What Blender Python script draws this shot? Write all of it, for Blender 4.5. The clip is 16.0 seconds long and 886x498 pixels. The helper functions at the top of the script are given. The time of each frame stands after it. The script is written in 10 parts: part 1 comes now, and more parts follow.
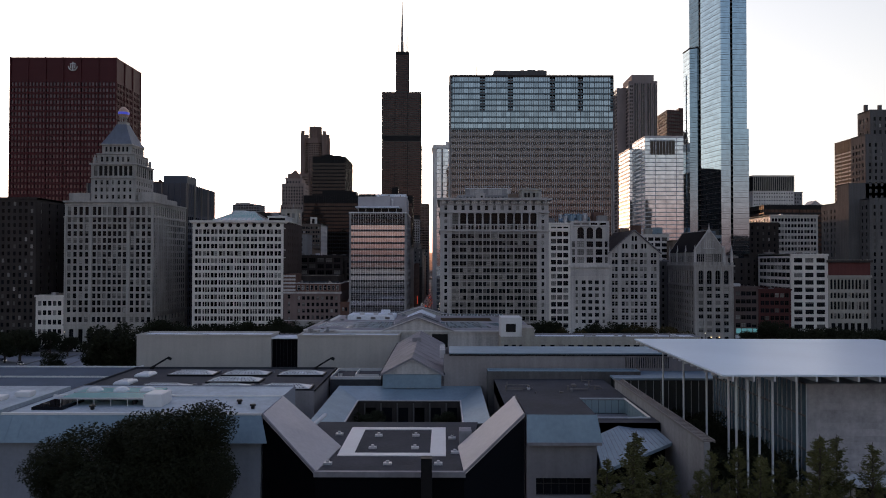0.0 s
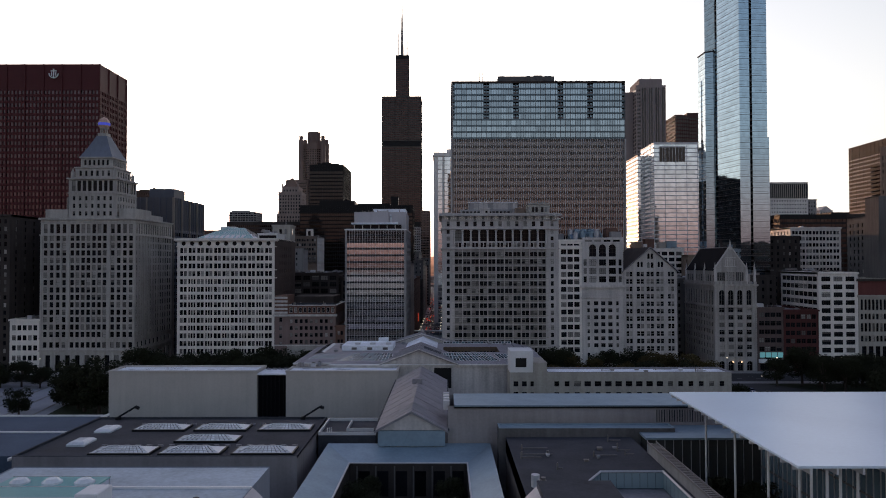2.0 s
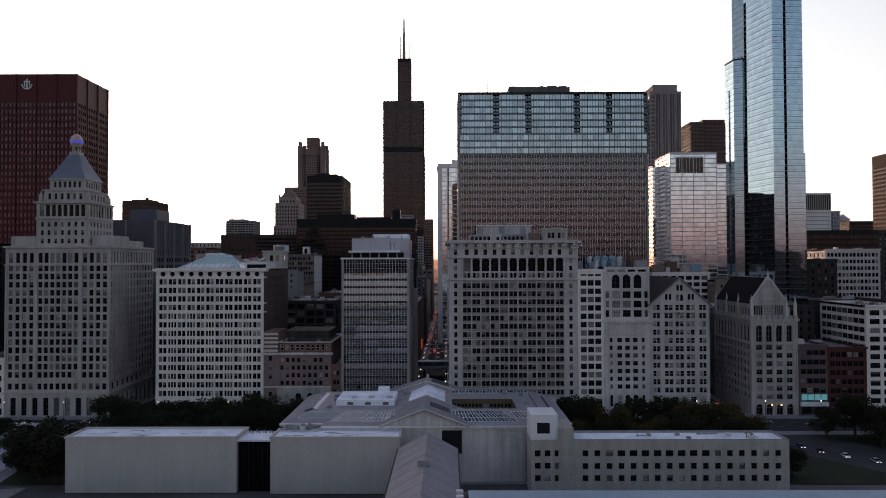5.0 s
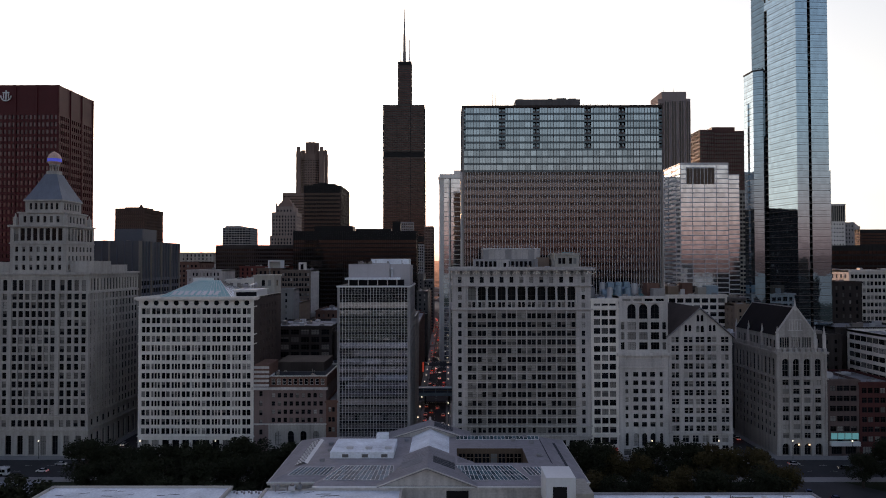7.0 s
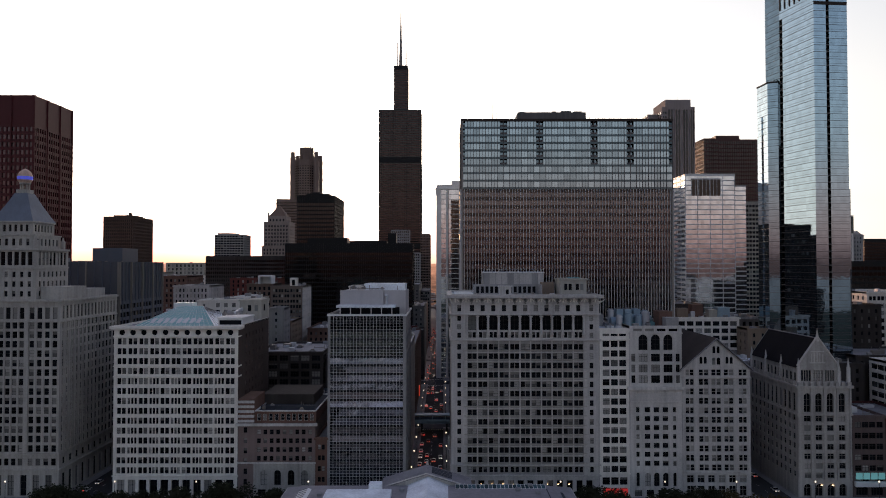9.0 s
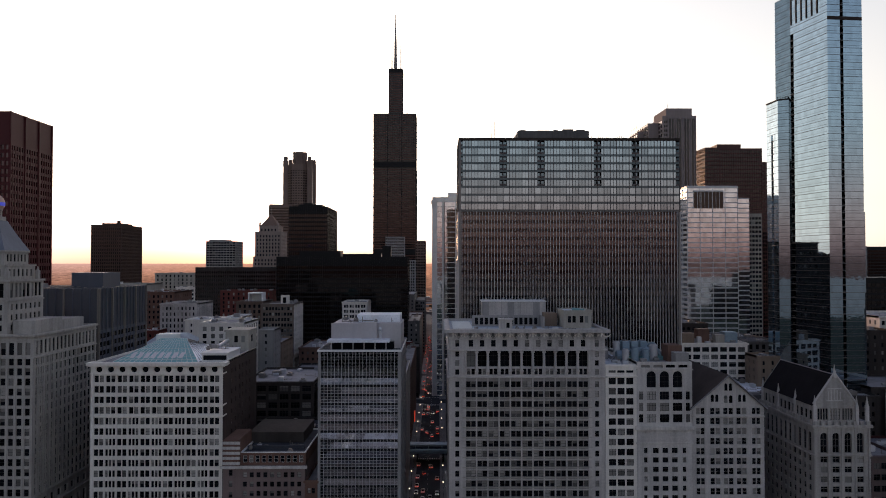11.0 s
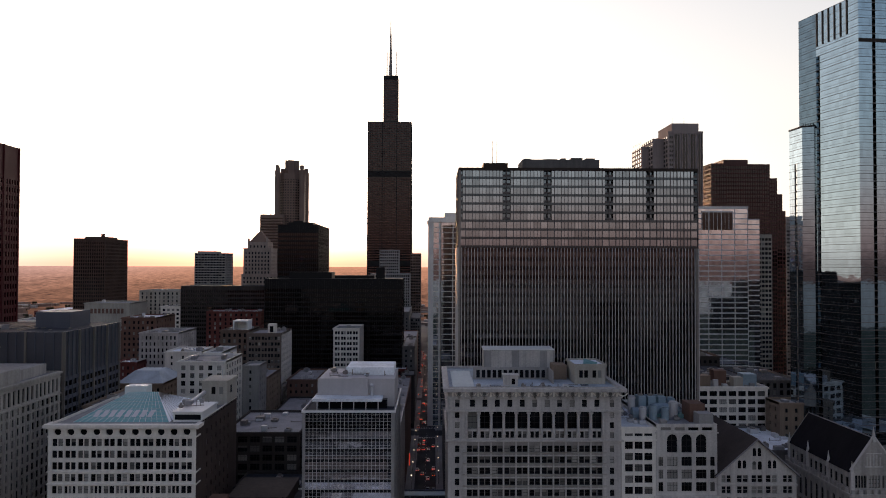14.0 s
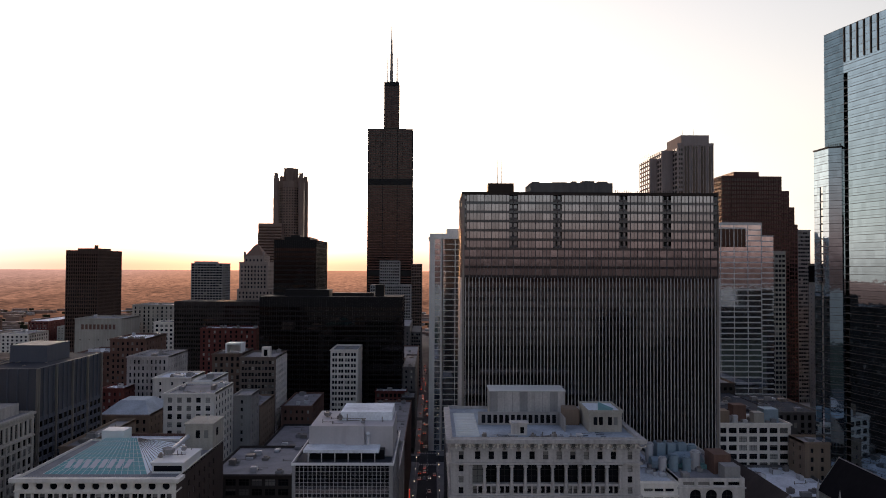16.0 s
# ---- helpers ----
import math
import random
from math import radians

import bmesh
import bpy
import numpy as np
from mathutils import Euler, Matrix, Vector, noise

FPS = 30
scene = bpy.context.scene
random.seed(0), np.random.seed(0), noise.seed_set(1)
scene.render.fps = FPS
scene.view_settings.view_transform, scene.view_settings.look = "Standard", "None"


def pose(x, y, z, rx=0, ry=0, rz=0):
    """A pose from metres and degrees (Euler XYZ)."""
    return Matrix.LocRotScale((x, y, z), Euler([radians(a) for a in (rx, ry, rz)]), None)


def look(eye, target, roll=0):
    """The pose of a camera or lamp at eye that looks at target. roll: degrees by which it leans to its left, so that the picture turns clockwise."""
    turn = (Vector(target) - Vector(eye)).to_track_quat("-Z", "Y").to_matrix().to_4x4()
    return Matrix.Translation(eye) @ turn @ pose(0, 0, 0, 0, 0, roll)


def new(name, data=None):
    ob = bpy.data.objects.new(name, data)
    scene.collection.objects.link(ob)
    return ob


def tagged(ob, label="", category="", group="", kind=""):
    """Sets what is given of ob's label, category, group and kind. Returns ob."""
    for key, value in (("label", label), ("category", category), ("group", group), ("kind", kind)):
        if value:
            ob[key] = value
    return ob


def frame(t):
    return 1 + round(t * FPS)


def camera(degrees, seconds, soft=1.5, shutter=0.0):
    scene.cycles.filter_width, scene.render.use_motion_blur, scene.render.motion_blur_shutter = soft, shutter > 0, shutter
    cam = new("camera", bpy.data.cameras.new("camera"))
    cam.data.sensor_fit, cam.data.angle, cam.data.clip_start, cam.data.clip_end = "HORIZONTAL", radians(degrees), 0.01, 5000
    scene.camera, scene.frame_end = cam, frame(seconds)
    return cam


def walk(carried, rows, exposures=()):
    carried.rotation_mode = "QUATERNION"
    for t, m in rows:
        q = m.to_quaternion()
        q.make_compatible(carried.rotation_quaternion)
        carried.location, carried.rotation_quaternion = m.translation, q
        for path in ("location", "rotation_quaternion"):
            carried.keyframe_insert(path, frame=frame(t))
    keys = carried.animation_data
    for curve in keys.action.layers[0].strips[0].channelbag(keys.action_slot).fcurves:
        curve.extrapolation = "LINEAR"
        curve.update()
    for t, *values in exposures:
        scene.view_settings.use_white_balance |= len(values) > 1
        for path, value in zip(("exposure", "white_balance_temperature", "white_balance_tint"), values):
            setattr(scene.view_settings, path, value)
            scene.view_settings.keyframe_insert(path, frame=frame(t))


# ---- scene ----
cam = camera(64.5, 16.0, soft=1.0)
PATH = [
    (0, (6.411, -383.099, 46.077), (6.408, -381.099, 46.111), 0.1),
    (0.5, (6.154, -376.456, 48.224), (6.152, -374.456, 48.262), 0.1),
    (1, (6.206, -370.326, 50.485), (6.202, -368.326, 50.524), 0.0),
    (1.5, (6.068, -364.122, 52.723), (6.063, -362.122, 52.763), -0.0),
    (2, (5.764, -358.018, 55.039), (5.758, -356.018, 55.08), -0.1),
    (2.5, (5.516, -351.941, 57.513), (5.509, -349.942, 57.555), -0.2),
    (3, (5.121, -346.181, 59.917), (5.112, -344.182, 59.959), -0.2),
    (3.5, (4.739, -340.628, 62.255), (4.728, -338.629, 62.296), -0.1),
    (4, (4.221, -335.141, 63.974), (4.21, -333.142, 64.018), -0.2),
    (6.5, (2.353, -307.182, 79.793), (2.34, -305.182, 79.834), -0.1),
    (7, (1.974, -302.064, 82.11), (1.962, -300.064, 82.152), -0.1),
    (7.5, (2.039, -296.788, 84.702), (2.028, -294.789, 84.745), -0.0),
    (8, (1.819, -291.572, 87.386), (1.809, -289.572, 87.43), -0.0),
    (8.5, (1.324, -286.728, 89.826), (1.319, -284.728, 89.87), -0.0),
    (9, (1.001, -282.154, 92.41), (1.0, -280.155, 92.456), -0.0),
    (11.5, (-0.285, -263.142, 108.323), (-0.266, -261.143, 108.363), 0.1),
    (12, (-0.725, -259.268, 110.65), (-0.7, -257.268, 110.692), 0.2),
    (12.5, (-1.002, -255.084, 113.21), (-0.972, -253.085, 113.252), 0.2),
    (13, (-1.114, -250.612, 116.05), (-1.083, -248.612, 116.092), 0.3),
    (13.5, (-1.118, -245.806, 119.312), (-1.088, -243.807, 119.355), 0.2),
    (14, (-1.213, -240.678, 122.513), (-1.184, -238.679, 122.557), 0.2),
    (14.5, (-1.283, -235.516, 125.738), (-1.254, -233.517, 125.782), 0.2),
    (15, (-1.166, -230.673, 128.826), (-1.14, -228.674, 128.871), 0.1),
    (15.5, (-1.218, -225.994, 131.703), (-1.192, -223.995, 131.751), 0.2),
    (16, (-1.552, -221.068, 134.032), (-1.526, -219.069, 134.083), 0.3),
]
walk(cam, [(t, look(eye, aim, roll)) for t, eye, aim, roll in PATH], exposures=[(0.0, 1.25, 6800, 17), (7.0, 1.3, 6950, 17), (16.0, 1.15, 7250, 18)])

# ---- sky and sun: low sun behind the skyline ----
SUN_AZ, SUN_EL = 14.2, 1.9
world = bpy.data.worlds.new("sky")
scene.world = world
world.use_nodes = True
wn = world.node_tree
sky = wn.nodes.new("ShaderNodeTexSky")
sky.sky_type, sky.sun_disc = "NISHITA", False
sky.sun_elevation, sky.sun_rotation = radians(3.5), radians(-SUN_AZ)
sky.altitude, sky.air_density, sky.dust_density, sky.ozone_density = 150, 1.0, 1.8, 2.2
sat = wn.nodes.new("ShaderNodeHueSaturation")
wn.links.new(sky.outputs[0], sat.inputs["Color"])
# thin sunlit haze: a broad warm glow that fades away from the sun's side of the sky
coord = wn.nodes.new("ShaderNodeTexCoord")
toward = wn.nodes.new("ShaderNodeVectorMath")
toward.operation = "DOT_PRODUCT"
toward.inputs[1].default_value = (-math.sin(radians(SUN_AZ)), math.cos(radians(SUN_AZ)), 0)
wn.links.new(coord.outputs["Generated"], toward.inputs[0])
fade = wn.nodes.new("ShaderNodeMapRange")
fade.interpolation_type = "SMOOTHSTEP"
fade.inputs["From Min"].default_value, fade.inputs["From Max"].default_value = -0.1, 1.0
fade.inputs["To Min"].default_value, fade.inputs["To Max"].default_value = 0.0, 1.2
wn.links.new(toward.outputs["Value"], fade.inputs["Value"])
veil = wn.nodes.new("ShaderNodeVectorMath")
veil.operation = "SCALE"
veil.inputs[0].default_value = (1.05, 0.99, 0.86)
wn.links.new(fade.outputs[0], veil.inputs["Scale"])
both = wn.nodes.new("ShaderNodeVectorMath")
both.operation = "ADD"
wn.links.new(sat.outputs[0], both.inputs[0])
wn.links.new(veil.outputs[0], both.inputs[1])
# low sunset reddening: the air near the horizon on the sun's side swallows blue
parts = wn.nodes.new("ShaderNodeSeparateXYZ")
wn.links.new(coord.outputs["Generated"], parts.inputs[0])
low = wn.nodes.new("ShaderNodeMapRange")
low.interpolation_type = "SMOOTHSTEP"
low.inputs["From Min"].default_value, low.inputs["From Max"].default_value = 0.15, 0.0
wn.links.new(parts.outputs["Z"], low.inputs["Value"])
near = wn.nodes.new("ShaderNodeMapRange")
near.interpolation_type = "SMOOTHSTEP"
near.inputs["From Min"].default_value, near.inputs["From Max"].default_value = 0.84, 1.0
wn.links.new(toward.outputs["Value"], near.inputs["Value"])
dusk = wn.nodes.new("ShaderNodeMath")
dusk.operation = "MULTIPLY"
wn.links.new(low.outputs[0], dusk.inputs[0])
wn.links.new(near.outputs[0], dusk.inputs[1])
ember = wn.nodes.new("ShaderNodeMix")
ember.data_type, ember.blend_type = "RGBA", "MULTIPLY"
wn.links.new(dusk.outputs[0], ember.inputs[0])
# rosy dusk band low over the whole horizon
rose = wn.nodes.new("ShaderNodeMapRange")
rose.interpolation_type = "SMOOTHSTEP"
rose.inputs["From Min"].default_value, rose.inputs["From Max"].default_value = 0.2, 0.0
wn.links.new(parts.outputs["Z"], rose.inputs["Value"])
blush = wn.nodes.new("ShaderNodeMix")
blush.data_type, blush.blend_type = "RGBA", "MULTIPLY"
away = wn.nodes.new("ShaderNodeMapRange")
away.interpolation_type = "SMOOTHSTEP"
away.inputs["From Min"].default_value, away.inputs["From Max"].default_value = 0.5, -0.3
wn.links.new(toward.outputs["Value"], away.inputs["Value"])
east = wn.nodes.new("ShaderNodeMath")
east.operation = "MULTIPLY"
wn.links.new(rose.outputs[0], east.inputs[0])
wn.links.new(away.outputs[0], east.inputs[1])
wn.links.new(east.outputs[0], blush.inputs[0])
# the clear sky overhead is blue
cool = wn.nodes.new("ShaderNodeMix")
cool.data_type, cool.blend_type = "RGBA", "MULTIPLY"
cool.inputs[7].default_value = (0.96, 0.92, 1.13, 1)
high = wn.nodes.new("ShaderNodeMapRange")
high.interpolation_type = "SMOOTHSTEP"
high.inputs["From Min"].default_value, high.inputs["From Max"].default_value = 0.36, 0.75
wn.links.new(parts.outputs["Z"], high.inputs["Value"])
wn.links.new(high.outputs[0], cool.inputs[0])
# the haze low over the horizon has little colour of its own
dull = wn.nodes.new("ShaderNodeMapRange")
dull.inputs["From Min"].default_value, dull.inputs["From Max"].default_value = 0.02, 0.4
dull.inputs["To Min"].default_value, dull.inputs["To Max"].default_value = 0.25, 0.75
wn.links.new(parts.outputs["Z"], dull.inputs["Value"])
wn.links.new(dull.outputs[0], sat.inputs["Saturation"])
wn.links.new(both.outputs[0], cool.inputs[6])
wn.links.new(cool.outputs[2], blush.inputs[6])
blush.inputs[7].default_value = (1.10, 0.76, 0.83, 1)
wn.links.new(blush.outputs[2], ember.inputs[6])
ember.inputs[7].default_value = (0.25, 0.11, 0.078, 1)
wn.links.new(ember.outputs[2], wn.nodes["Background"].inputs[0])
wn.nodes["Background"].inputs[1].default_value = 0.15
sun = new("sun", bpy.data.lights.new("sun", "SUN"))
sun.data.energy, sun.data.angle, sun.data.color = 0.5, radians(0.5), (1.0, 0.54, 0.28)
sun.matrix_world = look((0, 0, 500), (math.sin(radians(SUN_AZ)) * 100, -math.cos(radians(SUN_AZ)) * 100,
                                      500 - math.tan(radians(SUN_EL)) * 100))


# ---- materials ----
def nodes(name):
    m = bpy.data.materials.new(name)
    m.use_nodes = True
    return m, m.node_tree, m.node_tree.nodes["Principled BSDF"]


def surface(name, rgb, rough=0.85, vary=0.18, fine=1.5, coarse=0.08, streak=0.25, bump=0.15, metal=0.0, piece=0.0, spec=0.18):
    """A weathered surface: fine grain, coarse blotches, rain streaks and a little relief."""
    m, t, b = nodes(name)
    co = t.nodes.new("ShaderNodeTexCoord")

    def noisy(scale, stretch=1.0, detail=5.0):
        mp = t.nodes.new("ShaderNodeMapping")
        mp.inputs["Scale"].default_value = (scale, scale, scale * stretch)
        n = t.nodes.new("ShaderNodeTexNoise")
        n.inputs["Scale"].default_value, n.inputs["Detail"].default_value = 1.0, detail
        t.links.new(co.outputs["Object"], mp.inputs[0])
        t.links.new(mp.outputs[0], n.inputs["Vector"])
        return n.outputs["Fac"]

    def add(a, b2, k, op="MULTIPLY_ADD"):
        n = t.nodes.new("ShaderNodeMath")
        n.operation = op
        t.links.new(a, n.inputs[0])
        n.inputs[1].default_value = k
        if b2 is None:
            n.inputs[2].default_value = 0
        else:
            t.links.new(b2, n.inputs[2])
        return n.outputs[0]

    f = add(noisy(fine), None, 0.9)
    f = add(noisy(coarse, detail=3.0), f, 1.3)
    f = add(noisy(0.7, 0.06), f, streak * 3)
    if piece:
        g = t.nodes.new("ShaderNodeNewGeometry")
        o = t.nodes.new("ShaderNodeObjectInfo")
        f = add(g.outputs["Random Per Island"], f, piece)
        f = add(o.outputs["Random"], f, piece)
    mean = 0.5 * (0.9 + 1.3 + streak * 3) + piece
    sub = t.nodes.new("ShaderNodeMath")
    sub.operation = "SUBTRACT"
    t.links.new(f, sub.inputs[0])
    sub.inputs[1].default_value = mean
    gain = t.nodes.new("ShaderNodeMath")
    gain.operation = "MULTIPLY_ADD"
    t.links.new(sub.outputs[0], gain.inputs[0])
    gain.inputs[1].default_value, gain.inputs[2].default_value = vary * 2.2, 1.0
    mix = t.nodes.new("ShaderNodeVectorMath")
    mix.operation = "SCALE"
    mix.inputs[0].default_value = rgb
    t.links.new(gain.outputs[0], mix.inputs["Scale"])
    t.links.new(mix.outputs[0], b.inputs["Base Color"])
    b.inputs["Roughness"].default_value, b.inputs["Metallic"].default_value = rough, metal
    b.inputs["Specular IOR Level"].default_value = spec
    if bump:
        bp = t.nodes.new("ShaderNodeBump")
        bp.inputs["Strength"].default_value, bp.inputs["Distance"].default_value = bump, 0.15
        t.links.new(noisy(fine * 2.0), bp.inputs["Height"])
        t.links.new(bp.outputs[0], b.inputs["Normal"])
    return m


def pane(name, dark=(0.004, 0.0045, 0.006), blind=(0.36, 0.34, 0.32), share=0.24, rough=0.04, spec=0.1, wave=0.02):
    """Window glass before a dark room; some rooms have a pale blind behind the glass."""
    m, t, b = nodes(name)
    g = t.nodes.new("ShaderNodeNewGeometry")
    o = t.nodes.new("ShaderNodeObjectInfo")
    s = t.nodes.new("ShaderNodeMath")
    s.operation = "MULTIPLY_ADD"
    t.links.new(o.outputs["Random"], s.inputs[0])
    s.inputs[1].default_value = 7.31
    t.links.new(g.outputs["Random Per Island"], s.inputs[2])
    fr = t.nodes.new("ShaderNodeMath")
    fr.operation = "FRACT"
    t.links.new(s.outputs[0], fr.inputs[0])
    ramp = t.nodes.new("ShaderNodeValToRGB")
    ramp.color_ramp.interpolation = "CONSTANT"
    e = ramp.color_ramp.elements
    e[0].position, e[0].color = 0.0, (*dark, 1)
    e[1].position, e[1].color = 1 - share, (*[c * 0.35 for c in blind], 1)
    x = e.new(1 - share * 0.6)
    x.color = (*[c * 0.65 for c in blind], 1)
    x = e.new(1 - share * 0.2)
    x.color = (*blind, 1)
    x = e.new((1 - share) * 0.5)
    x.color = (*[c * 2.2 for c in dark], 1)
    t.links.new(fr.outputs[0], ramp.inputs[0])
    t.links.new(ramp.outputs[0], b.inputs["Base Color"])
    b.inputs["Roughness"].default_value = rough
    b.inputs["Specular IOR Level"].default_value = spec
    if wave:
        co = t.nodes.new("ShaderNodeTexCoord")
        n = t.nodes.new("ShaderNodeTexNoise")
        n.inputs["Scale"].default_value = 0.35
        bp = t.nodes.new("ShaderNodeBump")
        bp.inputs["Strength"].default_value, bp.inputs["Distance"].default_value = 0.25, wave
        t.links.new(co.outputs["Object"], n.inputs["Vector"])
        t.links.new(n.outputs["Fac"], bp.inputs["Height"])
        t.links.new(bp.outputs[0], b.inputs["Normal"])
    return m


def mirror_glass(name, tint, rough=0.03, metal=0.96, wave=0.05, vary=0.25):
    """Coated curtain-wall glass: a tinted mirror, each light a little different and slightly wavy."""
    m, t, b = nodes(name)
    g = t.nodes.new("ShaderNodeNewGeometry")
    mx = t.nodes.new("ShaderNodeMath")
    mx.operation = "MULTIPLY_ADD"
    t.links.new(g.outputs["Random Per Island"], mx.inputs[0])
    mx.inputs[1].default_value, mx.inputs[2].default_value = vary, 1 - vary / 2
    sc = t.nodes.new("ShaderNodeVectorMath")
    sc.operation = "SCALE"
    sc.inputs[0].default_value = tint
    t.links.new(mx.outputs[0], sc.inputs["Scale"])
    t.links.new(sc.outputs[0], b.inputs["Base Color"])
    b.inputs["Metallic"].default_value, b.inputs["Roughness"].default_value = metal, rough
    co = t.nodes.new("ShaderNodeTexCoord")
    n = t.nodes.new("ShaderNodeTexNoise")
    n.inputs["Scale"].default_value = 0.22
    bp = t.nodes.new("ShaderNodeBump")
    bp.inputs["Strength"].default_value, bp.inputs["Distance"].default_value = 0.3, wave
    t.links.new(co.outputs["Object"], n.inputs["Vector"])
    t.links.new(n.outputs["Fac"], bp.inputs["Height"])
    t.links.new(bp.outputs[0], b.inputs["Normal"])
    return m


def lamp_mat(name, rgb, power):
    m, t, b = nodes(name)
    b.inputs["Base Color"].default_value = (*rgb, 1)
    b.inputs["Emission Color"].default_value = (*rgb, 1)
    b.inputs["Emission Strength"].default_value = power
    return m


LIME = surface("limestone", (0.53, 0.50, 0.475), vary=0.26, streak=0.5)
PALE = surface("grey granite", (0.47, 0.44, 0.42), vary=0.28, streak=0.4)
TERRA = surface("white terracotta", (0.75, 0.705, 0.645), vary=0.16, streak=0.4, rough=0.5)
CREAM = surface("cream brick", (0.38, 0.355, 0.31), vary=0.2, streak=0.4)
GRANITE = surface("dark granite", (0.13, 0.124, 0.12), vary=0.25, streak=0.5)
BRICK = surface("brown brick", (0.16, 0.092, 0.072), vary=0.25, fine=3.0, streak=0.3)
REDBRICK = surface("red brick", (0.15, 0.05, 0.042), vary=0.25, fine=3.0, streak=0.3)
DARKBRICK = surface("soot-dark brick", (0.055, 0.046, 0.042), vary=0.3, fine=3.0, streak=0.4)
TANBRICK = surface("tan brick", (0.25, 0.185, 0.14), vary=0.2, fine=3.0, streak=0.4)
REDSTEEL = surface("red painted steel", (0.085, 0.019, 0.021), rough=0.5, vary=0.12, streak=0.15, bump=0.02)
BLACKSTEEL = surface("black painted steel", (0.012, 0.012, 0.013), rough=0.5, vary=0.2, streak=0.2, bump=0.02)
BRONZE = surface("bronze anodised aluminium", (0.036, 0.026, 0.022), rough=0.5, vary=0.2, streak=0.2, bump=0.02, metal=0.3)
ALU = surface("dull aluminium", (0.22, 0.20, 0.185), rough=0.5, vary=0.12, streak=0.25, bump=0.02, metal=0.35)
PALEALU = surface("pale aluminium", (0.55, 0.55, 0.56), rough=0.4, vary=0.1, streak=0.2, bump=0.02, metal=0.2)
CONCRETE = surface("concrete", (0.29, 0.28, 0.275), vary=0.2, streak=0.4)
UMBER = surface("dark umber concrete", (0.085, 0.055, 0.045), vary=0.15, streak=0.3)
BROWNCONC = surface("brown concrete", (0.21, 0.152, 0.128), vary=0.15, streak=0.3)
ROOFGREY = surface("grey roof membrane", (0.24, 0.24, 0.25), vary=0.3, coarse=0.15, streak=0.0)
ROOFWHITE = surface("white roof membrane", (0.74, 0.78, 0.82), vary=0.3, coarse=0.13, streak=0.0)
ROOFPALE = surface("weathered pale roof membrane", (0.40, 0.46, 0.50), vary=0.3, coarse=0.13, streak=0.0)
ROOFDARK = surface("dark tar roof", (0.046, 0.050, 0.06), vary=0.35, coarse=0.15, streak=0.0)
COPPER = surface("blue-grey standing-seam metal", (0.25, 0.34, 0.40), rough=0.5, vary=0.16, coarse=0.2, streak=0.1, metal=0.2)
LEADROOF = surface("weathered lead sheet", (0.25, 0.24, 0.255), rough=0.6, vary=0.2, coarse=0.2, streak=0.3)
SLATE = surface("dark slate", (0.016, 0.015, 0.018), spec=0.03, rough=0.95, vary=0.3, fine=3.0)
CANOPYW = surface("white painted metal", (0.78, 0.87, 0.94), rough=0.3, vary=0.05, coarse=0.05, streak=0.0, bump=0.0)
WHITEPT = surface("white paint", (0.72, 0.72, 0.71), rough=0.5, vary=0.08, streak=0.2, bump=0.05)
TEAL = surface("teal deck", (0.16, 0.33, 0.34), vary=0.2)
ASPHALT = surface("asphalt", (0.05, 0.05, 0.052), vary=0.3, fine=2.0, coarse=0.1, streak=0.0)
PAVING = surface("concrete paving", (0.26, 0.255, 0.25), vary=0.2, fine=1.0, coarse=0.1, streak=0.0)
PAINT = surface("road paint", (0.6, 0.6, 0.58), vary=0.3, streak=0.0)
GRASS = surface("grass", (0.020, 0.027, 0.012), vary=0.4, fine=2.0, coarse=0.1, streak=0.0, bump=0.5)
EARTH = surface("city ground", (0.11, 0.10, 0.095), vary=0.5, fine=0.05, coarse=0.01, streak=0.0)
BARK = surface("bark", (0.07, 0.055, 0.045), vary=0.3, fine=4.0, bump=0.5)
LEAF = surface("leaves", (0.023, 0.026, 0.013), rough=0.9, vary=0.15, streak=0.0, bump=0.0, piece=0.6)
LEAFGOLD = surface("autumn leaves", (0.06, 0.046, 0.018), rough=0.9, vary=0.15, streak=0.0, bump=0.0, piece=0.6)
NEEDLE = surface("needles", (0.10, 0.10, 0.038), rough=0.7, vary=0.2, streak=0.0, bump=0.0, piece=0.6)
RIBALU = surface("pale bronze aluminium rib", (0.52, 0.495, 0.49), rough=0.5, vary=0.1, streak=0.25, bump=0.02, metal=0.15)
TAUPE = surface("taupe metal panel", (0.125, 0.108, 0.105), rough=0.45, vary=0.2, streak=0.2, bump=0.02, metal=0.2)
RUSTSTEEL = surface("umber painted steel", (0.13, 0.068, 0.055), rough=0.5, vary=0.15, streak=0.2, bump=0.02)
CLUBSTONE = surface("weathered club limestone", (0.37, 0.345, 0.32), vary=0.28, streak=0.5)
DARKCLAD = surface("blue-black cladding", (0.095, 0.104, 0.128), rough=0.5, vary=0.15)
FRAME = surface("dark window frame", (0.035, 0.032, 0.03), rough=0.6, vary=0.1, bump=0.0)
FRAMEM = surface("grey window frame", (0.2, 0.19, 0.18), rough=0.5, vary=0.1, bump=0.0)
FRAMEW = surface("pale window frame", (0.42, 0.41, 0.39), rough=0.5, vary=0.1, bump=0.0)
GLASS = pane("window glass")
GLASSUP = pane("window glass with drawn blinds", share=0.32)
GLASSDIM = pane("dark window glass", share=0.12, blind=(0.2, 0.2, 0.19))
GLASSBLUE = mirror_glass("blue curtain glass", (0.31, 0.41, 0.49), vary=0.2)
GLASSSTEEL = mirror_glass("steel-blue glass", (0.26, 0.31, 0.35), vary=0.45)
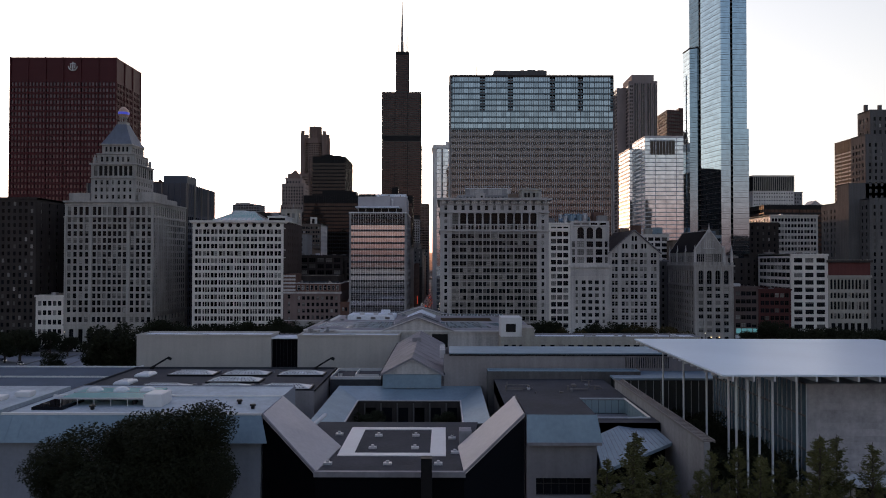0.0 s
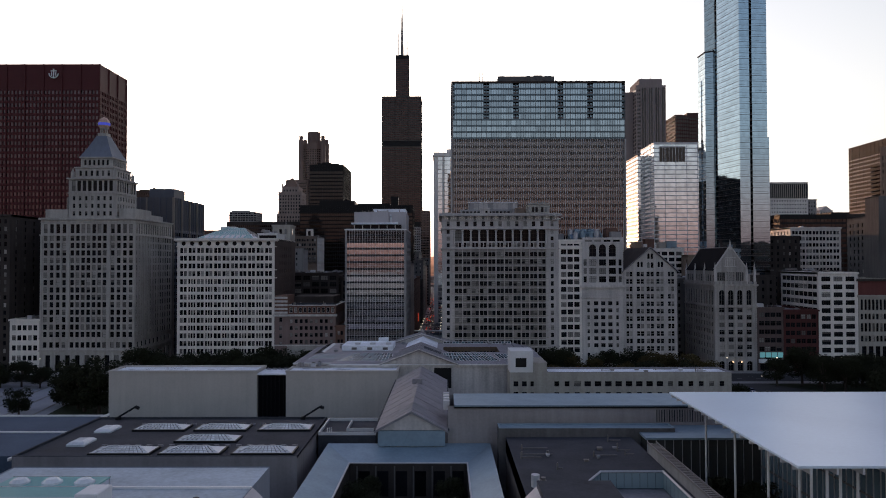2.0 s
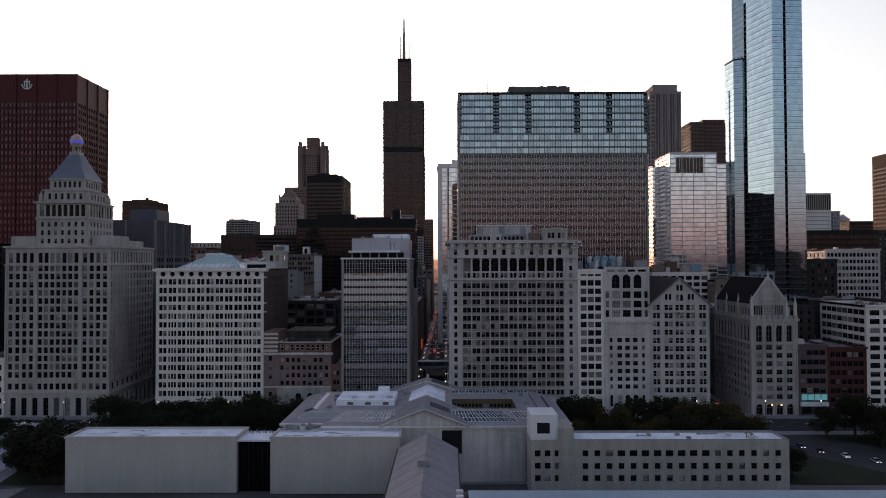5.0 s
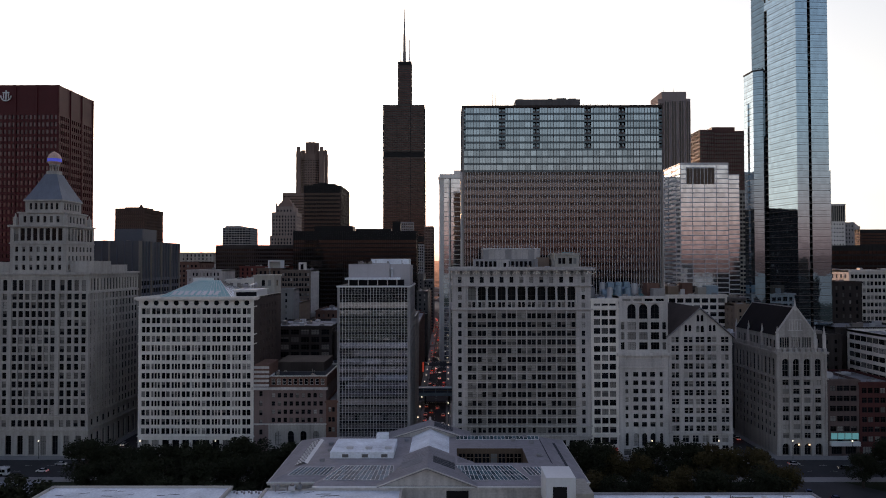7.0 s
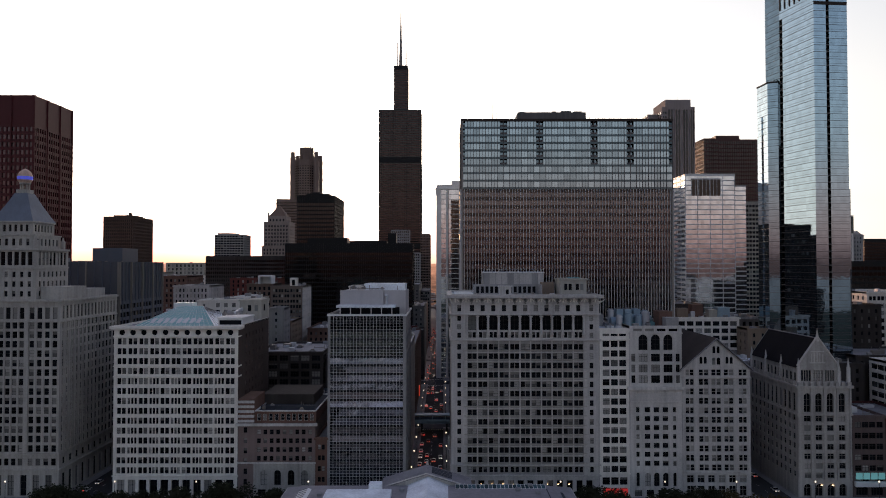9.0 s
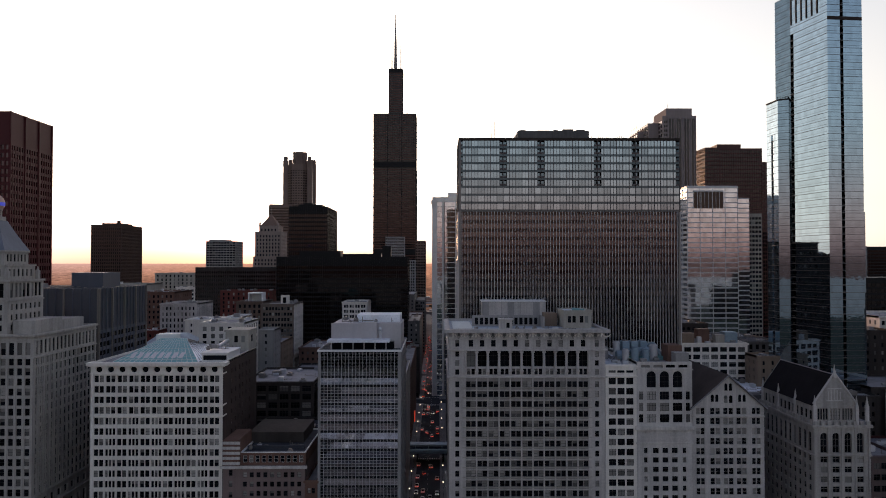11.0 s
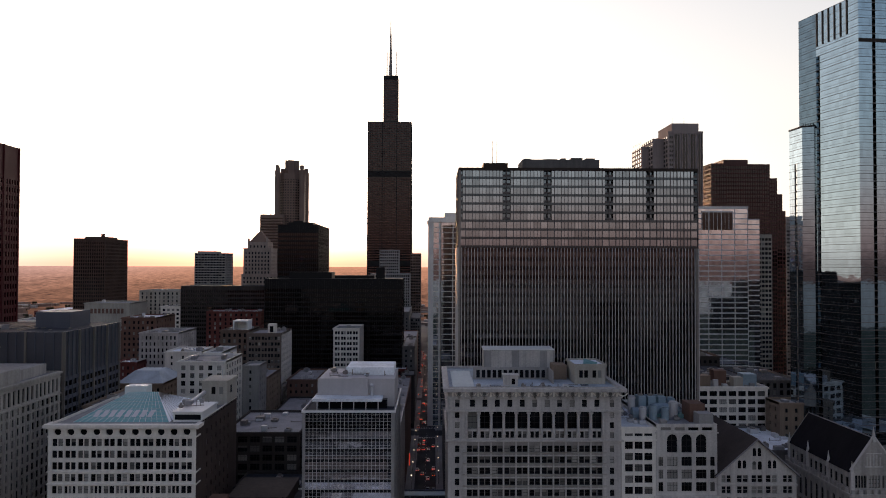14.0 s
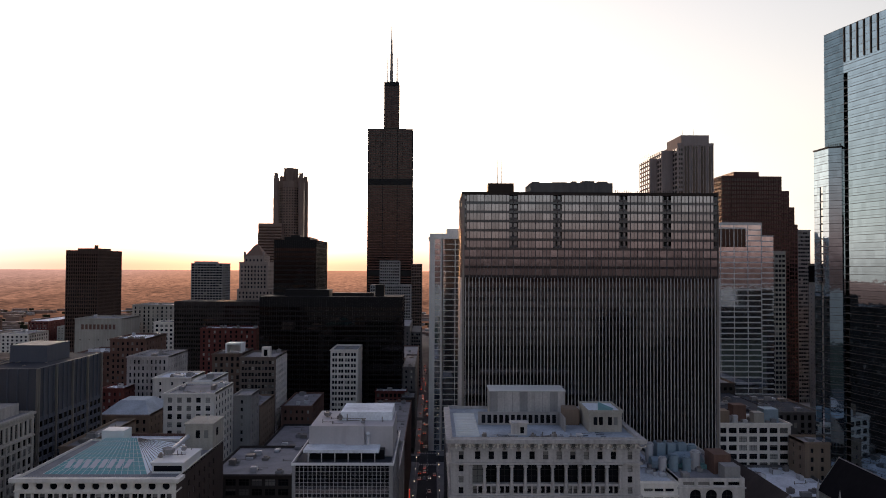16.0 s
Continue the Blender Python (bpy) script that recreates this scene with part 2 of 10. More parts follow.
GLASSGREY = mirror_glass("grey curtain glass", (0.34, 0.42, 0.50), vary=0.5)
GLASSBRZ = mirror_glass("bronze glass", (0.034, 0.030, 0.030), metal=1.0, vary=0.4)
GLASSPALE = mirror_glass("silver curtain glass", (0.50, 0.54, 0.58), vary=0.4)
SKYLIGHT = surface("fritted skylight glass", (0.66, 0.70, 0.72), rough=0.25, vary=0.2, streak=0.0, bump=0.0)
ROOFGLASS = pane("dark teal roof glass", dark=(0.03, 0.055, 0.065), blind=(0.12, 0.18, 0.2), share=0.2, rough=0.15, spec=0.3)
GREENGLASS = surface("teal roof glass", (0.15, 0.38, 0.38), rough=0.3, vary=0.12, streak=0.0, bump=0.0)

LITWARM = lamp_mat("lit shop window", (1.0, 0.72, 0.40), 0.9)
LITWHITE = lamp_mat("street lamp glow", (1.0, 0.86, 0.66), 0.7)
TAILRED = lamp_mat("tail light", (1.0, 0.05, 0.02), 1.2)
HEADWHITE = lamp_mat("head light", (1.0, 0.93, 0.82), 0.8)
GREENSIG = lamp_mat("green signal", (0.1, 1.0, 0.5), 1.5)
REDSIGN = lamp_mat("red sign light", (1.0, 0.10, 0.05), 0.15)
BEACON = lamp_mat("blue beacon glass", (0.10, 0.13, 0.8), 0.12)
CARPAINTS = [surface("car paint " + n, c, rough=0.3, vary=0.05, streak=0.0, bump=0.0) for n, c in
             (("black", (0.02, 0.02, 0.02)), ("silver", (0.4, 0.4, 0.41)), ("white", (0.7, 0.7, 0.7)), ("blue", (0.04, 0.07, 0.16)))]
RUBBER = surface("rubber", (0.02, 0.02, 0.02), vary=0.1, bump=0.0)


# ---- mesh building ----
class Geo:
    """Vertices and faces gathered for one mesh."""

    def __init__(self):
        self.v, self.f, self.m = [], [], []

    def poly(self, pts, m=0):
        n = len(self.v)
        self.v.extend(pts)
        self.f.append(tuple(range(n, n + len(pts))))
        self.m.append(m)

    def prism(self, pts, z0, z1, m=0, bottom=False):
        """Upright prism over a counter-clockwise plan."""
        n = len(pts)
        for i in range(n):
            (ax, ay), (bx, by) = pts[i], pts[(i + 1) % n]
            self.poly([(ax, ay, z0), (bx, by, z0), (bx, by, z1), (ax, ay, z1)], m)
        self.poly([(x, y, z1) for x, y in pts], m)
        if bottom:
            self.poly([(x, y, z0) for x, y in reversed(pts)], m)

    def box(self, x0, x1, y0, y1, z0, z1, m=0):
        n = len(self.v)
        self.v.extend([(x0, y0, z0), (x1, y0, z0), (x1, y1, z0), (x0, y1, z0), (x0, y0, z1), (x1, y0, z1), (x1, y1, z1), (x0, y1, z1)])
        for q in ((0, 3, 2, 1), (4, 5, 6, 7), (0, 1, 5, 4), (1, 2, 6, 5), (2, 3, 7, 6), (3, 0, 4, 7)):
            self.f.append(tuple(n + i for i in q))
            self.m.append(m)

    def tube(self, a, b, r0, r1=None, n=8, m=0, caps=True):
        """A round bar from a to b."""
        r1 = r0 if r1 is None else r1
        a, b = Vector(a), Vector(b)
        w = (b - a).normalized()
        u = w.orthogonal().normalized()
        v = w.cross(u)
        k = len(self.v)
        for p, r in ((a, r0), (b, r1)):
            for i in range(n):
                q = p + (u * math.cos(2 * math.pi * i / n) + v * math.sin(2 * math.pi * i / n)) * r
                self.v.append(tuple(q))
        for i in range(n):
            j = (i + 1) % n
            self.f.append((k + i, k + j, k + n + j, k + n + i))
            self.m.append(m)
        if caps:
            self.f.append(tuple(range(k + n, k + 2 * n)))
            self.f.append(tuple(reversed(range(k, k + n))))
            self.m += [m, m]

    def mesh(self, name, mats, smooth=False):
        me = bpy.data.meshes.new(name)
        me.from_pydata(self.v, [], self.f)
        for mt in mats:
            me.materials.append(mt)
        me.polygons.foreach_set("material_index", self.m)
        if smooth:
            me.polygons.foreach_set("use_smooth", [True] * len(self.f))
        me.update()
        return me


def thing(name, x, y, z, label, category, group="", kind=""):
    ob = new(name)
    ob.empty_display_size = 0.5
    ob.location = (x, y, z)
    return tagged(ob, label, category, group, kind)


def home(ob):
    """Where an object's origin lies, parents included."""
    p = Vector(ob.location)
    while ob.parent:
        ob = ob.parent
        p += Vector(ob.location)
    return p


def part(name, g, mats, parent, label="", kind="", smooth=False):
    """One mesh, drawn in world coordinates, under its thing or part."""
    mats = mats if isinstance(mats, (list, tuple)) else [mats]
    ob = new(name, g.mesh(name, mats, smooth))
    if parent:
        ob.parent = parent
        ob.location = -home(parent)
    return tagged(ob, label, "", "", kind)


def solo(name, g, mats, label, category, group="", kind="", smooth=False):
    """A thing of one mesh."""
    mats = mats if isinstance(mats, (list, tuple)) else [mats]
    ob = new(name, g.mesh(name, mats, smooth))
    return tagged(ob, label, category, group, kind)


def span(n, length, width, margin=0.0, start=0.0):
    """n openings of a width, evenly over a length."""
    pitch = (length - 2 * margin) / n
    return [(start + margin + pitch * (i + 0.5) - width / 2, start + margin + pitch * (i + 0.5) + width / 2) for i in range(n)]


def bays(n, k, length, width, gap, margin=0.0, start=0.0):
    """n bays of k close-set openings each."""
    pitch = (length - 2 * margin) / n
    out = []
    for i in range(n):
        c = start + margin + pitch * (i + 0.5)
        w = k * width + (k - 1) * gap
        out += [(c - w / 2 + j * (width + gap), c - w / 2 + j * (width + gap) + width) for j in range(k)]
    return out


def floors(n, z0, fh, sill, height):
    return [(z0 + fh * i + sill, z0 + fh * i + sill + height) for i in range(n)]


WINDOW_MESHES = {}


def window_into(g, w, h, style):
    """A window in its own plane: x along, z up, -y outward; one frame with its panes set back in it. Panes: materials 0 and 2, frame: 1."""
    if style == "bare":
        g.poly([(0, 0, 0), (w, 0, 0), (w, 0, h), (0, 0, h)], 0)
        return
    b = 0.09 if w < 2.5 else 0.12
    nx, zc = 1, [0.5]
    if style == "wide":
        nx, zc = max(2, round(w / 1.3)), [0.64]
    elif style == "tall":
        nx, zc = 2, [1 / 3, 2 / 3]
    xs, zs = [0, b], [0, b]
    for i in range(1, nx):
        xs += [w * i / nx - b * 0.45, w * i / nx + b * 0.45]
    for f in zc:
        zs += [h * f - b * 0.5, h * f + b * 0.5]
    xs, zs = xs + [w - b, w], zs + [h - b, h]
    k, n = len(g.v), len(xs)
    g.v.extend([(x, -0.07, z) for z in zs for x in xs])
    for j in range(len(zs) - 1):
        for i in range(n - 1):
            q = [k + j * n + i, k + j * n + i + 1, k + (j + 1) * n + i + 1, k + (j + 1) * n + i]
            if i % 2 == 0 or j % 2 == 0:
                g.f.append(tuple(q))
                g.m.append(1)
                continue
            c = len(g.v)
            g.v.extend([(xs[i], 0, zs[j]), (xs[i + 1], 0, zs[j]), (xs[i + 1], 0, zs[j + 1]), (xs[i], 0, zs[j + 1])])
            for e in range(4):
                d = (e + 1) % 4
                g.f.append((q[e], q[d], c + d, c + e))
                g.m.append(1)
            g.f.append((c, c + 1, c + 2, c + 3))
            g.m.append(2 if j > 1 else 0)


class Building:
    """A building: walls with real openings, windows set back in them, roof, cornices and what stands on the roof."""

    def __init__(self, name, x, y, label, wall, category="building", glass=None, bars=None, group="city buildings"):
        self.root = thing(name, x, y, 0, label, category, group)
        self.g, self.wins, self.wall = Geo(), [], wall
        self.glass, self.bars = glass or GLASS, bars or FRAME

    def zone(self, o, u, z0, z1, length, cols=(), rows=(), depth=0.35, style="sash", u0=0.0, head=""):
        """A stretch of wall from u0 over a length, with openings at every column and row. o: its foot, u: its way, as seen from outside to the right."""
        (ox, oy), (ux, uy) = o, u
        nx, ny = uy, -ux

        def p(a, z, d=0.0):
            return (ox + ux * a - nx * d, oy + uy * a - ny * d, z)

        def quad(a, b, c, e):
            if b - a > 1e-4 and e - c > 1e-4:
                self.g.poly([p(a, c), p(b, c), p(b, e), p(a, e)])

        last = z0
        for c, e in (rows if cols else ()):
            quad(u0, u0 + length, last, c)
            at = u0
            for a, b in cols:
                quad(at, a, c, e)
                at = b
                self.g.poly([p(a, c), p(a, c, depth), p(a, e, depth), p(a, e)])
                self.g.poly([p(b, c, depth), p(b, c), p(b, e), p(b, e, depth)])
                self.g.poly([p(a, c), p(b, c), p(b, c, depth), p(a, c, depth)])
                self.g.poly([p(a, e, depth), p(b, e, depth), p(b, e), p(a, e)])
                self.wins.append((p(a, c, depth), math.atan2(uy, ux), b - a, e - c, style))
                if head:
                    self.heads(p, a, b, c, e, depth, head)
            quad(at, u0 + length, c, e)
            last = e
        quad(u0, u0 + length, last, z1)

    def heads(self, p, a, b, c, e, depth, head):
        """Round an opening's head, or the whole of it."""
        r, k = (b - a) / 2, 10
        cx = (a + b) / 2
        if head == "arch":
            cz = e - r
            arc = [(cx - r * math.cos(math.pi * i / k), cz + r * math.sin(math.pi * i / k)) for i in range(k + 1)]
            for i in range(k):
                (x0, y0), (x1, y1) = arc[i], arc[i + 1]
                self.g.poly([p(x0, y0), p(x1, y1), p(x1, e), p(x0, e)])
                self.g.poly([p(x0, y0), p(x0, y0, depth * 0.8), p(x1, y1, depth * 0.8), p(x1, y1)])
        else:
            cz, k = (c + e) / 2, 16
            for i in range(k):
                t0, t1 = 2 * math.pi * i / k, 2 * math.pi * (i + 1) / k
                pts = []
                for t in (t0, t1):
                    co, si = math.cos(t), math.sin(t)
                    s = 1 / max(abs(co), abs(si))
                    pts.append(((cx + r * 0.93 * co, cz + r * 0.93 * si), (cx + r * s * co, cz + r * s * si)))
                (i0, o0), (i1, o1) = pts
                self.g.poly([p(*i0), p(*o0), p(*o1), p(*i1)])
                self.g.poly([p(*i1), p(*i1, depth * 0.8), p(*i0, depth * 0.8), p(*i0)])

    def grid(self, o, u, length, z0, z1, n, k, w, fh, h, margin=1.0, sill=0.9, gap=0.35, depth=0.35, style="sash"):
        """A plain storeyed wall."""
        nf = max(1, int((z1 - z0 - 0.8) / fh))
        self.zone(o, u, z0, z1, length, bays(n, k, length, w, gap, margin), floors(nf, z0, fh, sill, h), depth, style)

    def roof(self, x0, x1, y0, y1, z, mat, parapet=1.0, coping=None, joined=False):
        g = Geo()
        if joined:
            g.box(x0 + 0.1, x1 - 0.1, y0 + 0.1, y1 - 0.1, z - 0.8, z - 0.4)
            part("roof", g, mat, self.root)
            return
        g.poly([(x0, y0, z - parapet), (x1, y0, z - parapet), (x1, y1, z - parapet), (x0, y1, z - parapet)])
        part("roof", g, mat, self.root)
        g, t = Geo(), 0.45
        zl, zh = z - parapet - 0.05, z + 0.12
        for za in (zl, zh):
            g.v += [(x0, y0 + 0.02, za), (x1, y0 + 0.02, za), (x1, y1, za), (x0, y1, za)]
            g.v += [(x0 + t, y0 + t, za), (x1 - t, y0 + t, za), (x1 - t, y1 - t, za), (x0 + t, y1 - t, za)]
        for k in range(4):
            n = (k + 1) % 4
            g.f += [(k, n, n + 8, k + 8), (n + 4, k + 4, k + 12, n + 12), (k + 8, n + 8, n + 12, k + 12)]
            g.m += [0, 0, 0]
        part("parapet", g, coping or self.wall, self.root)

    def band(self, name, x0, x1, y0, y1, z0, z1, out, mat=None, front=True, sides=True):
        """A string course or cornice, proud of the walls."""
        g = Geo()
        if front:
            g.box(x0 - out, x1 + out, y0 - out, y0 + 0.05, z0, z1)
        if sides:
            g.box(x0 - out, x0 + 0.05, y0 + 0.05, y1, z0, z1)
            g.box(x1 - 0.05, x1 + out, y0 + 0.05, y1, z0, z1)
        part(name, g, mat or self.wall, self.root)

    def box(self, name, x0, x1, y0, y1, z0, z1, mat, label=""):
        g = Geo()
        g.box(x0, x1, y0, y1, z0, z1)
        return part(name, g, mat, self.root, label)

    def done(self, singles=300):
        part("wall", self.g, self.wall, self.root)
        base = home(self.root)
        rest = Geo()
        for i, (o, ang, w, h, style) in enumerate(self.wins):
            if i < singles:
                key = (round(w, 2), round(h, 2), style, self.glass.name, self.bars.name)
                if key not in WINDOW_MESHES:
                    g = Geo()
                    window_into(g, w, h, style)
                    WINDOW_MESHES[key] = g.mesh("window", [self.glass, self.bars, GLASSUP if self.glass is GLASS else self.glass])
                ob = new("window", WINDOW_MESHES[key])
                ob.parent = self.root
                ob.location = Vector(o) - base
                ob.rotation_euler = (0, 0, ang)
            else:
                g = Geo()
                window_into(g, w, h, style if singles else ("bare" if style == "sash" else style))
                c, s, k = math.cos(ang), math.sin(ang), len(rest.v)
                rest.v += [(o[0] + x * c - y * s, o[1] + x * s + y * c, o[2] + z) for x, y, z in g.v]
                rest.f += [tuple(k + j for j in f) for f in g.f]
                rest.m += g.m
        if rest.f:
            part("glazing", rest, [self.glass, self.bars, GLASSUP if self.glass is GLASS else self.glass], self.root, kind="stuff")
        return self.root


def unit(b, x, y, z, w, d, h, mat=None, fans=0):
    """A roof machine: a cased box on a recessed curb with chamfered top edges, and round fans on top."""
    g = Geo()
    rings = [(0.15, z), (0.15, z + 0.3), (0.0, z + 0.3), (0.0, z + h - 0.15), (0.15, z + h)]
    for i, zz in rings:
        g.v.extend([(x + i, y + i, zz), (x + w - i, y + i, zz), (x + w - i, y + d - i, zz), (x + i, y + d - i, zz)])
    for r in range(4):
        for i in range(4):
            j = (i + 1) % 4
            g.f.append((r * 4 + i, r * 4 + j, r * 4 + 4 + j, r * 4 + 4 + i))
            g.m.append(0)
    g.f.append((16, 17, 18, 19))
    g.m.append(0)
    ob = part("roof_unit", g, mat or PALEALU, b.root)
    for i in range(fans):
        cx = x + w * (i + 0.5) / fans
        f = Geo()
        f.tube((cx, y + d / 2, z + h), (cx, y + d / 2, z + h + 0.5), min(w / fans, d) * 0.36, n=12)
        part("fan_drum", f, ALU, ob)
    return ob


def clutter(b, x0, x1, y0, y1, z, n, seed, big=1.0):
    rnd = random.Random(seed)
    for _ in range(n):
        w, d, h = rnd.uniform(1.5, 4) * big, rnd.uniform(1.5, 4) * big, rnd.uniform(1.0, 2.4) * big
        x, y = rnd.uniform(x0, max(x0, x1 - w)), rnd.uniform(y0, max(y0, y1 - d))
        unit(b, x, y, z, w, d, h, rnd.choice([PALEALU, ROOFGREY, CONCRETE, ALU]), rnd.choice([0, 0, 1]))
    g = Geo()
    for _ in range(n):
        x, y = rnd.uniform(x0, x1), rnd.uniform(y0, y1)
        g.tube((x, y, z), (x, y, z + rnd.uniform(0.6, 2.0)), 0.15, n=6)
        g.tube((x, y, z + 0.35), (min(x1, x + rnd.uniform(2, 7)), y, z + 0.35), 0.12, n=6)
    if n > 2:
        part("roof_pipe", g, ALU, b.root)


EAST, NORTH, SOUTH = (1, 0), (0, 1), (0, -1)


def plain(name, x0, x1, y0, y1, z, label, wall, nb=4, k=2, w=1.2, h=1.9, fh=3.8, side=None, roof=None, glass=None, bars=None,
          base=5.0, cornice=0.5, singles=0, n_units=3, seed=1, side_wall=True, style="sash", parapet=1.0, category="building", depth=0.35, far=False, flank=None):
    """A storeyed block with a shop floor, a cornice and a cluttered roof."""
    b = Building(name, (x0 + x1) / 2, (y0 + y1) / 2, label, wall, category, glass, bars)
    L, D = x1 - x0, y1 - y0
    nf = max(1, int((z - base - 1.5) / fh))
    fh2 = (z - base - 1.5) / nf
    cols = bays(nb, k, L, w, 0.35, 0.8)
    b.zone((x0, y0), EAST, 0, base, L, span(max(2, nb), L, L / max(2, nb) * 0.7, 0.6), [(0.6, base - 1.2)], 0.6, "wide")
    b.zone((x0, y0), EAST, base, z, L, cols, floors(nf, base, fh2, 0.9, min(h, fh2 - 1.2)), depth, style)
    nd = side or max(2, int(D / 5))
    for o, u in (((x0, y1), SOUTH), ((x1, y0), NORTH)):
        if side_wall and not (far and (u == SOUTH) == (x0 < 0)):
            own = b
            if flank and u == NORTH:
                own = Building("flank", 0, 0, "", flank, glass=glass, bars=bars)
                bpy.data.objects.remove(own.root)
                own.root = b.root
            own.zone(o, u, 0, z, D, bays(nd, 1, D, w, 0.35, 1.5), floors(nf, base, fh2, 0.9, min(h, fh2 - 1.2)), depth, style)
        else:
            b.zone(o, u, 0, z, D)
            own = b
        if own is not b:
            own.done(singles)
    b.zone((x1, y1), (-1, 0), 0, z, L)
    b.roof(x0, x1, y0, y1, z, roof or ROOFGREY, parapet, joined=far)
    if cornice and not far:
        b.band("cornice", x0, x1, y0, y1, z - 0.9, z - 0.1, cornice, sides=False)
        b.band("string_course", x0, x1, y0, y1, base - 0.3, base + 0.2, 0.2, sides=False)
    if n_units:
        clutter(b, x0 + 2, x1 - 2, y0 + 3, y1 - 2, z - parapet, n_units, seed)
    b.done(singles)
    return b


# ---- ground, streets, distance ----
def sheet(name, rects, z, mat, label, category, lift=0.0):
    g = Geo()
    for x0, x1, y0, y1 in rects:
        g.poly([(x0, y0, z), (x1, y0, z), (x1, y1, z), (x0, y1, z)])
    return solo(name, g, mat, label, category, kind="structure")


def haze_land():
    """The far plain, its sunlit haze painted in as emission: specked with roofs and trees, paling with distance and
    warmer toward the sun.
    """
    m, t, b = nodes("hazy far plain")
    co = t.nodes.new("ShaderNodeTexCoord")

    def specks(sx, sy, detail, k, c):
        mp = t.nodes.new("ShaderNodeMapping")
        mp.inputs["Scale"].default_value = (sx, sy, 0.0)
        n = t.nodes.new("ShaderNodeTexNoise")
        n.inputs["Scale"].default_value, n.inputs["Detail"].default_value = 1.0, detail
        n.inputs["Roughness"].default_value = 0.7
        t.links.new(co.outputs["Object"], mp.inputs[0])
        t.links.new(mp.outputs[0], n.inputs["Vector"])
        a = t.nodes.new("ShaderNodeMath")
        a.operation = "MULTIPLY_ADD"
        t.links.new(n.outputs["Fac"], a.inputs[0])
        a.inputs[1].default_value, a.inputs[2].default_value = k, c
        return a.outputs[0]

    def span_of(value, a0, a1, b0, b1, smooth=False):
        r = t.nodes.new("ShaderNodeMapRange")
        if smooth:
            r.interpolation_type = "SMOOTHSTEP"
        r.inputs["From Min"].default_value, r.inputs["From Max"].default_value = a0, a1
        r.inputs["To Min"].default_value, r.inputs["To Max"].default_value = b0, b1
        t.links.new(value, r.inputs["Value"])
        return r.outputs[0]

    def join(a, b2, op):
        n = t.nodes.new("ShaderNodeMath")
        n.operation = op
        t.links.new(a, n.inputs[0])
        t.links.new(b2, n.inputs[1])
        return n.outputs[0]

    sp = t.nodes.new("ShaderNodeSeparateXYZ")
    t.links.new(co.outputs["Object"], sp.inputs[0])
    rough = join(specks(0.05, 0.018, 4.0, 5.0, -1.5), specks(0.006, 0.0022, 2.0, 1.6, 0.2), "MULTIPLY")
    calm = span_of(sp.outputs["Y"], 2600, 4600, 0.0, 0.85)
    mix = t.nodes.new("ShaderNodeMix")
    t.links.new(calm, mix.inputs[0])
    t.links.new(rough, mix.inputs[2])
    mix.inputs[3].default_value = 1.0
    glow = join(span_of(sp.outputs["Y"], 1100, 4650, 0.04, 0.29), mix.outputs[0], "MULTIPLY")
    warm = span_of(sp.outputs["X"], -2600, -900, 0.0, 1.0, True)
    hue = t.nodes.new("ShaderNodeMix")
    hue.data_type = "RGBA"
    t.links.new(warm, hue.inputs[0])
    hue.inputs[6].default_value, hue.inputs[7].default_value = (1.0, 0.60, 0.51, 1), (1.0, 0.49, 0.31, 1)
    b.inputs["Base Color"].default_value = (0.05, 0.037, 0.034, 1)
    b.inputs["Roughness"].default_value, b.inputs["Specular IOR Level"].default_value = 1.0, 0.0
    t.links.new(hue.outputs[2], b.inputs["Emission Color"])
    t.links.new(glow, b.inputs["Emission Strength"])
    return m


def land():
    """One sheet of city ground, flat near by and rising very gently to the horizon."""
    g = Geo()
    ys = [-4300, -1500, -700, -300, 0, 300, 700, 1200, 1800, 2500, 3300, 4100, 4650]
    xs = [-4200, -2600, -1500, -700, 0, 700, 1500, 2600, 4200]
    for i in range(len(ys)):
        for x in xs:
            g.v.append((x, ys[i], -0.3 + max(0, (ys[i] - 700) / 3950) ** 1.25 * 103))
    n = len(xs)
    for i in range(len(ys) - 1):
        for j in range(n - 1):
            g.f.append((i * n + j, i * n + j + 1, (i + 1) * n + j + 1, (i + 1) * n + j))
            g.m.append(0)
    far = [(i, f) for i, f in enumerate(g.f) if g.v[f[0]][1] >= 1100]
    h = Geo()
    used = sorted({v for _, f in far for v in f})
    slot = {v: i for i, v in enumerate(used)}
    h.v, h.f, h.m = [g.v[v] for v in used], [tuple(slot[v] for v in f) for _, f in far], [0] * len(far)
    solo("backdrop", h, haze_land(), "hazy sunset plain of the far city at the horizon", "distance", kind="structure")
    keep = [f for f in g.f if g.v[f[0]][1] < 1100]
    g.f, g.m = keep, [0] * len(keep)
    solo("ground", g, EARTH, "dusky flat city ground reaching the horizon", "ground", kind="structure")


land()
CROSS = [(-152, -131.5), (-14, 4), (124, 142.5), (262, 280), (-292, -272), (-430, -412)]
AVES = [(118, 138), (262, 284), (392, 412), (515, 535), (640, 660), (756, 776), (1000, 1025)]
sheet("road", [(-700, 700, -30, -6)], -0.12, ASPHALT, "wide dark asphalt avenue before the buildings", "road")
sheet("road", [(a + 3, b - 3, -6, 1400) for a, b in CROSS] + [(-140, -134, -60, -30)], -0.12, ASPHALT, "narrow asphalt cross streets between tall buildings", "road")
sheet("road", [(-1000, 1000, a + 3, b - 3) for a, b in AVES], -0.116, ASPHALT, "asphalt streets running behind the front row", "road")
g = Geo()
edges = [-700] + [v for a, b in sorted(CROSS) for v in (a + 3, b - 3)] + [700]
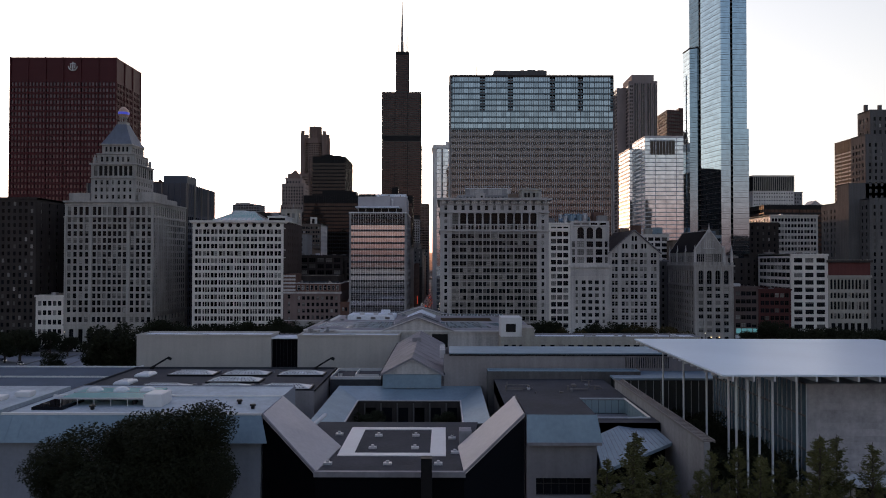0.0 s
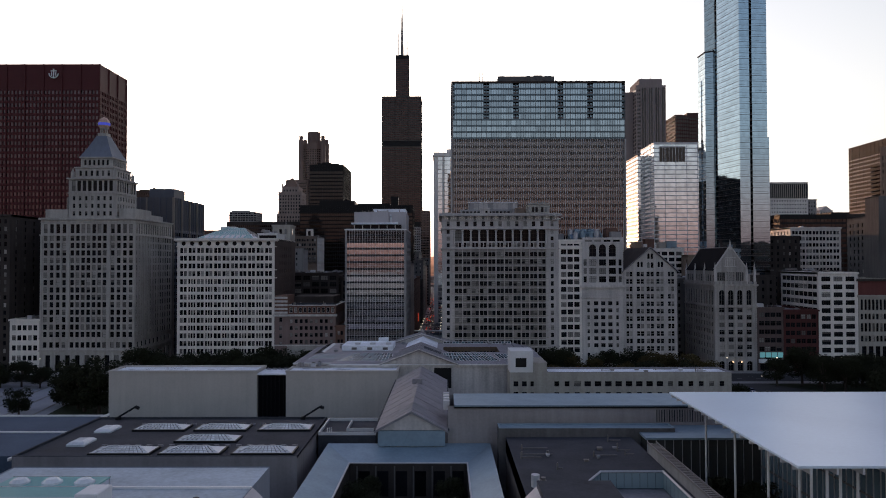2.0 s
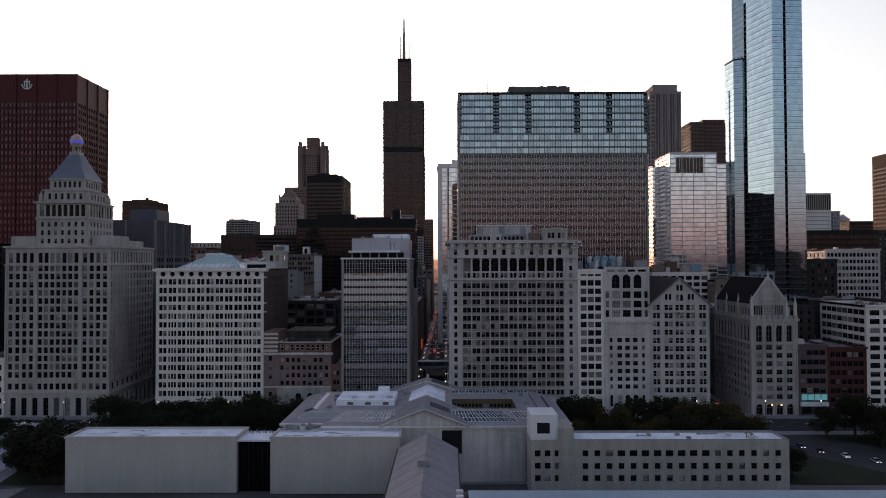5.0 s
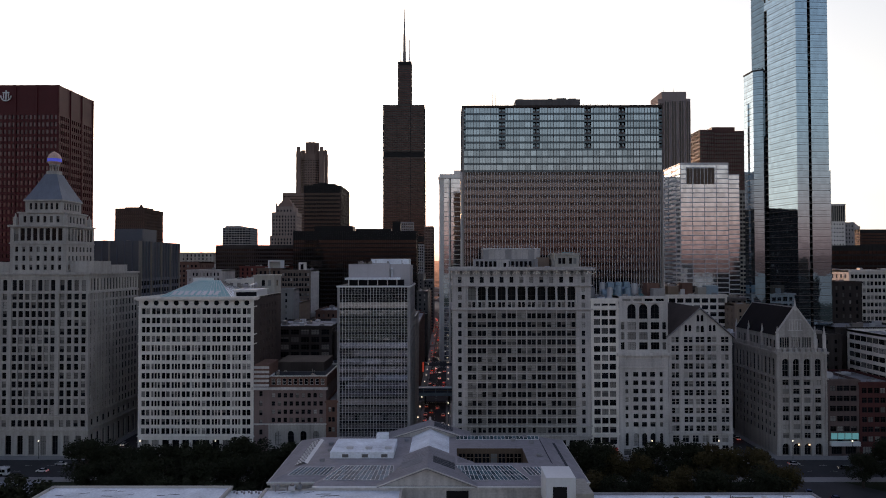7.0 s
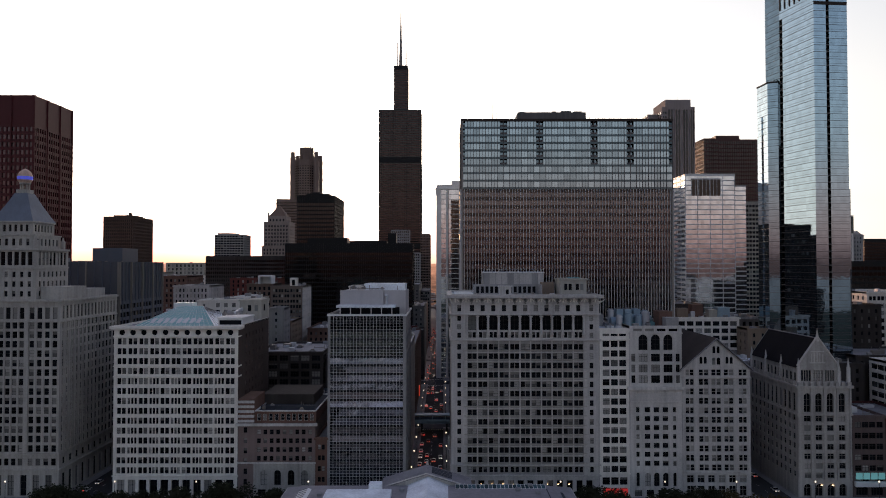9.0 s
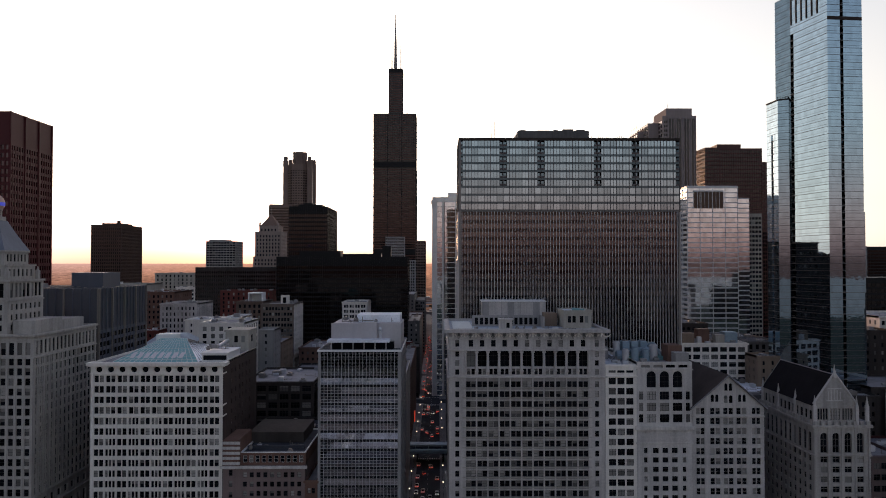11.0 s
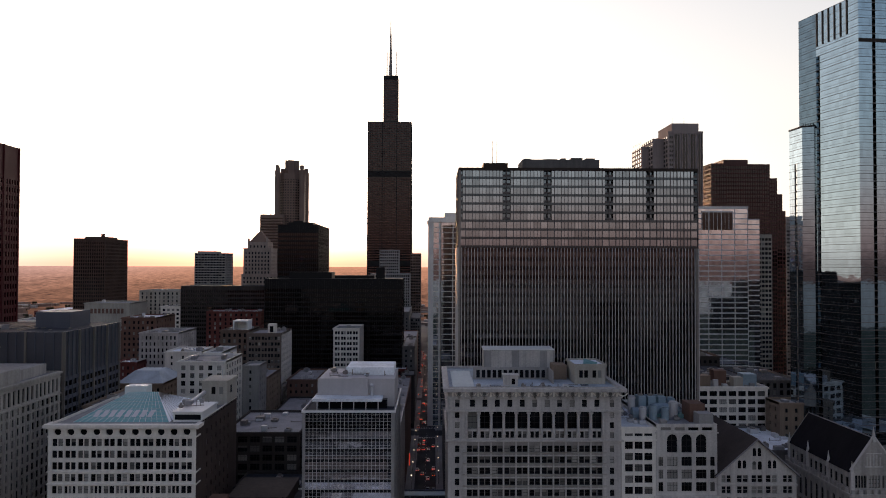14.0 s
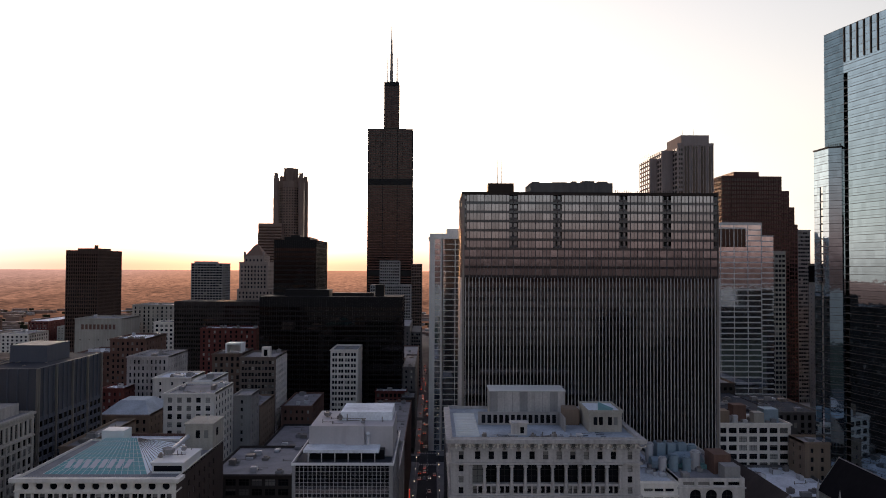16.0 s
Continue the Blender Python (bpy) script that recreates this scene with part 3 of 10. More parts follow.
for i in range(0, len(edges), 2):
    x0, x1 = edges[i], edges[i + 1]
    y = -6
    for a, b in AVES[:4]:
        g.box(x0, x1, y, a + 3, -0.3, 0.0)
        y = b - 3
g.box(-700, 700, -36, -30, -0.3, 0.0)
solo("pavement", g, PAVING, "pale concrete pavements with raised kerbs", "pavement", kind="structure")
g = Geo()
for i in range(-60, 60):
    for y in (-22, -14):
        g.box(i * 9, i * 9 + 3, y, y + 0.15, -0.118, -0.108)
for a, b in CROSS[:4]:
    for y in (-3.5, 114, 141, 258, 287):
        for i in range(10):
            x = a + 3.6 + i * (b - a - 7) / 9
            g.box(x - 0.25, x + 0.25, y, y + 2.6, -0.118, -0.106)
    for i in range(60):
        g.box((a + b) / 2 - 0.07, (a + b) / 2 + 0.07, 6 + i * 8, 9 + i * 8, -0.118, -0.108)
solo("lane_markings", g, PAINT, "worn white lane dashes and crossing stripes", "road paint", kind="stuff")
sheet("park_ground", [(-700, -52, -100, -36), (48, 700, -100, -36), (-700, -160, -420, -100), (-1500, 1500, -900, -420), (260, 1500, -420, -100), (700, 1500, -100, -36)], -0.02, GRASS, "dark park lawn beside the museum", "lawn")
g = Geo()
g.poly([(112, -36, 0.01), (150, -36, 0.01), (206, -104, 0.01), (160, -104, 0.01)])
solo("road", g, ASPHALT, "asphalt drive curving off through the park", "road", kind="structure")
sheet("lake_water", [(-4200, 4200, -4300, -900)], -0.05, surface("dark lake water", (0.008, 0.014, 0.021), rough=0.3, vary=0.3, coarse=0.01, streak=0.0, bump=0.3), "dark lake beyond the park, mirrored in the glass fronts", "lake")
sheet("plaza", [(-52, 48, -100, -36)], -0.03, PAVING, "paved forecourt round the museum", "pavement")
g = Geo()
g.poly([(-228, -36, 0.012), (-150, -36, 0.012), (-138, -112, 0.012), (-236, -112, 0.012)])
solo("plaza", g, surface("blue-grey stone paving", (0.30, 0.32, 0.35), vary=0.25, fine=1.0, coarse=0.08, streak=0.0), "pale blue-grey stone paving by the park corner", "pavement", kind="structure")
g = Geo()
for i in range(4):
    xa, xb = -154 - i * 9, -142.5 - i * 10.5
    g.prism([(xb - 0.5, -112), (xb, -112), (xa, -40), (xa - 0.5, -40)], 0.0, 0.25)
solo("kerb", g, PAVING, "low pale kerbs running across the paving", "kerb", kind="structure")
sheet("rail_cut", [(-240, 260, -182, -118)], -0.05, GRANITE, "dark railway cut between the museum wings", "ground")
sheet("plaza", [(-160, 260, -420, -182)], -0.04, ASPHALT, "dark drive and forecourt east of the museum", "pavement")
g = Geo()
g.prism([(-160, -150), (-128, -118), (-128, -104), (-160, -112)], -0.3, 0.35)
g.box(-161, -128, -60, -52, -0.3, 0.3)
solo("stone_terrace", g, PAVING, "pale stone terrace and low walls by the park", "terrace", kind="structure")


# far city: countless low roofs under the haze
def far_city():
    rnd = random.Random(5)
    for name, mat, n, tall, label in (("low_blocks", BROWNCONC, 420, 8, "countless low brown city blocks toward the horizon"),
                                      ("pale_sheds", CONCRETE, 130, 6, "countless pale warehouse roofs toward the horizon"),
                                      ("far_trees", LEAF, 400, 7, "countless dark street trees toward the horizon")):
        g = Geo()
        for _ in range(n):
            y = 1080 + 520 * rnd.random()
            x = rnd.uniform(-0.75, 0.62) * (y + 260) + rnd.uniform(-40, 40)
            z = -0.3 + max(0, (y - 700) / 3950) ** 1.25 * 103
            s = 1 + (y - 1000) / 2500
            w, d, h = rnd.uniform(8, 42) * s, rnd.uniform(8, 26) * s, rnd.uniform(0.5, 1.0) * tall * (2.2 if rnd.random() < 0.05 else 1)
            if name == "far_trees":
                w, d, h = w * 0.5, d * 0.4, h * 1.1
                g.prism([(x, y - d / 2), (x + w * 0.5, y), (x + w * 0.2, y + d / 2), (x - w * 0.5, y + d * 0.2)], z - 2, z + h * 0.7)
            else:
                g.box(x, x + w, y, y + d, z - 3, z + h)
        solo(name, g, mat, label, "distant city", kind="stuff")


far_city()


def near_fill():
    """Blocks of the grid between the named towers, kept below them."""
    rnd = random.Random(11)
    taken = [(-300, -140, 50, 130), (-345, -140, 138, 530), (-480, -445, 555, 605), (-140, 30, 0, 345), (-420, -350, 520, 620), (-260, -70, 300, 560), (-10, 60, 285, 340), (0, 330, 0, 130), (190, 340, 280, 470),
             (-110, -30, 860, 960), (-345, -285, 740, 800), (-260, -190, 640, 720), (-260, -165, 850, 920), (280, 345, 210, 260), (330, 510, 330, 480)]
    k = 0
    for i in range(len(AVES) - 1):
        y0, y1 = AVES[i][1], AVES[i + 1][0]
        for cx in range(-760, 720, 46):
            if any(a - 26 < cx + 20 and cx - 20 < b - 18 for a, b in CROSS):
                continue
            for ya, yb in ((y0 + 2, (y0 + y1) / 2 - 3), ((y0 + y1) / 2 + 3, y1 - 2)):
                if any(a < cx + 18 and cx - 18 < b and c < yb and ya < d for a, b, c, d in taken):
                    continue
                k += 1
                near = abs(cx) < 260
                z = rnd.uniform(22, 62) if near else rnd.uniform(14, 46)
                m, lab = rnd.choice([(BRICK, "brown brick"), (TANBRICK, "tan brick"), (CONCRETE, "grey concrete"), (DARKBRICK, "soot-dark brick"), (CREAM, "cream brick"), (REDBRICK, "red brick")])
                plain("office_block", cx - rnd.uniform(14, 19), cx + rnd.uniform(14, 19), ya, yb, z, lab + " office block of medium height with a flat roof", m,
                      nb=rnd.choice([5, 6, 7]), k=rnd.choice([1, 2]), w=1.5, h=2.0, roof=rnd.choice([ROOFGREY, ROOFDARK, ROOFGREY, ROOFWHITE]), n_units=1 if near else 0, seed=k, far=True)


near_fill()


# ---- front row on the avenue ----
def peoples():
    x0, x1, y1 = 4.2, 63.5, 50.0
    b = Building("corner_office_building", 34, 25, "grey granite office block with carved cornice and upper colonnade", PALE)
    L = x1 - x0
    o = (x0, 0)
    inner = 6.2
    bay = (L - 2 * inner) / 11
    ends = [(2.4, 3.9)], [(L - 3.9, L - 2.4)]
    b.zone(o, EAST, 72.8, 77.2, L, ends[0] + span(11, L, 1.7, inner) + ends[1], [(73.9, 76.4)], 0.4)
    b.zone(o, EAST, 62.6, 72.8, inner, ends[0], floors(3, 62.6, 3.4, 0.7, 2.0), 0.4)
    attic = Building("attic", 0, 0, "", PALE, glass=GLASSDIM)
    bpy.data.objects.remove(attic.root)
    attic.root = b.root
    attic.zone(o, EAST, 66.0, 72.8, L - 2 * inner, span(11, L - 2 * inner, bay - 0.5, 0, inner), [(66.3, 72.3)], 1.7, "tall", u0=inner)
    attic.done(40)
    b.zone(o, EAST, 62.6, 66.0, L - 2 * inner, bays(11, 2, L - 2 * inner, 1.3, 0.4, 0, inner), [(63.3, 65.6)], 0.8, u0=inner)
    b.zone(o, EAST, 62.6, 72.8, inner, [(L - 3.9, L - 2.4)], floors(3, 62.6, 3.4, 0.7, 2.0), 0.4, u0=L - inner)
    rows = floors(13, 12.9, 3.74, 0.75, 2.25)
    field = Building("field", 0, 0, "", surface("dusky granite field", (0.30, 0.28, 0.268), vary=0.26, streak=0.4))
    bpy.data.objects.remove(field.root)
    field.root = b.root
    for u0 in (0, L - inner):
        b.zone(o, EAST, 12.9, 62.6, inner, ends[0] if u0 == 0 else ends[1], rows, 0.45, u0=u0)
        b.zone(o, EAST, 8.0, 12.9, inner, ends[0] if u0 == 0 else ends[1], [(9.7, 11.9)], 0.45, u0=u0)
    field.zone(o, EAST, 12.9, 62.6, L - 2 * inner, bays(11, 2, L - 2 * inner, 1.72, 0.22, 0, inner), rows, 0.6, u0=inner)
    field.zone(o, EAST, 8.0, 12.9, L - 2 * inner, bays(11, 2, L - 2 * inner, 1.4, 0.45, 0, inner), [(9.7, 11.9)], 0.45, u0=inner)
    field.wins.sort(key=lambda w: -w[0][2])
    field.done(260)
    b.zone(o, EAST, 0, 8.0, L, span(14, L, 2.5, 2.2), [(0.3, 6.6)], 1.2, "wide")
    for oo, u in (((x0, y1), SOUTH), ((x1, 0), NORTH)):
        b.zone(oo, u, 0, 77.2, y1, bays(7, 2, y1, 1.25, 0.4, 3), floors(16, 8, 4.03, 1.0, 2.25), 0.4)
    b.zone((x1, y1), (-1, 0), 0, 77.2, L)
    b.zone(o, EAST, 77.2, 80.2, L)
    b.zone((x0, y1), SOUTH, 77.2, 80.2, y1)
    b.zone((x1, 0), NORTH, 77.2, 80.2, y1)
    b.wins.sort(key=lambda w: (abs(w[1]) > 0.1, -w[0][2]))
    # giant order of half columns
    for i in range(12):
        cx = x0 + inner + bay * i
        g = Geo()
        g.tube((cx, -0.12, 65.0), (cx, -0.12, 71.6), 0.55, 0.46, n=12)
        g.box(cx - 0.7, cx + 0.7, -0.8, 0.04, 64.5, 65.0)
        g.box(cx - 0.68, cx + 0.68, -0.78, 0.04, 71.6, 72.2)
        part("column", g, PALE, b.root)
    for z, out, hgt in ((62.2, 0.7, 0.6), (72.4, 0.7, 0.6), (12.4, 0.5, 0.5), (8.2, 0.5, 0.6)):
        b.band("string_course", x0, x1, 0, y1, z, z + hgt, out)
    for z in [12.9 + 3.74 * i for i in range(0, 13)]:
        b.band("sill_course", x0 + 5.4, x1 - 5.4, 0, y1, z + 0.5, z + 0.74, 0.34, CREAM, sides=False)
        b.band("sill_course", x0 + 5.4, x1 - 5.4, 0, y1, z - 0.42, z - 0.2, 0.22, LIME, sides=False)
    for i in range(12):
        g = Geo()
        cx = x0 + inner + bay * i
        g.box(cx - 0.26, cx + 0.26, -0.2, 0.02, 12.9, 62.2)
        part("bay_pier", g, PALE, b.root)
    b.band("cornice", x0, x1, 0, y1, 79.2, 80.4, 1.7)
    b.band("cornice", x0, x1, 0, y1, 77.0, 77.5, 0.5)
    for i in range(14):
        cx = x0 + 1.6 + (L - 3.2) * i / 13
        g = Geo()
        g.box(cx - 0.35, cx + 0.35, -1.35, 0.03, 78.4, 79.2)
        g.box(cx - 0.28, cx + 0.28, -0.75, 0.03, 77.5, 78.4)
        for k in range(4):
            a0, a1 = math.pi * (1 + k / 4), math.pi * (1 + (k + 1) / 4)
            g.tube((cx + 2.15 + 1.5 * math.cos(a0), -0.15, 78.7 + 1.0 * math.sin(a0)), (cx + 2.15 + 1.5 * math.cos(a1), -0.15, 78.7 + 1.0 * math.sin(a1)), 0.22, n=5)
        part("bracket", g, TERRA, b.root)
        # dark granite ornaments stand in for the shade between the brackets
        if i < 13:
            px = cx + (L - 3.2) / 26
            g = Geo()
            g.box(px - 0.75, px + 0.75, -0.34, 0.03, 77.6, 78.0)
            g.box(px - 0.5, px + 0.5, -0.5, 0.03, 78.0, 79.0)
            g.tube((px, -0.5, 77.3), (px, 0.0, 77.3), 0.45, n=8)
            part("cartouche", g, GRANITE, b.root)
    b.roof(x0, x1, 0.1, y1, 80.6, surface("blue-grey roof membrane", (0.36, 0.41, 0.46), vary=0.4, coarse=0.13, streak=0.0), 0.9)
    # light court wall, penthouses
    g = Geo()
    g.box(14.0, 42, 22, 22.4, 79.6, 84.2)
    cw = part("court_wall", g, CONCRETE, b.root, "white light-court wall with small windows")
    for i in range(13):
        g = Geo()
        g.box(15.2 + i * 2.03, 16.5 + i * 2.03, 21.94, 22, 80.4, 83.2)
        part("window", g, GLASSDIM, cw)
    g = Geo()
    g.box(42, 42.4, 12, 22.4, 79.6, 84.2)
    part("court_wall", g, CONCRETE, b.root, "white light-court return wall")
    g = Geo()
    g.box(19, 46.4, 35, 46, 79.6, 89.0)
    pent = part("penthouse", g, CONCRETE, b.root, "grey panelled cooling-tower enclosure")
    for i in range(10):
        g = Geo()
        xa = 19.1 + i * 2.73
        g.box(xa + 0.08, xa + 2.63, 34.85, 35, 80.2 + (0.9 if i % 3 == 1 else 0), 88.8)
        part("panel", g, PALE if i % 4 else CONCRETE, pent)
    g = Geo()
    g.box(18.8, 46.6, 34.7, 46.2, 89.0, 89.4)
    part("coping", g, WHITEPT, pent)
    for i in range(16):
        g = Geo()
        g.tube((19.2 + i * 1.75, 35.6, 89.4), (19.2 + i * 1.75, 35.6, 90.6), 0.06, n=4)
        part("rail_post", g, WHITEPT, pent)
    g = Geo()
    g.tube((19, 35.6, 90.6), (46, 35.6, 90.6), 0.06, n=4)
    part("rail", g, WHITEPT, pent)
    g = Geo()
    g.box(50, 61, 12, 27, 79.6, 86.2)
    pent = part("penthouse", g, CREAM, b.root, "small cornered penthouse with a teal roof deck")
    for bx in ((49.6, 61.4, 11.6, 12, 86.0, 86.9), (49.6, 61.4, 27, 27.4, 86.0, 86.9), (49.6, 50, 12, 27, 86.2, 86.9), (61, 61.4, 12, 27, 86.2, 86.9)):
        g = Geo()
        g.box(*bx)
        part("parapet", g, CREAM, pent)
    for x in (51.6, 53.4, 56.4, 58.3):
        g = Geo()
        g.box(x, x + 1.3, 11.94, 12, 82, 84.6)
        part("window", g, GLASSDIM, pent)
    g = Geo()
    g.box(50.1, 60.9, 12.1, 26.9, 86.2, 86.3)
    part("deck", g, ROOFWHITE, pent)
    g = Geo()
    g.prism([(53.5, 14), (58.5, 14), (56, 25)], 86.3, 87.2)
    part("roof_light", g, TEAL, pent)
    g = Geo()
    g.box(44, 49, 22, 30, 79.6, 85)
    part("stair_house", g, TANBRICK, b.root)
    g = Geo()
    g.box(24, 29, 7, 10, 79.6, 83.4)
    g.box(23.6, 29.4, 6.6, 10.4, 83.4, 83.9)
    g.box(26.7, 27.9, 6.94, 7, 80.4, 82.4, 1)
    part("roof_hut", g, [LIME, GLASSDIM], b.root)
    g = Geo()
    g.box(6.0, 13.4, 5.4, 38.4, 79.7, 79.95)
    sk = part("skylight", g, SKYLIGHT, b.root, "long pale ribbed skylight")
    for i in range(14):
        g = Geo()
        g.box(5.9, 13.5, 5.6 + i * 2.5, 5.9 + i * 2.5, 79.95, 80.4)
        part("glazing_bar", g, WHITEPT, sk)
    rnd = random.Random(61)
    for i in range(18):
        g = Geo()
        xx, yy = rnd.uniform(15, 58), rnd.uniform(3, 10)
        g.tube((xx, yy, 80.0), (xx + rnd.uniform(1, 5), yy + rnd.uniform(-1, 1), 80.0), 0.12, n=5)
        part("roof_pipe", g, rnd.choice([PALEALU, ROOFDARK, ALU]), b.root)
    clutter(b, 14, 48, 2.5, 6, 79.7, 7, 21, 0.6)
    b.done(330)


peoples()


def borg():
    x0, x1, y1, z = -45.3, -14.0, 44.0, 72.6
    b = Building("glass_slab_building", -30, 22, "glass office slab with white pinstripe mullions", surface("grey flank panel", (0.27, 0.265, 0.27), vary=0.15, streak=0.4), glass=GLASSGREY, bars=PALEALU)
    L, fh = x1 - x0, 3.44
    g, s = Geo(), Geo()
    n, nf = 22, 20
    u0, u1 = x0 + 0.9, x1 - 1.1
    # lower floors get darker glass, painting in the park's dark reflection
    tone = [2 if f >= 18 else 1 if f in (5, 9, 12) else 3 if f < 10 else 0 for f in range(nf)]
    for f in range(nf):
        zz = 3.6 + f * fh
        for i in range(n):
            a, c = u0 + (u1 - u0) * i / n, u0 + (u1 - u0) * (i + 1) / n
            g.poly([(a, 0.12, zz + 1.1), (c, 0.12, zz + 1.1), (c, 0.12, zz + 2.25), (a, 0.12, zz + 2.25)], tone[f])
            g.poly([(a, 0.12, zz + 2.25), (c, 0.12, zz + 2.25), (c, 0.12, zz + fh), (a, 0.12, zz + fh)], tone[f])
            s.poly([(a, 0.05, zz), (c, 0.05, zz), (c, 0.05, zz + 1.1), (a, 0.05, zz + 1.1)], 0)
        s.box(u0, u1, -0.03, 0.12, zz + 1.05, zz + 1.13, 1)
        s.box(u0, u1, 0.0, 0.12, zz + 2.21, zz + 2.28, 1)
        s.box(u0, u1, -0.03, 0.06, zz - 0.04, zz + 0.02, 1)
    part("glazing", g, [mirror_glass("silvered office glass", (0.52, 0.50, 0.50), rough=0.04, metal=0.97, vary=0.2),
                           mirror_glass("paler office glass", (0.62, 0.60, 0.62), rough=0.06, metal=0.85, vary=0.25),
                           mirror_glass("black office glass", (0.02, 0.02, 0.022), rough=0.05, vary=0.3),
                           mirror_glass("office glass with painted dark reflection", (0.26, 0.26, 0.28), rough=0.05, vary=0.35)], b.root, kind="stuff")
    part("spandrel_cladding", s, [BLACKSTEEL, PALEALU], b.root, "black glass spandrel panels", kind="stuff")
    for i in range(n + 1):
        m = Geo()
        x = u0 + (u1 - u0) * i / n
        m.box(x - 0.065, x + 0.065, -0.12, 0.05, 3.4, z - 0.6)
        part("mullion", m, PALEALU, b.root)
    for xa, xb in ((x0, u0), (u1, x1)):
        m = Geo()
        m.box(xa, xb, -0.3, 1.0, 0, z)
        part("pier", m, CONCRETE, b.root)
    for i in range(6):
        m = Geo()
        x = u0 + (u1 - u0) * i / 5
        m.box(x - 0.45, x + 0.45, 0.2, 1.1, 0, 3.5)
        part("lobby_column", m, PALEALU, b.root)
    m = Geo()
    m.poly([(u0, 1.6, 0), (u1, 1.6, 0), (u1, 1.6, 3.5), (u0, 1.6, 3.5)])
    m.poly([(u0, 0.1, 3.5), (u1, 0.1, 3.5), (u1, 1.6, 3.5), (u0, 1.6, 3.5)])
    part("lobby_glass", m, GLASSDIM, b.root)
    b.zone((x1, 1.0), NORTH, 0, z, y1 - 1, bays(8, 2, y1 - 1, 1.6, 0.5, 2), floors(19, 3.6, fh, 1.3, 1.9), 0.3)
    b.zone((x0, y1), SOUTH, 0, z, y1 - 1)
    b.zone((x1, y1), (-1, 0), 0, z, L)
    b.band("roof_edge", x0, x1, 0, y1, z - 0.6, z + 0.1, 0.35, WHITEPT)
    b.roof(x0, x1, 0.1, y1, z + 0.1, ROOFDARK, 0.5)
    for i in range(6):
        b.box("roof_post", -41 + i * 4.2, -40.7 + i * 4.2, 2.5, 2.8, z - 0.4, z + 2.6, PALEALU)
    b.box("roof_canopy", -42.4, -18.6, 2.2, 9.5, z + 2.6, z + 3.5, ROOFWHITE, "white overhanging roof slab")
    b.box("screen_wall", -41, -17, 6, 9.4, z - 0.4, z + 2.6, GLASSDIM)
    g = Geo()
    g.box(-41.8, -14.6, 9.5, 36, z - 0.4, 81.6)
    g.box(-41.8, -14.6, 9.45, 9.7, 81.6, 82.0)
    g.box(-29.8, -23.8, 8.3, 9.5, z - 0.4, 82.4)
    part("penthouse", g, surface("mauve-grey painted panel", (0.47, 0.445, 0.45), vary=0.1, streak=0.3), b.root, "pale grey plant-room penthouse")
    g = Geo()
    g.box(-33, -15.5, 20, 36, 81.6, 84.4)
    part("penthouse_deck", g, ROOFWHITE, b.root)
    clutter(b, -40, -18, 12, 32, 82.0, 9, 8, 0.6)
    g = Geo()
    g.tube((-22.5, 8.8, z + 3.5), (-22.5, 8.8, z + 6.8), 0.55, n=10)
    g.tube((-22.5, 8.8, z + 6.8), (-22.5, 7.6, z + 7.6), 0.55, n=10)
    part("vent_pipe", g, PALEALU, b.root)
    b.done(200)


borg()


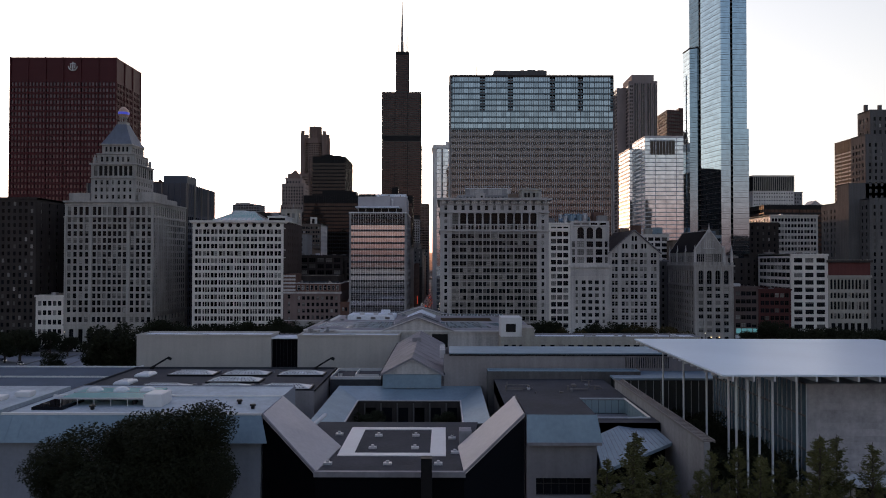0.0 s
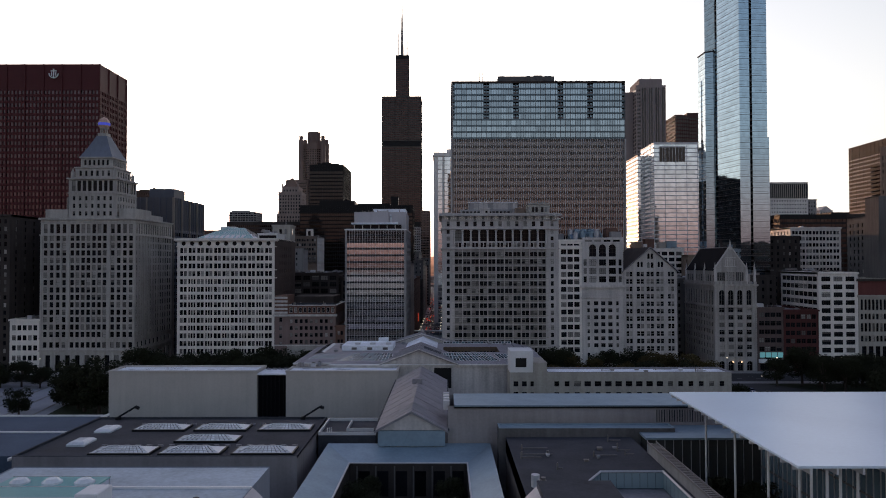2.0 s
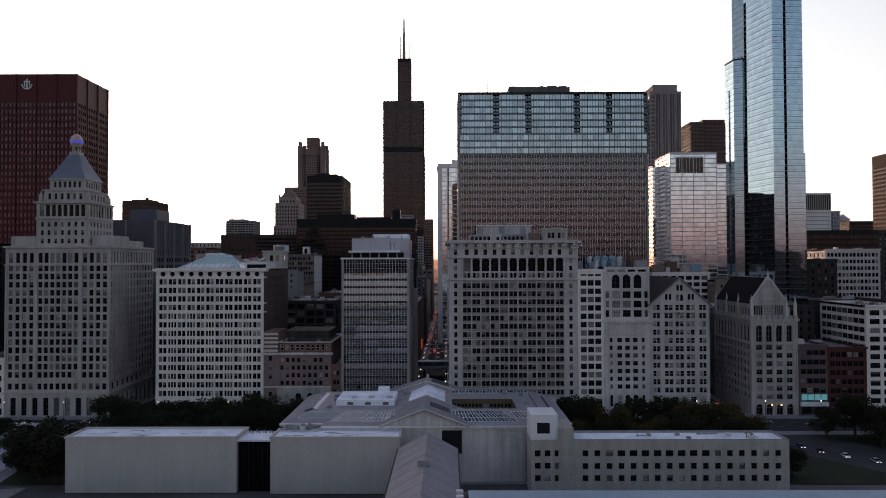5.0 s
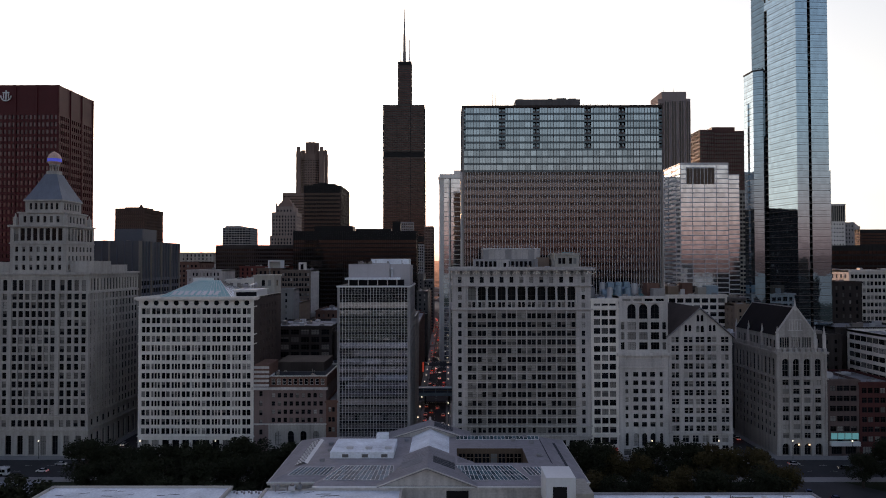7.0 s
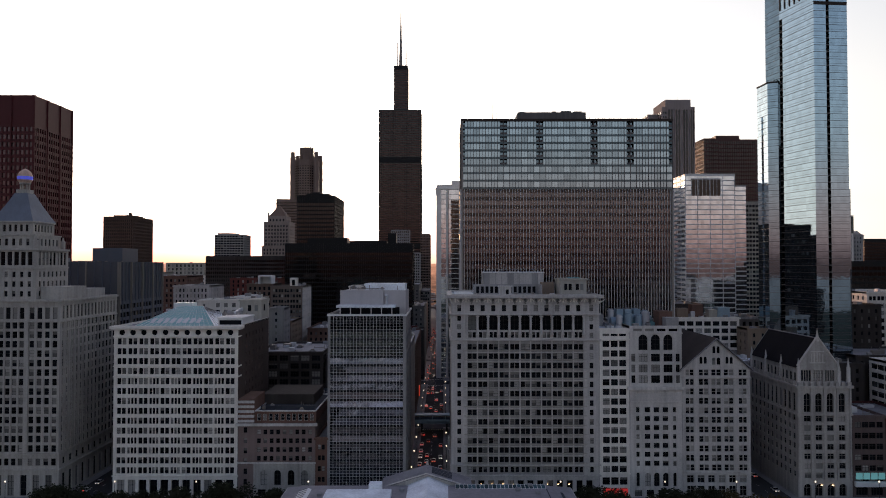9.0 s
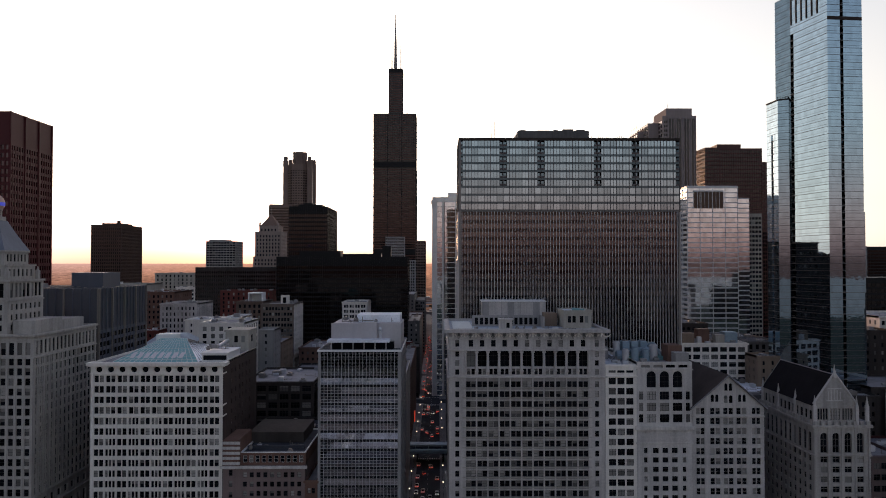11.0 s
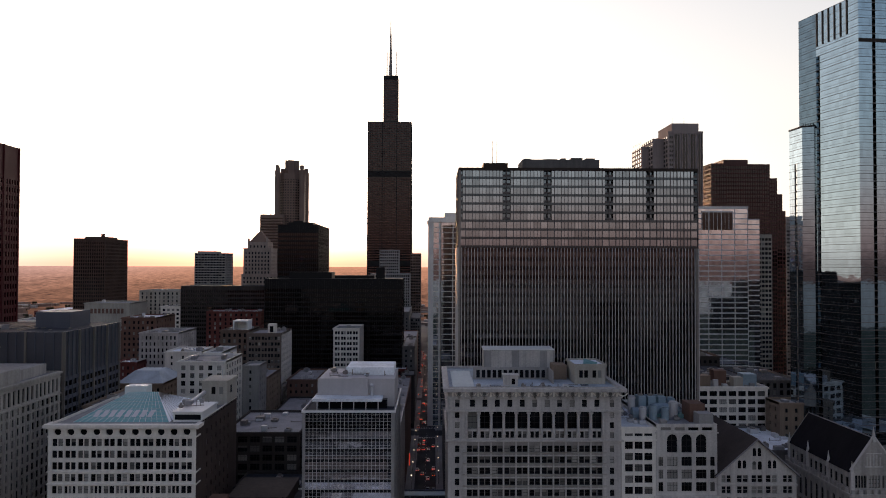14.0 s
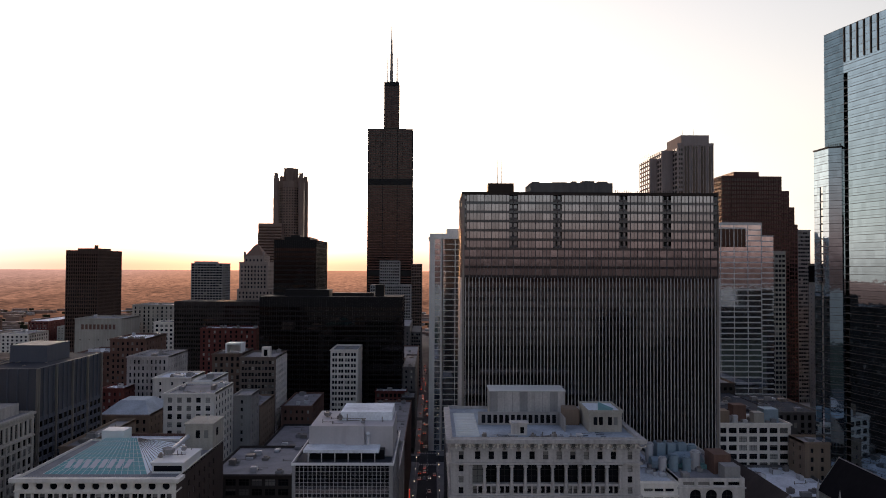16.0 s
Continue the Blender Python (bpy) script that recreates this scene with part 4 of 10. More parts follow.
def railway():
    x0, x1, y1, z = -131.0, -81.2, 49.0, 67.8
    b = Building("terracotta_office_building", -106, 25, "white terracotta office block with a row of round attic windows", TERRA)
    L = x1 - x0
    o = (x0, 0)
    bay = (L - 2.0) / 11
    b.zone(o, EAST, 63.9, z, L, span(11, L, 2.5, 1.0), [(64.2, 66.7)], 0.5, "bare", head="round")
    two = bays(11, 2, L, 1.62, 0.3, 1.0)
    b.zone(o, EAST, 47.9, 63.9, L, two, floors(4, 48.0, 3.95, 0.75, 2.5), 0.45)
    mixed = []
    for i in range(11):
        k, w = (2, 1.6) if i % 2 == 0 else (3, 1.02)
        mixed += bays(1, k, bay, w, 0.32, 0, 1.0 + bay * i)
    b.zone(o, EAST, 8.4, 47.9, L, mixed, floors(10, 8.5, 3.94, 0.75, 2.5), 0.45)
    b.zone(o, EAST, 0, 8.4, L, span(11, L, bay - 1.2, 1.0), [(0.3, 6.8)], 1.0, "wide")
    b2 = Building("rear_flank", 0, 0, "", surface("sooty flank brick", (0.07, 0.05, 0.045), vary=0.25, fine=3.0, streak=0.4))
    bpy.data.objects.remove(b2.root)
    b2.root = b.root
    b2.zone((x1, 0), NORTH, 0, z, y1, bays(6, 1, y1, 1.3, 0.3, 9), floors(15, 6, 3.95, 0.8, 2.0), 0.3)
    b2.zone((x0, y1), SOUTH, 0, z, y1, bays(10, 2, y1, 1.5, 0.3, 1), floors(15, 8.5, 3.95, 0.8, 2.4), 0.4)
    b2.zone((x1, y1), (-1, 0), 0, z, L)
    b2.done(0)
    b.band("cornice", x0, x1, 0, 4, z - 0.9, z + 0.2, 1.3)
    b.band("cornice", x0, x1, 0, 4, z - 1.3, z - 0.9, 0.8)
    for zz in (63.8, 47.8, 8.3, 51.9):
        b.band("string_course", x0, x1, 0, 4, zz - 0.2, zz + 0.25, 0.3)
    for i in range(12):
        xx = x0 + 1.0 + bay * i
        g = Geo()
        g.box(xx - 0.2, xx + 0.2, -0.16, 0.02, 8.6, 63.6)
        part("pilaster", g, TERRA, b.root)
    b.roof(x0, x1, 0.1, y1, z + 0.2, ROOFGREY, 0.7)
    # glass roof over the light well
    g = Geo()
    ax, bx, ay, by, rz = -126.0, -92.6, 6.0, 44.0, 67.2
    r0, r1, ry, top = -114.0, -103.6, 24.0, 74.6
    n = 16
    g.poly([(ax, ay, rz), (bx, ay, rz), (r1, ry, top), (r0, ry, top)])
    g.poly([(bx, ay, rz), (bx, by, rz), (r1, ry, top)], 1)
    g.poly([(bx, by, rz), (ax, by, rz), (r0, ry, top), (r1, ry, top)])
    g.poly([(ax, by, rz), (ax, ay, rz), (r0, ry, top)])
    pyr = part("glass_roof", g, [GREENGLASS, CANOPYW], b.root, "teal glazed hip roof")
    for i in range(n + 1):
        g = Geo()
        f = i / n
        g.tube((ax + (bx - ax) * f, ay, rz + 0.05), (r0 + (r1 - r0) * f, ry, top + 0.05), 0.07, n=5)
        part("glazing_bar", g, WHITEPT, pyr)
    for j in range(1, 9):
        g = Geo()
        f = j / 9
        g.tube((ax + (r0 - ax) * f, ay + (ry - ay) * f, rz + (top - rz) * f + 0.05), (bx + (r1 - bx) * f, ay + (ry - ay) * f, rz + (top - rz) * f + 0.05), 0.055, n=5)
        part("glazing_bar", g, WHITEPT, pyr)
    for i in range(1, 14):
        f = i / 14
        g = Geo()
        g.tube((bx, ay + (by - ay) * f, rz + 0.08), (r1 + (bx - r1) * 0.04, ry + (f - 0.5) * 1.4, top - 0.2), 0.08, n=4)
        part("glazing_bar", g, ALU, pyr)
    # sign: plain bars on the glass roof
    for i in range(8):
        g = Geo()
        x = -120.5 + i * 2.7
        lo, hi = rz + (9.0 - ay) / (ry - ay) * (top - rz) + 0.12, rz + (13.0 - ay) / (ry - ay) * (top - rz) + 0.12
        g.poly([(x, 9.0, lo), (x + 1.7, 9.0, lo), (x + 1.7, 13.0, hi), (x, 13.0, hi)])
        g.poly([(x, 9.0, lo - 0.3), (x + 1.7, 9.0, lo - 0.3), (x + 1.7, 9.0, lo), (x, 9.0, lo)])
        part("sign_letter", g, PALEALU, b.root, "pale raised sign bar")
    g = Geo()
    g.box(-91.6, -81.6, 7, 24, 67, 70.4)
    ph = part("penthouse", g, WHITEPT, b.root, "white penthouse with strip windows")
    g = Geo()
    g.box(-92.0, -81.2, 6.6, 24.4, 70.4, 70.9)
    part("coping", g, WHITEPT, ph)
    g = Geo()
    g.box(-91.0, -82.0, 6.94, 7, 68.0, 69.8)
    part("window", g, GLASSDIM, ph)
    g = Geo()
    g.box(-91.2, -81.25, 36, 48.9, 66, 76.0)
    st = part("stair_tower", g, CREAM, b.root, "cream brick stair tower at the rear corner")
    g = Geo()
    g.box(-91.6, -80.9, 35.6, 49.2, 76.0, 76.9)
    part("coping", g, CREAM, st)
    for xx in (-87.4, -84.4):
        g = Geo()
        g.box(xx, xx + 1.5, 35.9, 36, 71.6, 74.4)
        part("window", g, GLASSDIM, st)
    g = Geo()
    g.box(-81.25, -81.15, 40, 42, 71.6, 74.4)
    part("window", g, GLASSDIM, st)
    g = Geo()
    g.tube((-85, 42, 76.9), (-85, 42, 80.4), 0.12, n=6)
    part("vent_pipe", g, PALEALU, st)
    g = Geo()
    g.box(-118.5, -110.5, 30, 36, 67, 75.6)
    part("lift_house", g, WHITEPT, b.root)
    clutter(b, -92, -83, 9, 22, 71.5, 4, 4, 0.7)
    g = Geo()
    g.tube((-93.3, 14, 69.0), (-90.4, 23, 71.2), 0.8, n=10)
    g.tube((-90.4, 23, 71.2), (-89.6, 34, 72.6), 0.8, n=10)
    part("duct", g, PALEALU, b.root)
    b.done(330)


railway()


def metropolitan():
    x0, x1, y1, z = -200.9, -152.6, 48.5, 78.6
    stone = surface("sooted grey limestone", (0.40, 0.375, 0.345), vary=0.24, streak=0.5)
    b = Building("setback_tower_building", -177, 24, "grey limestone setback tower with pyramid roof and lantern", stone)
    L = x1 - x0
    o = (x0, 0)
    cols = span(4, 14.0, 1.9, 0.6, 0.3) + span(7, 20.2, 1.9, 0.4, 14.4) + span(4, 13.4, 1.9, 0.5, 34.8)
    b.zone(o, EAST, 70.0, z, L, cols, [(70.8, 75.4)], 0.45)
    b.zone(o, EAST, 17.0, 70.0, L, cols, floors(14, 17.0, 3.78, 0.8, 2.65), 0.4)
    b.zone(o, EAST, 10.8, 17.0, L, cols, [(12.4, 15.2)], 0.4)
    b.zone(o, EAST, 0, 10.8, L, span(9, L, 2.6, 1.5), [(0.4, 8.6)], 0.7, "tall")
    side = bays(14, 1, y1, 1.9, 0, 1)
    b.zone((x1, 0), NORTH, 70.0, z, y1, span(16, y1, 1.5, 1), [(70.8, 76.0)], 0.5)
    b.zone((x1, 0), NORTH, 17.0, 70.0, y1, side, floors(14, 17.0, 3.78, 0.8, 2.65), 0.4)
    b.zone((x1, 0), NORTH, 0, 17.0, y1, span(9, y1, 2.4, 1.5), [(0.4, 8.6), (12.2, 15.0)], 0.6)
    b.zone((x0, y1), SOUTH, 0, z, y1)
    b.zone((x1, y1), (-1, 0), 0, z, L)
    for zz, out in ((17.0, 0.4), (10.8, 0.6), (69.8, 0.5)):
        b.band("string_course", x0, x1, 0, y1, zz - 0.3, zz + 0.3, out)
    b.band("cornice", x0, x1, 0, y1, z - 0.9, z, 0.8)
    for zz in (66.2, 20.9, 76.4):
        b.band("string_course", x0, x1, 0, y1, zz - 0.15, zz + 0.2, 0.25)
    edges_ = [0.0] + [(cols[i][1] + cols[i + 1][0]) / 2 for i in range(len(cols) - 1)] + [L]
    for i, u in enumerate(edges_):
        big = i in (0, 4, 11, 15)
        g = Geo()
        w = 0.9 if big else 0.32
        g.box(max(x0, x0 + u - w), min(x1, x0 + u + w), -0.42 if big else -0.22, 0.02, 17.4, 69.4)
        part("pier", g, stone, b.root)
    for i in range(15):
        g = Geo()
        yy = 2.4 + i * (y1 - 4) / 14
        g.box(x1 - 0.02, x1 + 0.24, yy - 0.3, yy + 0.3, 17.4, 69.4)
        part("pier", g, stone, b.root)
    b.roof(x0, x1, 0.1, y1, z, ROOFGREY, 0.6)
    b.box("shoulder", -200, -188.5, 2.5, 14, 78, 83.2, stone)
    b.box("shoulder", -162, -153.6, 2.5, 22, 78, 83.6, stone)
    b.box("shoulder", -199, -157, 26, 46, 78, 82.0, stone)
    # tower stages
    def stage(xa, xb, ya, yb, za, zb, n, rows, w=1.3, style="sash"):
        for oo, u, ln in (((xa, ya), EAST, xb - xa), ((xb, ya), NORTH, yb - ya), ((xa, yb), SOUTH, yb - ya), ((xb, yb), (-1, 0), xb - xa)):
            b.zone(oo, u, za, zb, ln, span(n, ln, w, 1.2), rows, 0.4, style)
    stage(-186.8, -162.6, 0.02, 24, z - 1, 91.4, 7, floors(3, z, 3.9, 1.2, 2.2))
    stage(-186.8, -162.6, 0.02, 24, 91.4, 99.0, 8, [(92.4, 97.8)], 1.9)
    b.band("cornice", -186.8, -162.6, 0.02, 24, 98.4, 99.2, 0.8)
    b.band("string_course", -186.8, -162.6, 0.02, 24, 91.0, 91.6, 0.4)
    stage(-184.6, -164.8, 2.2, 21.8, 99.0, 104.8, 6, [(100.4, 103.2)], 1.3)
    b.band("cornice", -184.6, -164.8, 2.2, 21.8, 104.4, 105.0, 0.5)
    stage(-182.8, -166.6, 4.0, 20.0, 105.0, 110.2, 6, [(106.2, 109.0)], 1.2)
    b.band("cornice", -182.8, -166.6, 4.0, 20.0, 109.8, 110.5, 0.6)
    for xa in (-186.2, -164.4):
        for ya in (0.8, 21):
            g = Geo()
            g.box(xa, xa + 1.4, ya, ya + 1.4, 99.2, 102.6)
            g.tube((xa + 0.7, ya + 0.7, 102.6), (xa + 0.7, ya + 0.7, 104.4), 0.6, 0.1, n=8)
            part("finial", g, stone, b.root)
    g = Geo()
    def ring(s, zz):
        return [(-174.7 - s, 12 - s, zz), (-174.7 + s, 12 - s, zz), (-174.7 + s, 12 + s, zz), (-174.7 - s, 12 + s, zz)]
    steps = [(8.6, 110.4), (6.9, 113.4), (5.3, 116.6), (3.9, 119.6), (2.7, 122.4)]
    for (s0, z0), (s1, z1) in zip(steps, steps[1:]):
        r0, r1 = ring(s0, z0), ring(s1, z1)
        for i in range(4):
            j = (i + 1) % 4
            g.poly([r0[i], r0[j], r1[j], r1[i]])
    part("pyramid_roof", g, surface("slate-grey roof tile", (0.16, 0.18, 0.22), rough=0.6, vary=0.2, fine=3.0), b.root, "blue-grey tiled pyramid roof")
    g = Geo()
    g.box(-177.0, -172.4, 9.7, 14.3, 122.4, 124.0)
    for i in range(8):
        a = math.pi * i / 4
        x, y = -174.7 + 1.7 * math.cos(a), 12 + 1.7 * math.sin(a)
        q = Geo()
        q.tube((x, y, 124.0), (x, y, 126.4), 0.25, n=6)
        part("lantern_post", q, stone, b.root)
    part("lantern", g, stone, b.root)
    g = Geo()
    g.tube((-174.7, 12, 126.4), (-174.7, 12, 126.9), 2.2, n=12)
    part("lantern_cap", g, stone, b.root)
    g = Geo()
    prof = [(2.1, 126.9), (2.95, 128.2), (3.0, 129.6), (2.4, 131.2), (1.3, 132.3), (0.15, 132.9)]
    for (r0, z0), (r1, z1) in zip(prof, prof[1:]):
        g.tube((-174.7, 12, z0), (-174.7, 12, z1), r0, r1, n=14, m=0 if z0 > 128.5 or z0 < 127.5 else 1, caps=False)
    # amber coloured bright to stand in for the beacon's warm glow
    part("beacon", g, [surface("amber beacon ribs with painted glow", (0.62, 0.42, 0.34), vary=0.3), BEACON], b.root, "beehive glass beacon with blue light")
    b.wins.sort(key=lambda w: (abs(w[1]) > 0.1, -w[0][2]))
    b.done(200)


metropolitan()


def orchestra():
    x0, x1, z = -81.0, -50.2, 29.4
    b = Building("concert_hall", -66, 22, "dusky brick and limestone concert hall with arched windows", surface("dusky mauve brick", (0.21, 0.155, 0.145), vary=0.25, fine=3.0, streak=0.3), "concert hall")
    L = x1 - x0
    o = (x0, 0)
    b.zone(o, EAST, 13.4, z - 1.2, L - 6.2, span(9, L - 6.2, 1.5, 0.8, 6.2), floors(4, 13.4, 3.5, 0.9, 1.9), 0.35, u0=6.2)
    b.zone(o, EAST, 0, z - 1.2, 6.2, [(2.2, 3.6)], floors(6, 4, 4.1, 0.9, 2.2), 0.35)
    b.zone((x1, 0), NORTH, 0, z, 44)
    b.zone((x0, 44), SOUTH, 0, z, 44)
    b.zone((x1, 44), (-1, 0), 0, z, L)
    s = Building("stone_base", 0, 0, "", CLUBSTONE)
    bpy.data.objects.remove(s.root)
    s.root = b.root
    s.zone((x0, -0.06), EAST, 3.8, 13.4, L - 6.2, span(4, L - 6.2, 2.7, 1.5, 6.2), [(4.6, 10.6)], 0.7, "tall", u0=6.2, head="arch")
    s.zone((x0, -0.06), EAST, 0, 3.8, L - 6.2, span(5, L - 6.2, 3.2, 1.0, 6.2), [(0.2, 3.0)], 0.7, "wide", u0=6.2)
    s.done(20)
    b.band("cornice", x0, x1, 0, 40, z - 1.2, z - 0.2, 0.9, LIME, sides=False)
    b.band("string_course", x0, x1, 0, 40, 13.2, 13.8, 0.3, LIME, sides=False)
    for i in range(5):
        b.band("stone_band", x0, x0 + 6.2, 0, 40, 29.6 + i * 1.9, 30.6 + i * 1.9, 0.25, LIME, sides=False)
    b.box("attic_tower", x0, x0 + 6.0, 0.05, 18, z - 1.2, 38.8, BRICK)
    t = Building("attic", 0, 0, "", BRICK)
    bpy.data.objects.remove(t.root)
    t.root, t.bars = b.root, WHITEPT
    t.zone((x0 + 6.2, 1.6), EAST, z - 0.6, 33.6, L - 6.2, span(10, L - 6.2, 1.5, 0.5), [(30.0, 32.6)], 0.3)
    t.zone((x1, 1.6), NORTH, z - 0.6, 33.6, 36)
    t.zone((x0 + 6.2, 37.6), SOUTH, z - 0.6, 33.6, 36)
    t.done(20)
    b.roof(x0 + 6.2, x1, 1.6, 40, 33.8, ROOFDARK, 0.5, coping=WHITEPT)
    b.box("stage_house", -76, -54, 18, 42, 33, 37.5, DARKBRICK)
    b.box("roof_ledge", -74, -52, 8, 9, 33.3, 34.6, ROOFDARK)
    clutter(b, -74, -53, 3, 15, 33.3, 4, 9, 0.7)
    b.done(60)


orchestra()
plain("narrow_brick_building", -50.1, -45.4, 0, 30, 23.6, "narrow brown brick building beside the glass slab", BRICK, nb=1, k=2, w=1.2, h=2.0, singles=20, n_units=1, seed=3)


def lakeview():
    b = Building("slim_terracotta_building", 69, 20, "slim white terracotta building with three wide window bays", TERRA)
    x0, x1, z = 63.6, 75.4, 67.0
    L = x1 - x0
    cols = span(3, L, 2.75, 0.9)
    b.zone((x0, 0), EAST, 62.6, z, L, cols, [(64.0, 64.9)], 0.3, "bare")
    b.zone((x0, 0), EAST, 9, 62.6, L, cols, floors(14, 9, 3.83, 0.8, 2.5), 0.4, "wide")
    b.zone((x0, 0), EAST, 0, 9, L, span(3, L, 3.0, 0.7), [(0.3, 3.6), (4.8, 7.8)], 0.5, "wide")
    b.zone((x1, 0), NORTH, 0, z, 40)
    b.zone((x0, 40), SOUTH, 0, z, 40)
    b.zone((x1, 40), (-1, 0), 0, z, L)
    b.roof(x0, x1, 0.1, 40, z, ROOFWHITE, 0.9)
    for zz in (62.4, 9.0, 66.2):
        b.band("string_course", x0, x1, 0, 40, zz, zz + 0.5, 0.3, sides=False)
    b.box("stair_house", 65, 70, 22, 30, 66, 71, CONCRETE)
    clutter(b, 64.5, 74.5, 5, 36, 66.1, 8, 31, 0.8)
    b.done(100)


lakeview()


def athletic():
    b = Building("athletic_club_building", 86, 22, "pale stone club building with tall arched top windows", LIME, "club building")
    x0, x1, z = 75.5, 96.5, 68.0
    L = x1 - x0
    up = [(0.8, 2.4), (3.7, 7.3), (8.7, 12.3), (13.7, 17.3), (18.6, 20.2)]
    low = [(2.6, 3.9), (6.0, 8.2), (9.6, 11.8), (13.2, 15.4), (17.3, 18.6)]
    b.zone((x0, 0), EAST, 65.2, z, L, span(4, L, 3.6, 1.0), [(65.9, 67.2)], 0.5, "bare")
    b.zone((x0, 0), EAST, 57.6, 65.2, L, up[1:4], [(58.4, 64.6)], 0.5, "tall", head="arch")
    b.zone((x0, 0), EAST, 44.4, 57.6, L, up, floors(3, 44.4, 4.3, 0.8, 3.1), 0.45, "wide")
    b.zone((x0, 0), EAST, 36.2, 44.4, L)
    b.zone((x0, 0), EAST, 11.4, 36.2, L, low, floors(7, 11.4, 3.55, 0.9, 2.0), 0.45, "wide")
    b.zone((x0, 0), EAST, 3.4, 11.4, L, [low[0]] + low[1:4] + [low[4]], [(4.2, 9.6)], 0.5, "tall", head="arch")
    b.zone((x0, 0), EAST, 0, 3.4, L, span(4, L, 3.0, 1.0), [(0.2, 2.8)], 0.6, "wide")
    for oo, u, ln in (((x1, 0), NORTH, 44), ((x0, 44), SOUTH, 44), ((x1, 44), (-1, 0), L)):
        b.zone(oo, u, 0, z, ln)
    b.band("cornice", x0, x1, 0, 6, 42.6, 43.8, 0.9, sides=False)
    b.band("frieze", x0 + 0.3, x1 - 0.3, 0, 6, 38.0, 41.2, 0.1, PALE, sides=False)
    b.band("string_course", x0, x1, 0, 6, 37.2, 37.7, 0.4, sides=False)
    b.band("string_course", x0, x1, 0, 6, 65.0, 65.4, 0.35, sides=False)
    for i in range(5):
        g = Geo()
        g.box(x0 + 3.2 + i * 3.7, x0 + 3.8 + i * 3.7, -0.55, 0.02, 41.4, 42.6)
        part("bracket", g, LIME, b.root)
    b.roof(x0, x1, 0.1, 44, z, ROOFGREY, 1.0)
    g = Geo()
    g.tube((72, 17, 68.2), (79, 17, 68.2), 2.2, n=14)
    g.tube((79, 17, 68.2), (81.5, 17, 70), 2.0, n=14)
    g.tube((81, 19, 69.5), (89, 19, 69.5), 2.0, n=14)
    part("duct", g, COPPER, b.root, "fat curved blue-grey roof ducts")
    for k, (x, y, r, h) in enumerate(((74.6, 12.4, 1.3, 3.6), (78.2, 12.0, 1.5, 4.6), (82.4, 11.6, 1.4, 3.8), (86.2, 14.2, 1.6, 5.2), (84.4, 24.5, 1.7, 5.6), (88.2, 23.0, 1.5, 5.0), (73.8, 24.0, 1.4, 5.4))):
        g = Geo()
        g.tube((x, y, 67), (x, y, 67 + h), r, n=14)
        g.tube((x, y, 67 + h), (x, y, 67.5 + h), r * 1.12, n=14)
        g.tube((x, y, 67.5 + h), (x, y, 68.0 + h), r * 0.7, r * 0.85, n=12)
        part("vent_drum", g, COPPER if k % 3 else PALEALU, b.root)
    for k in range(3):
        g = Geo()
        xa = 76.5 + k * 4.3
        for q in range(6):
            a0, a1 = math.pi * q / 6, math.pi * (q + 1) / 6
            g.tube((xa + 1.9 - 1.9 * math.cos(a0), 15, 69.0 + 2.2 * math.sin(a0)), (xa + 1.9 - 1.9 * math.cos(a1), 15, 69.0 + 2.2 * math.sin(a1)), 0.7, n=10, caps=False)
        part("duct", g, COPPER, b.root, "arched blue-grey roof duct")
    for x in (76, 79.6, 83.4):
        unit(b, x, 22, 67, 2.8, 5, 6.4, COPPER, 1)
    b.box("roof_deck", 76, 91, 14, 27, 67, 68.4, TEAL)
    b.box("stair_house", 90, 95.5, 8, 16, 67, 73.4, BRICK)
    b.box("stair_house", 91, 96, 2, 7, 67, 71.2, CONCRETE)
    clutter(b, 76, 94, 3, 40, 67.2, 10, 12, 0.8)
    b.done(120)


athletic()


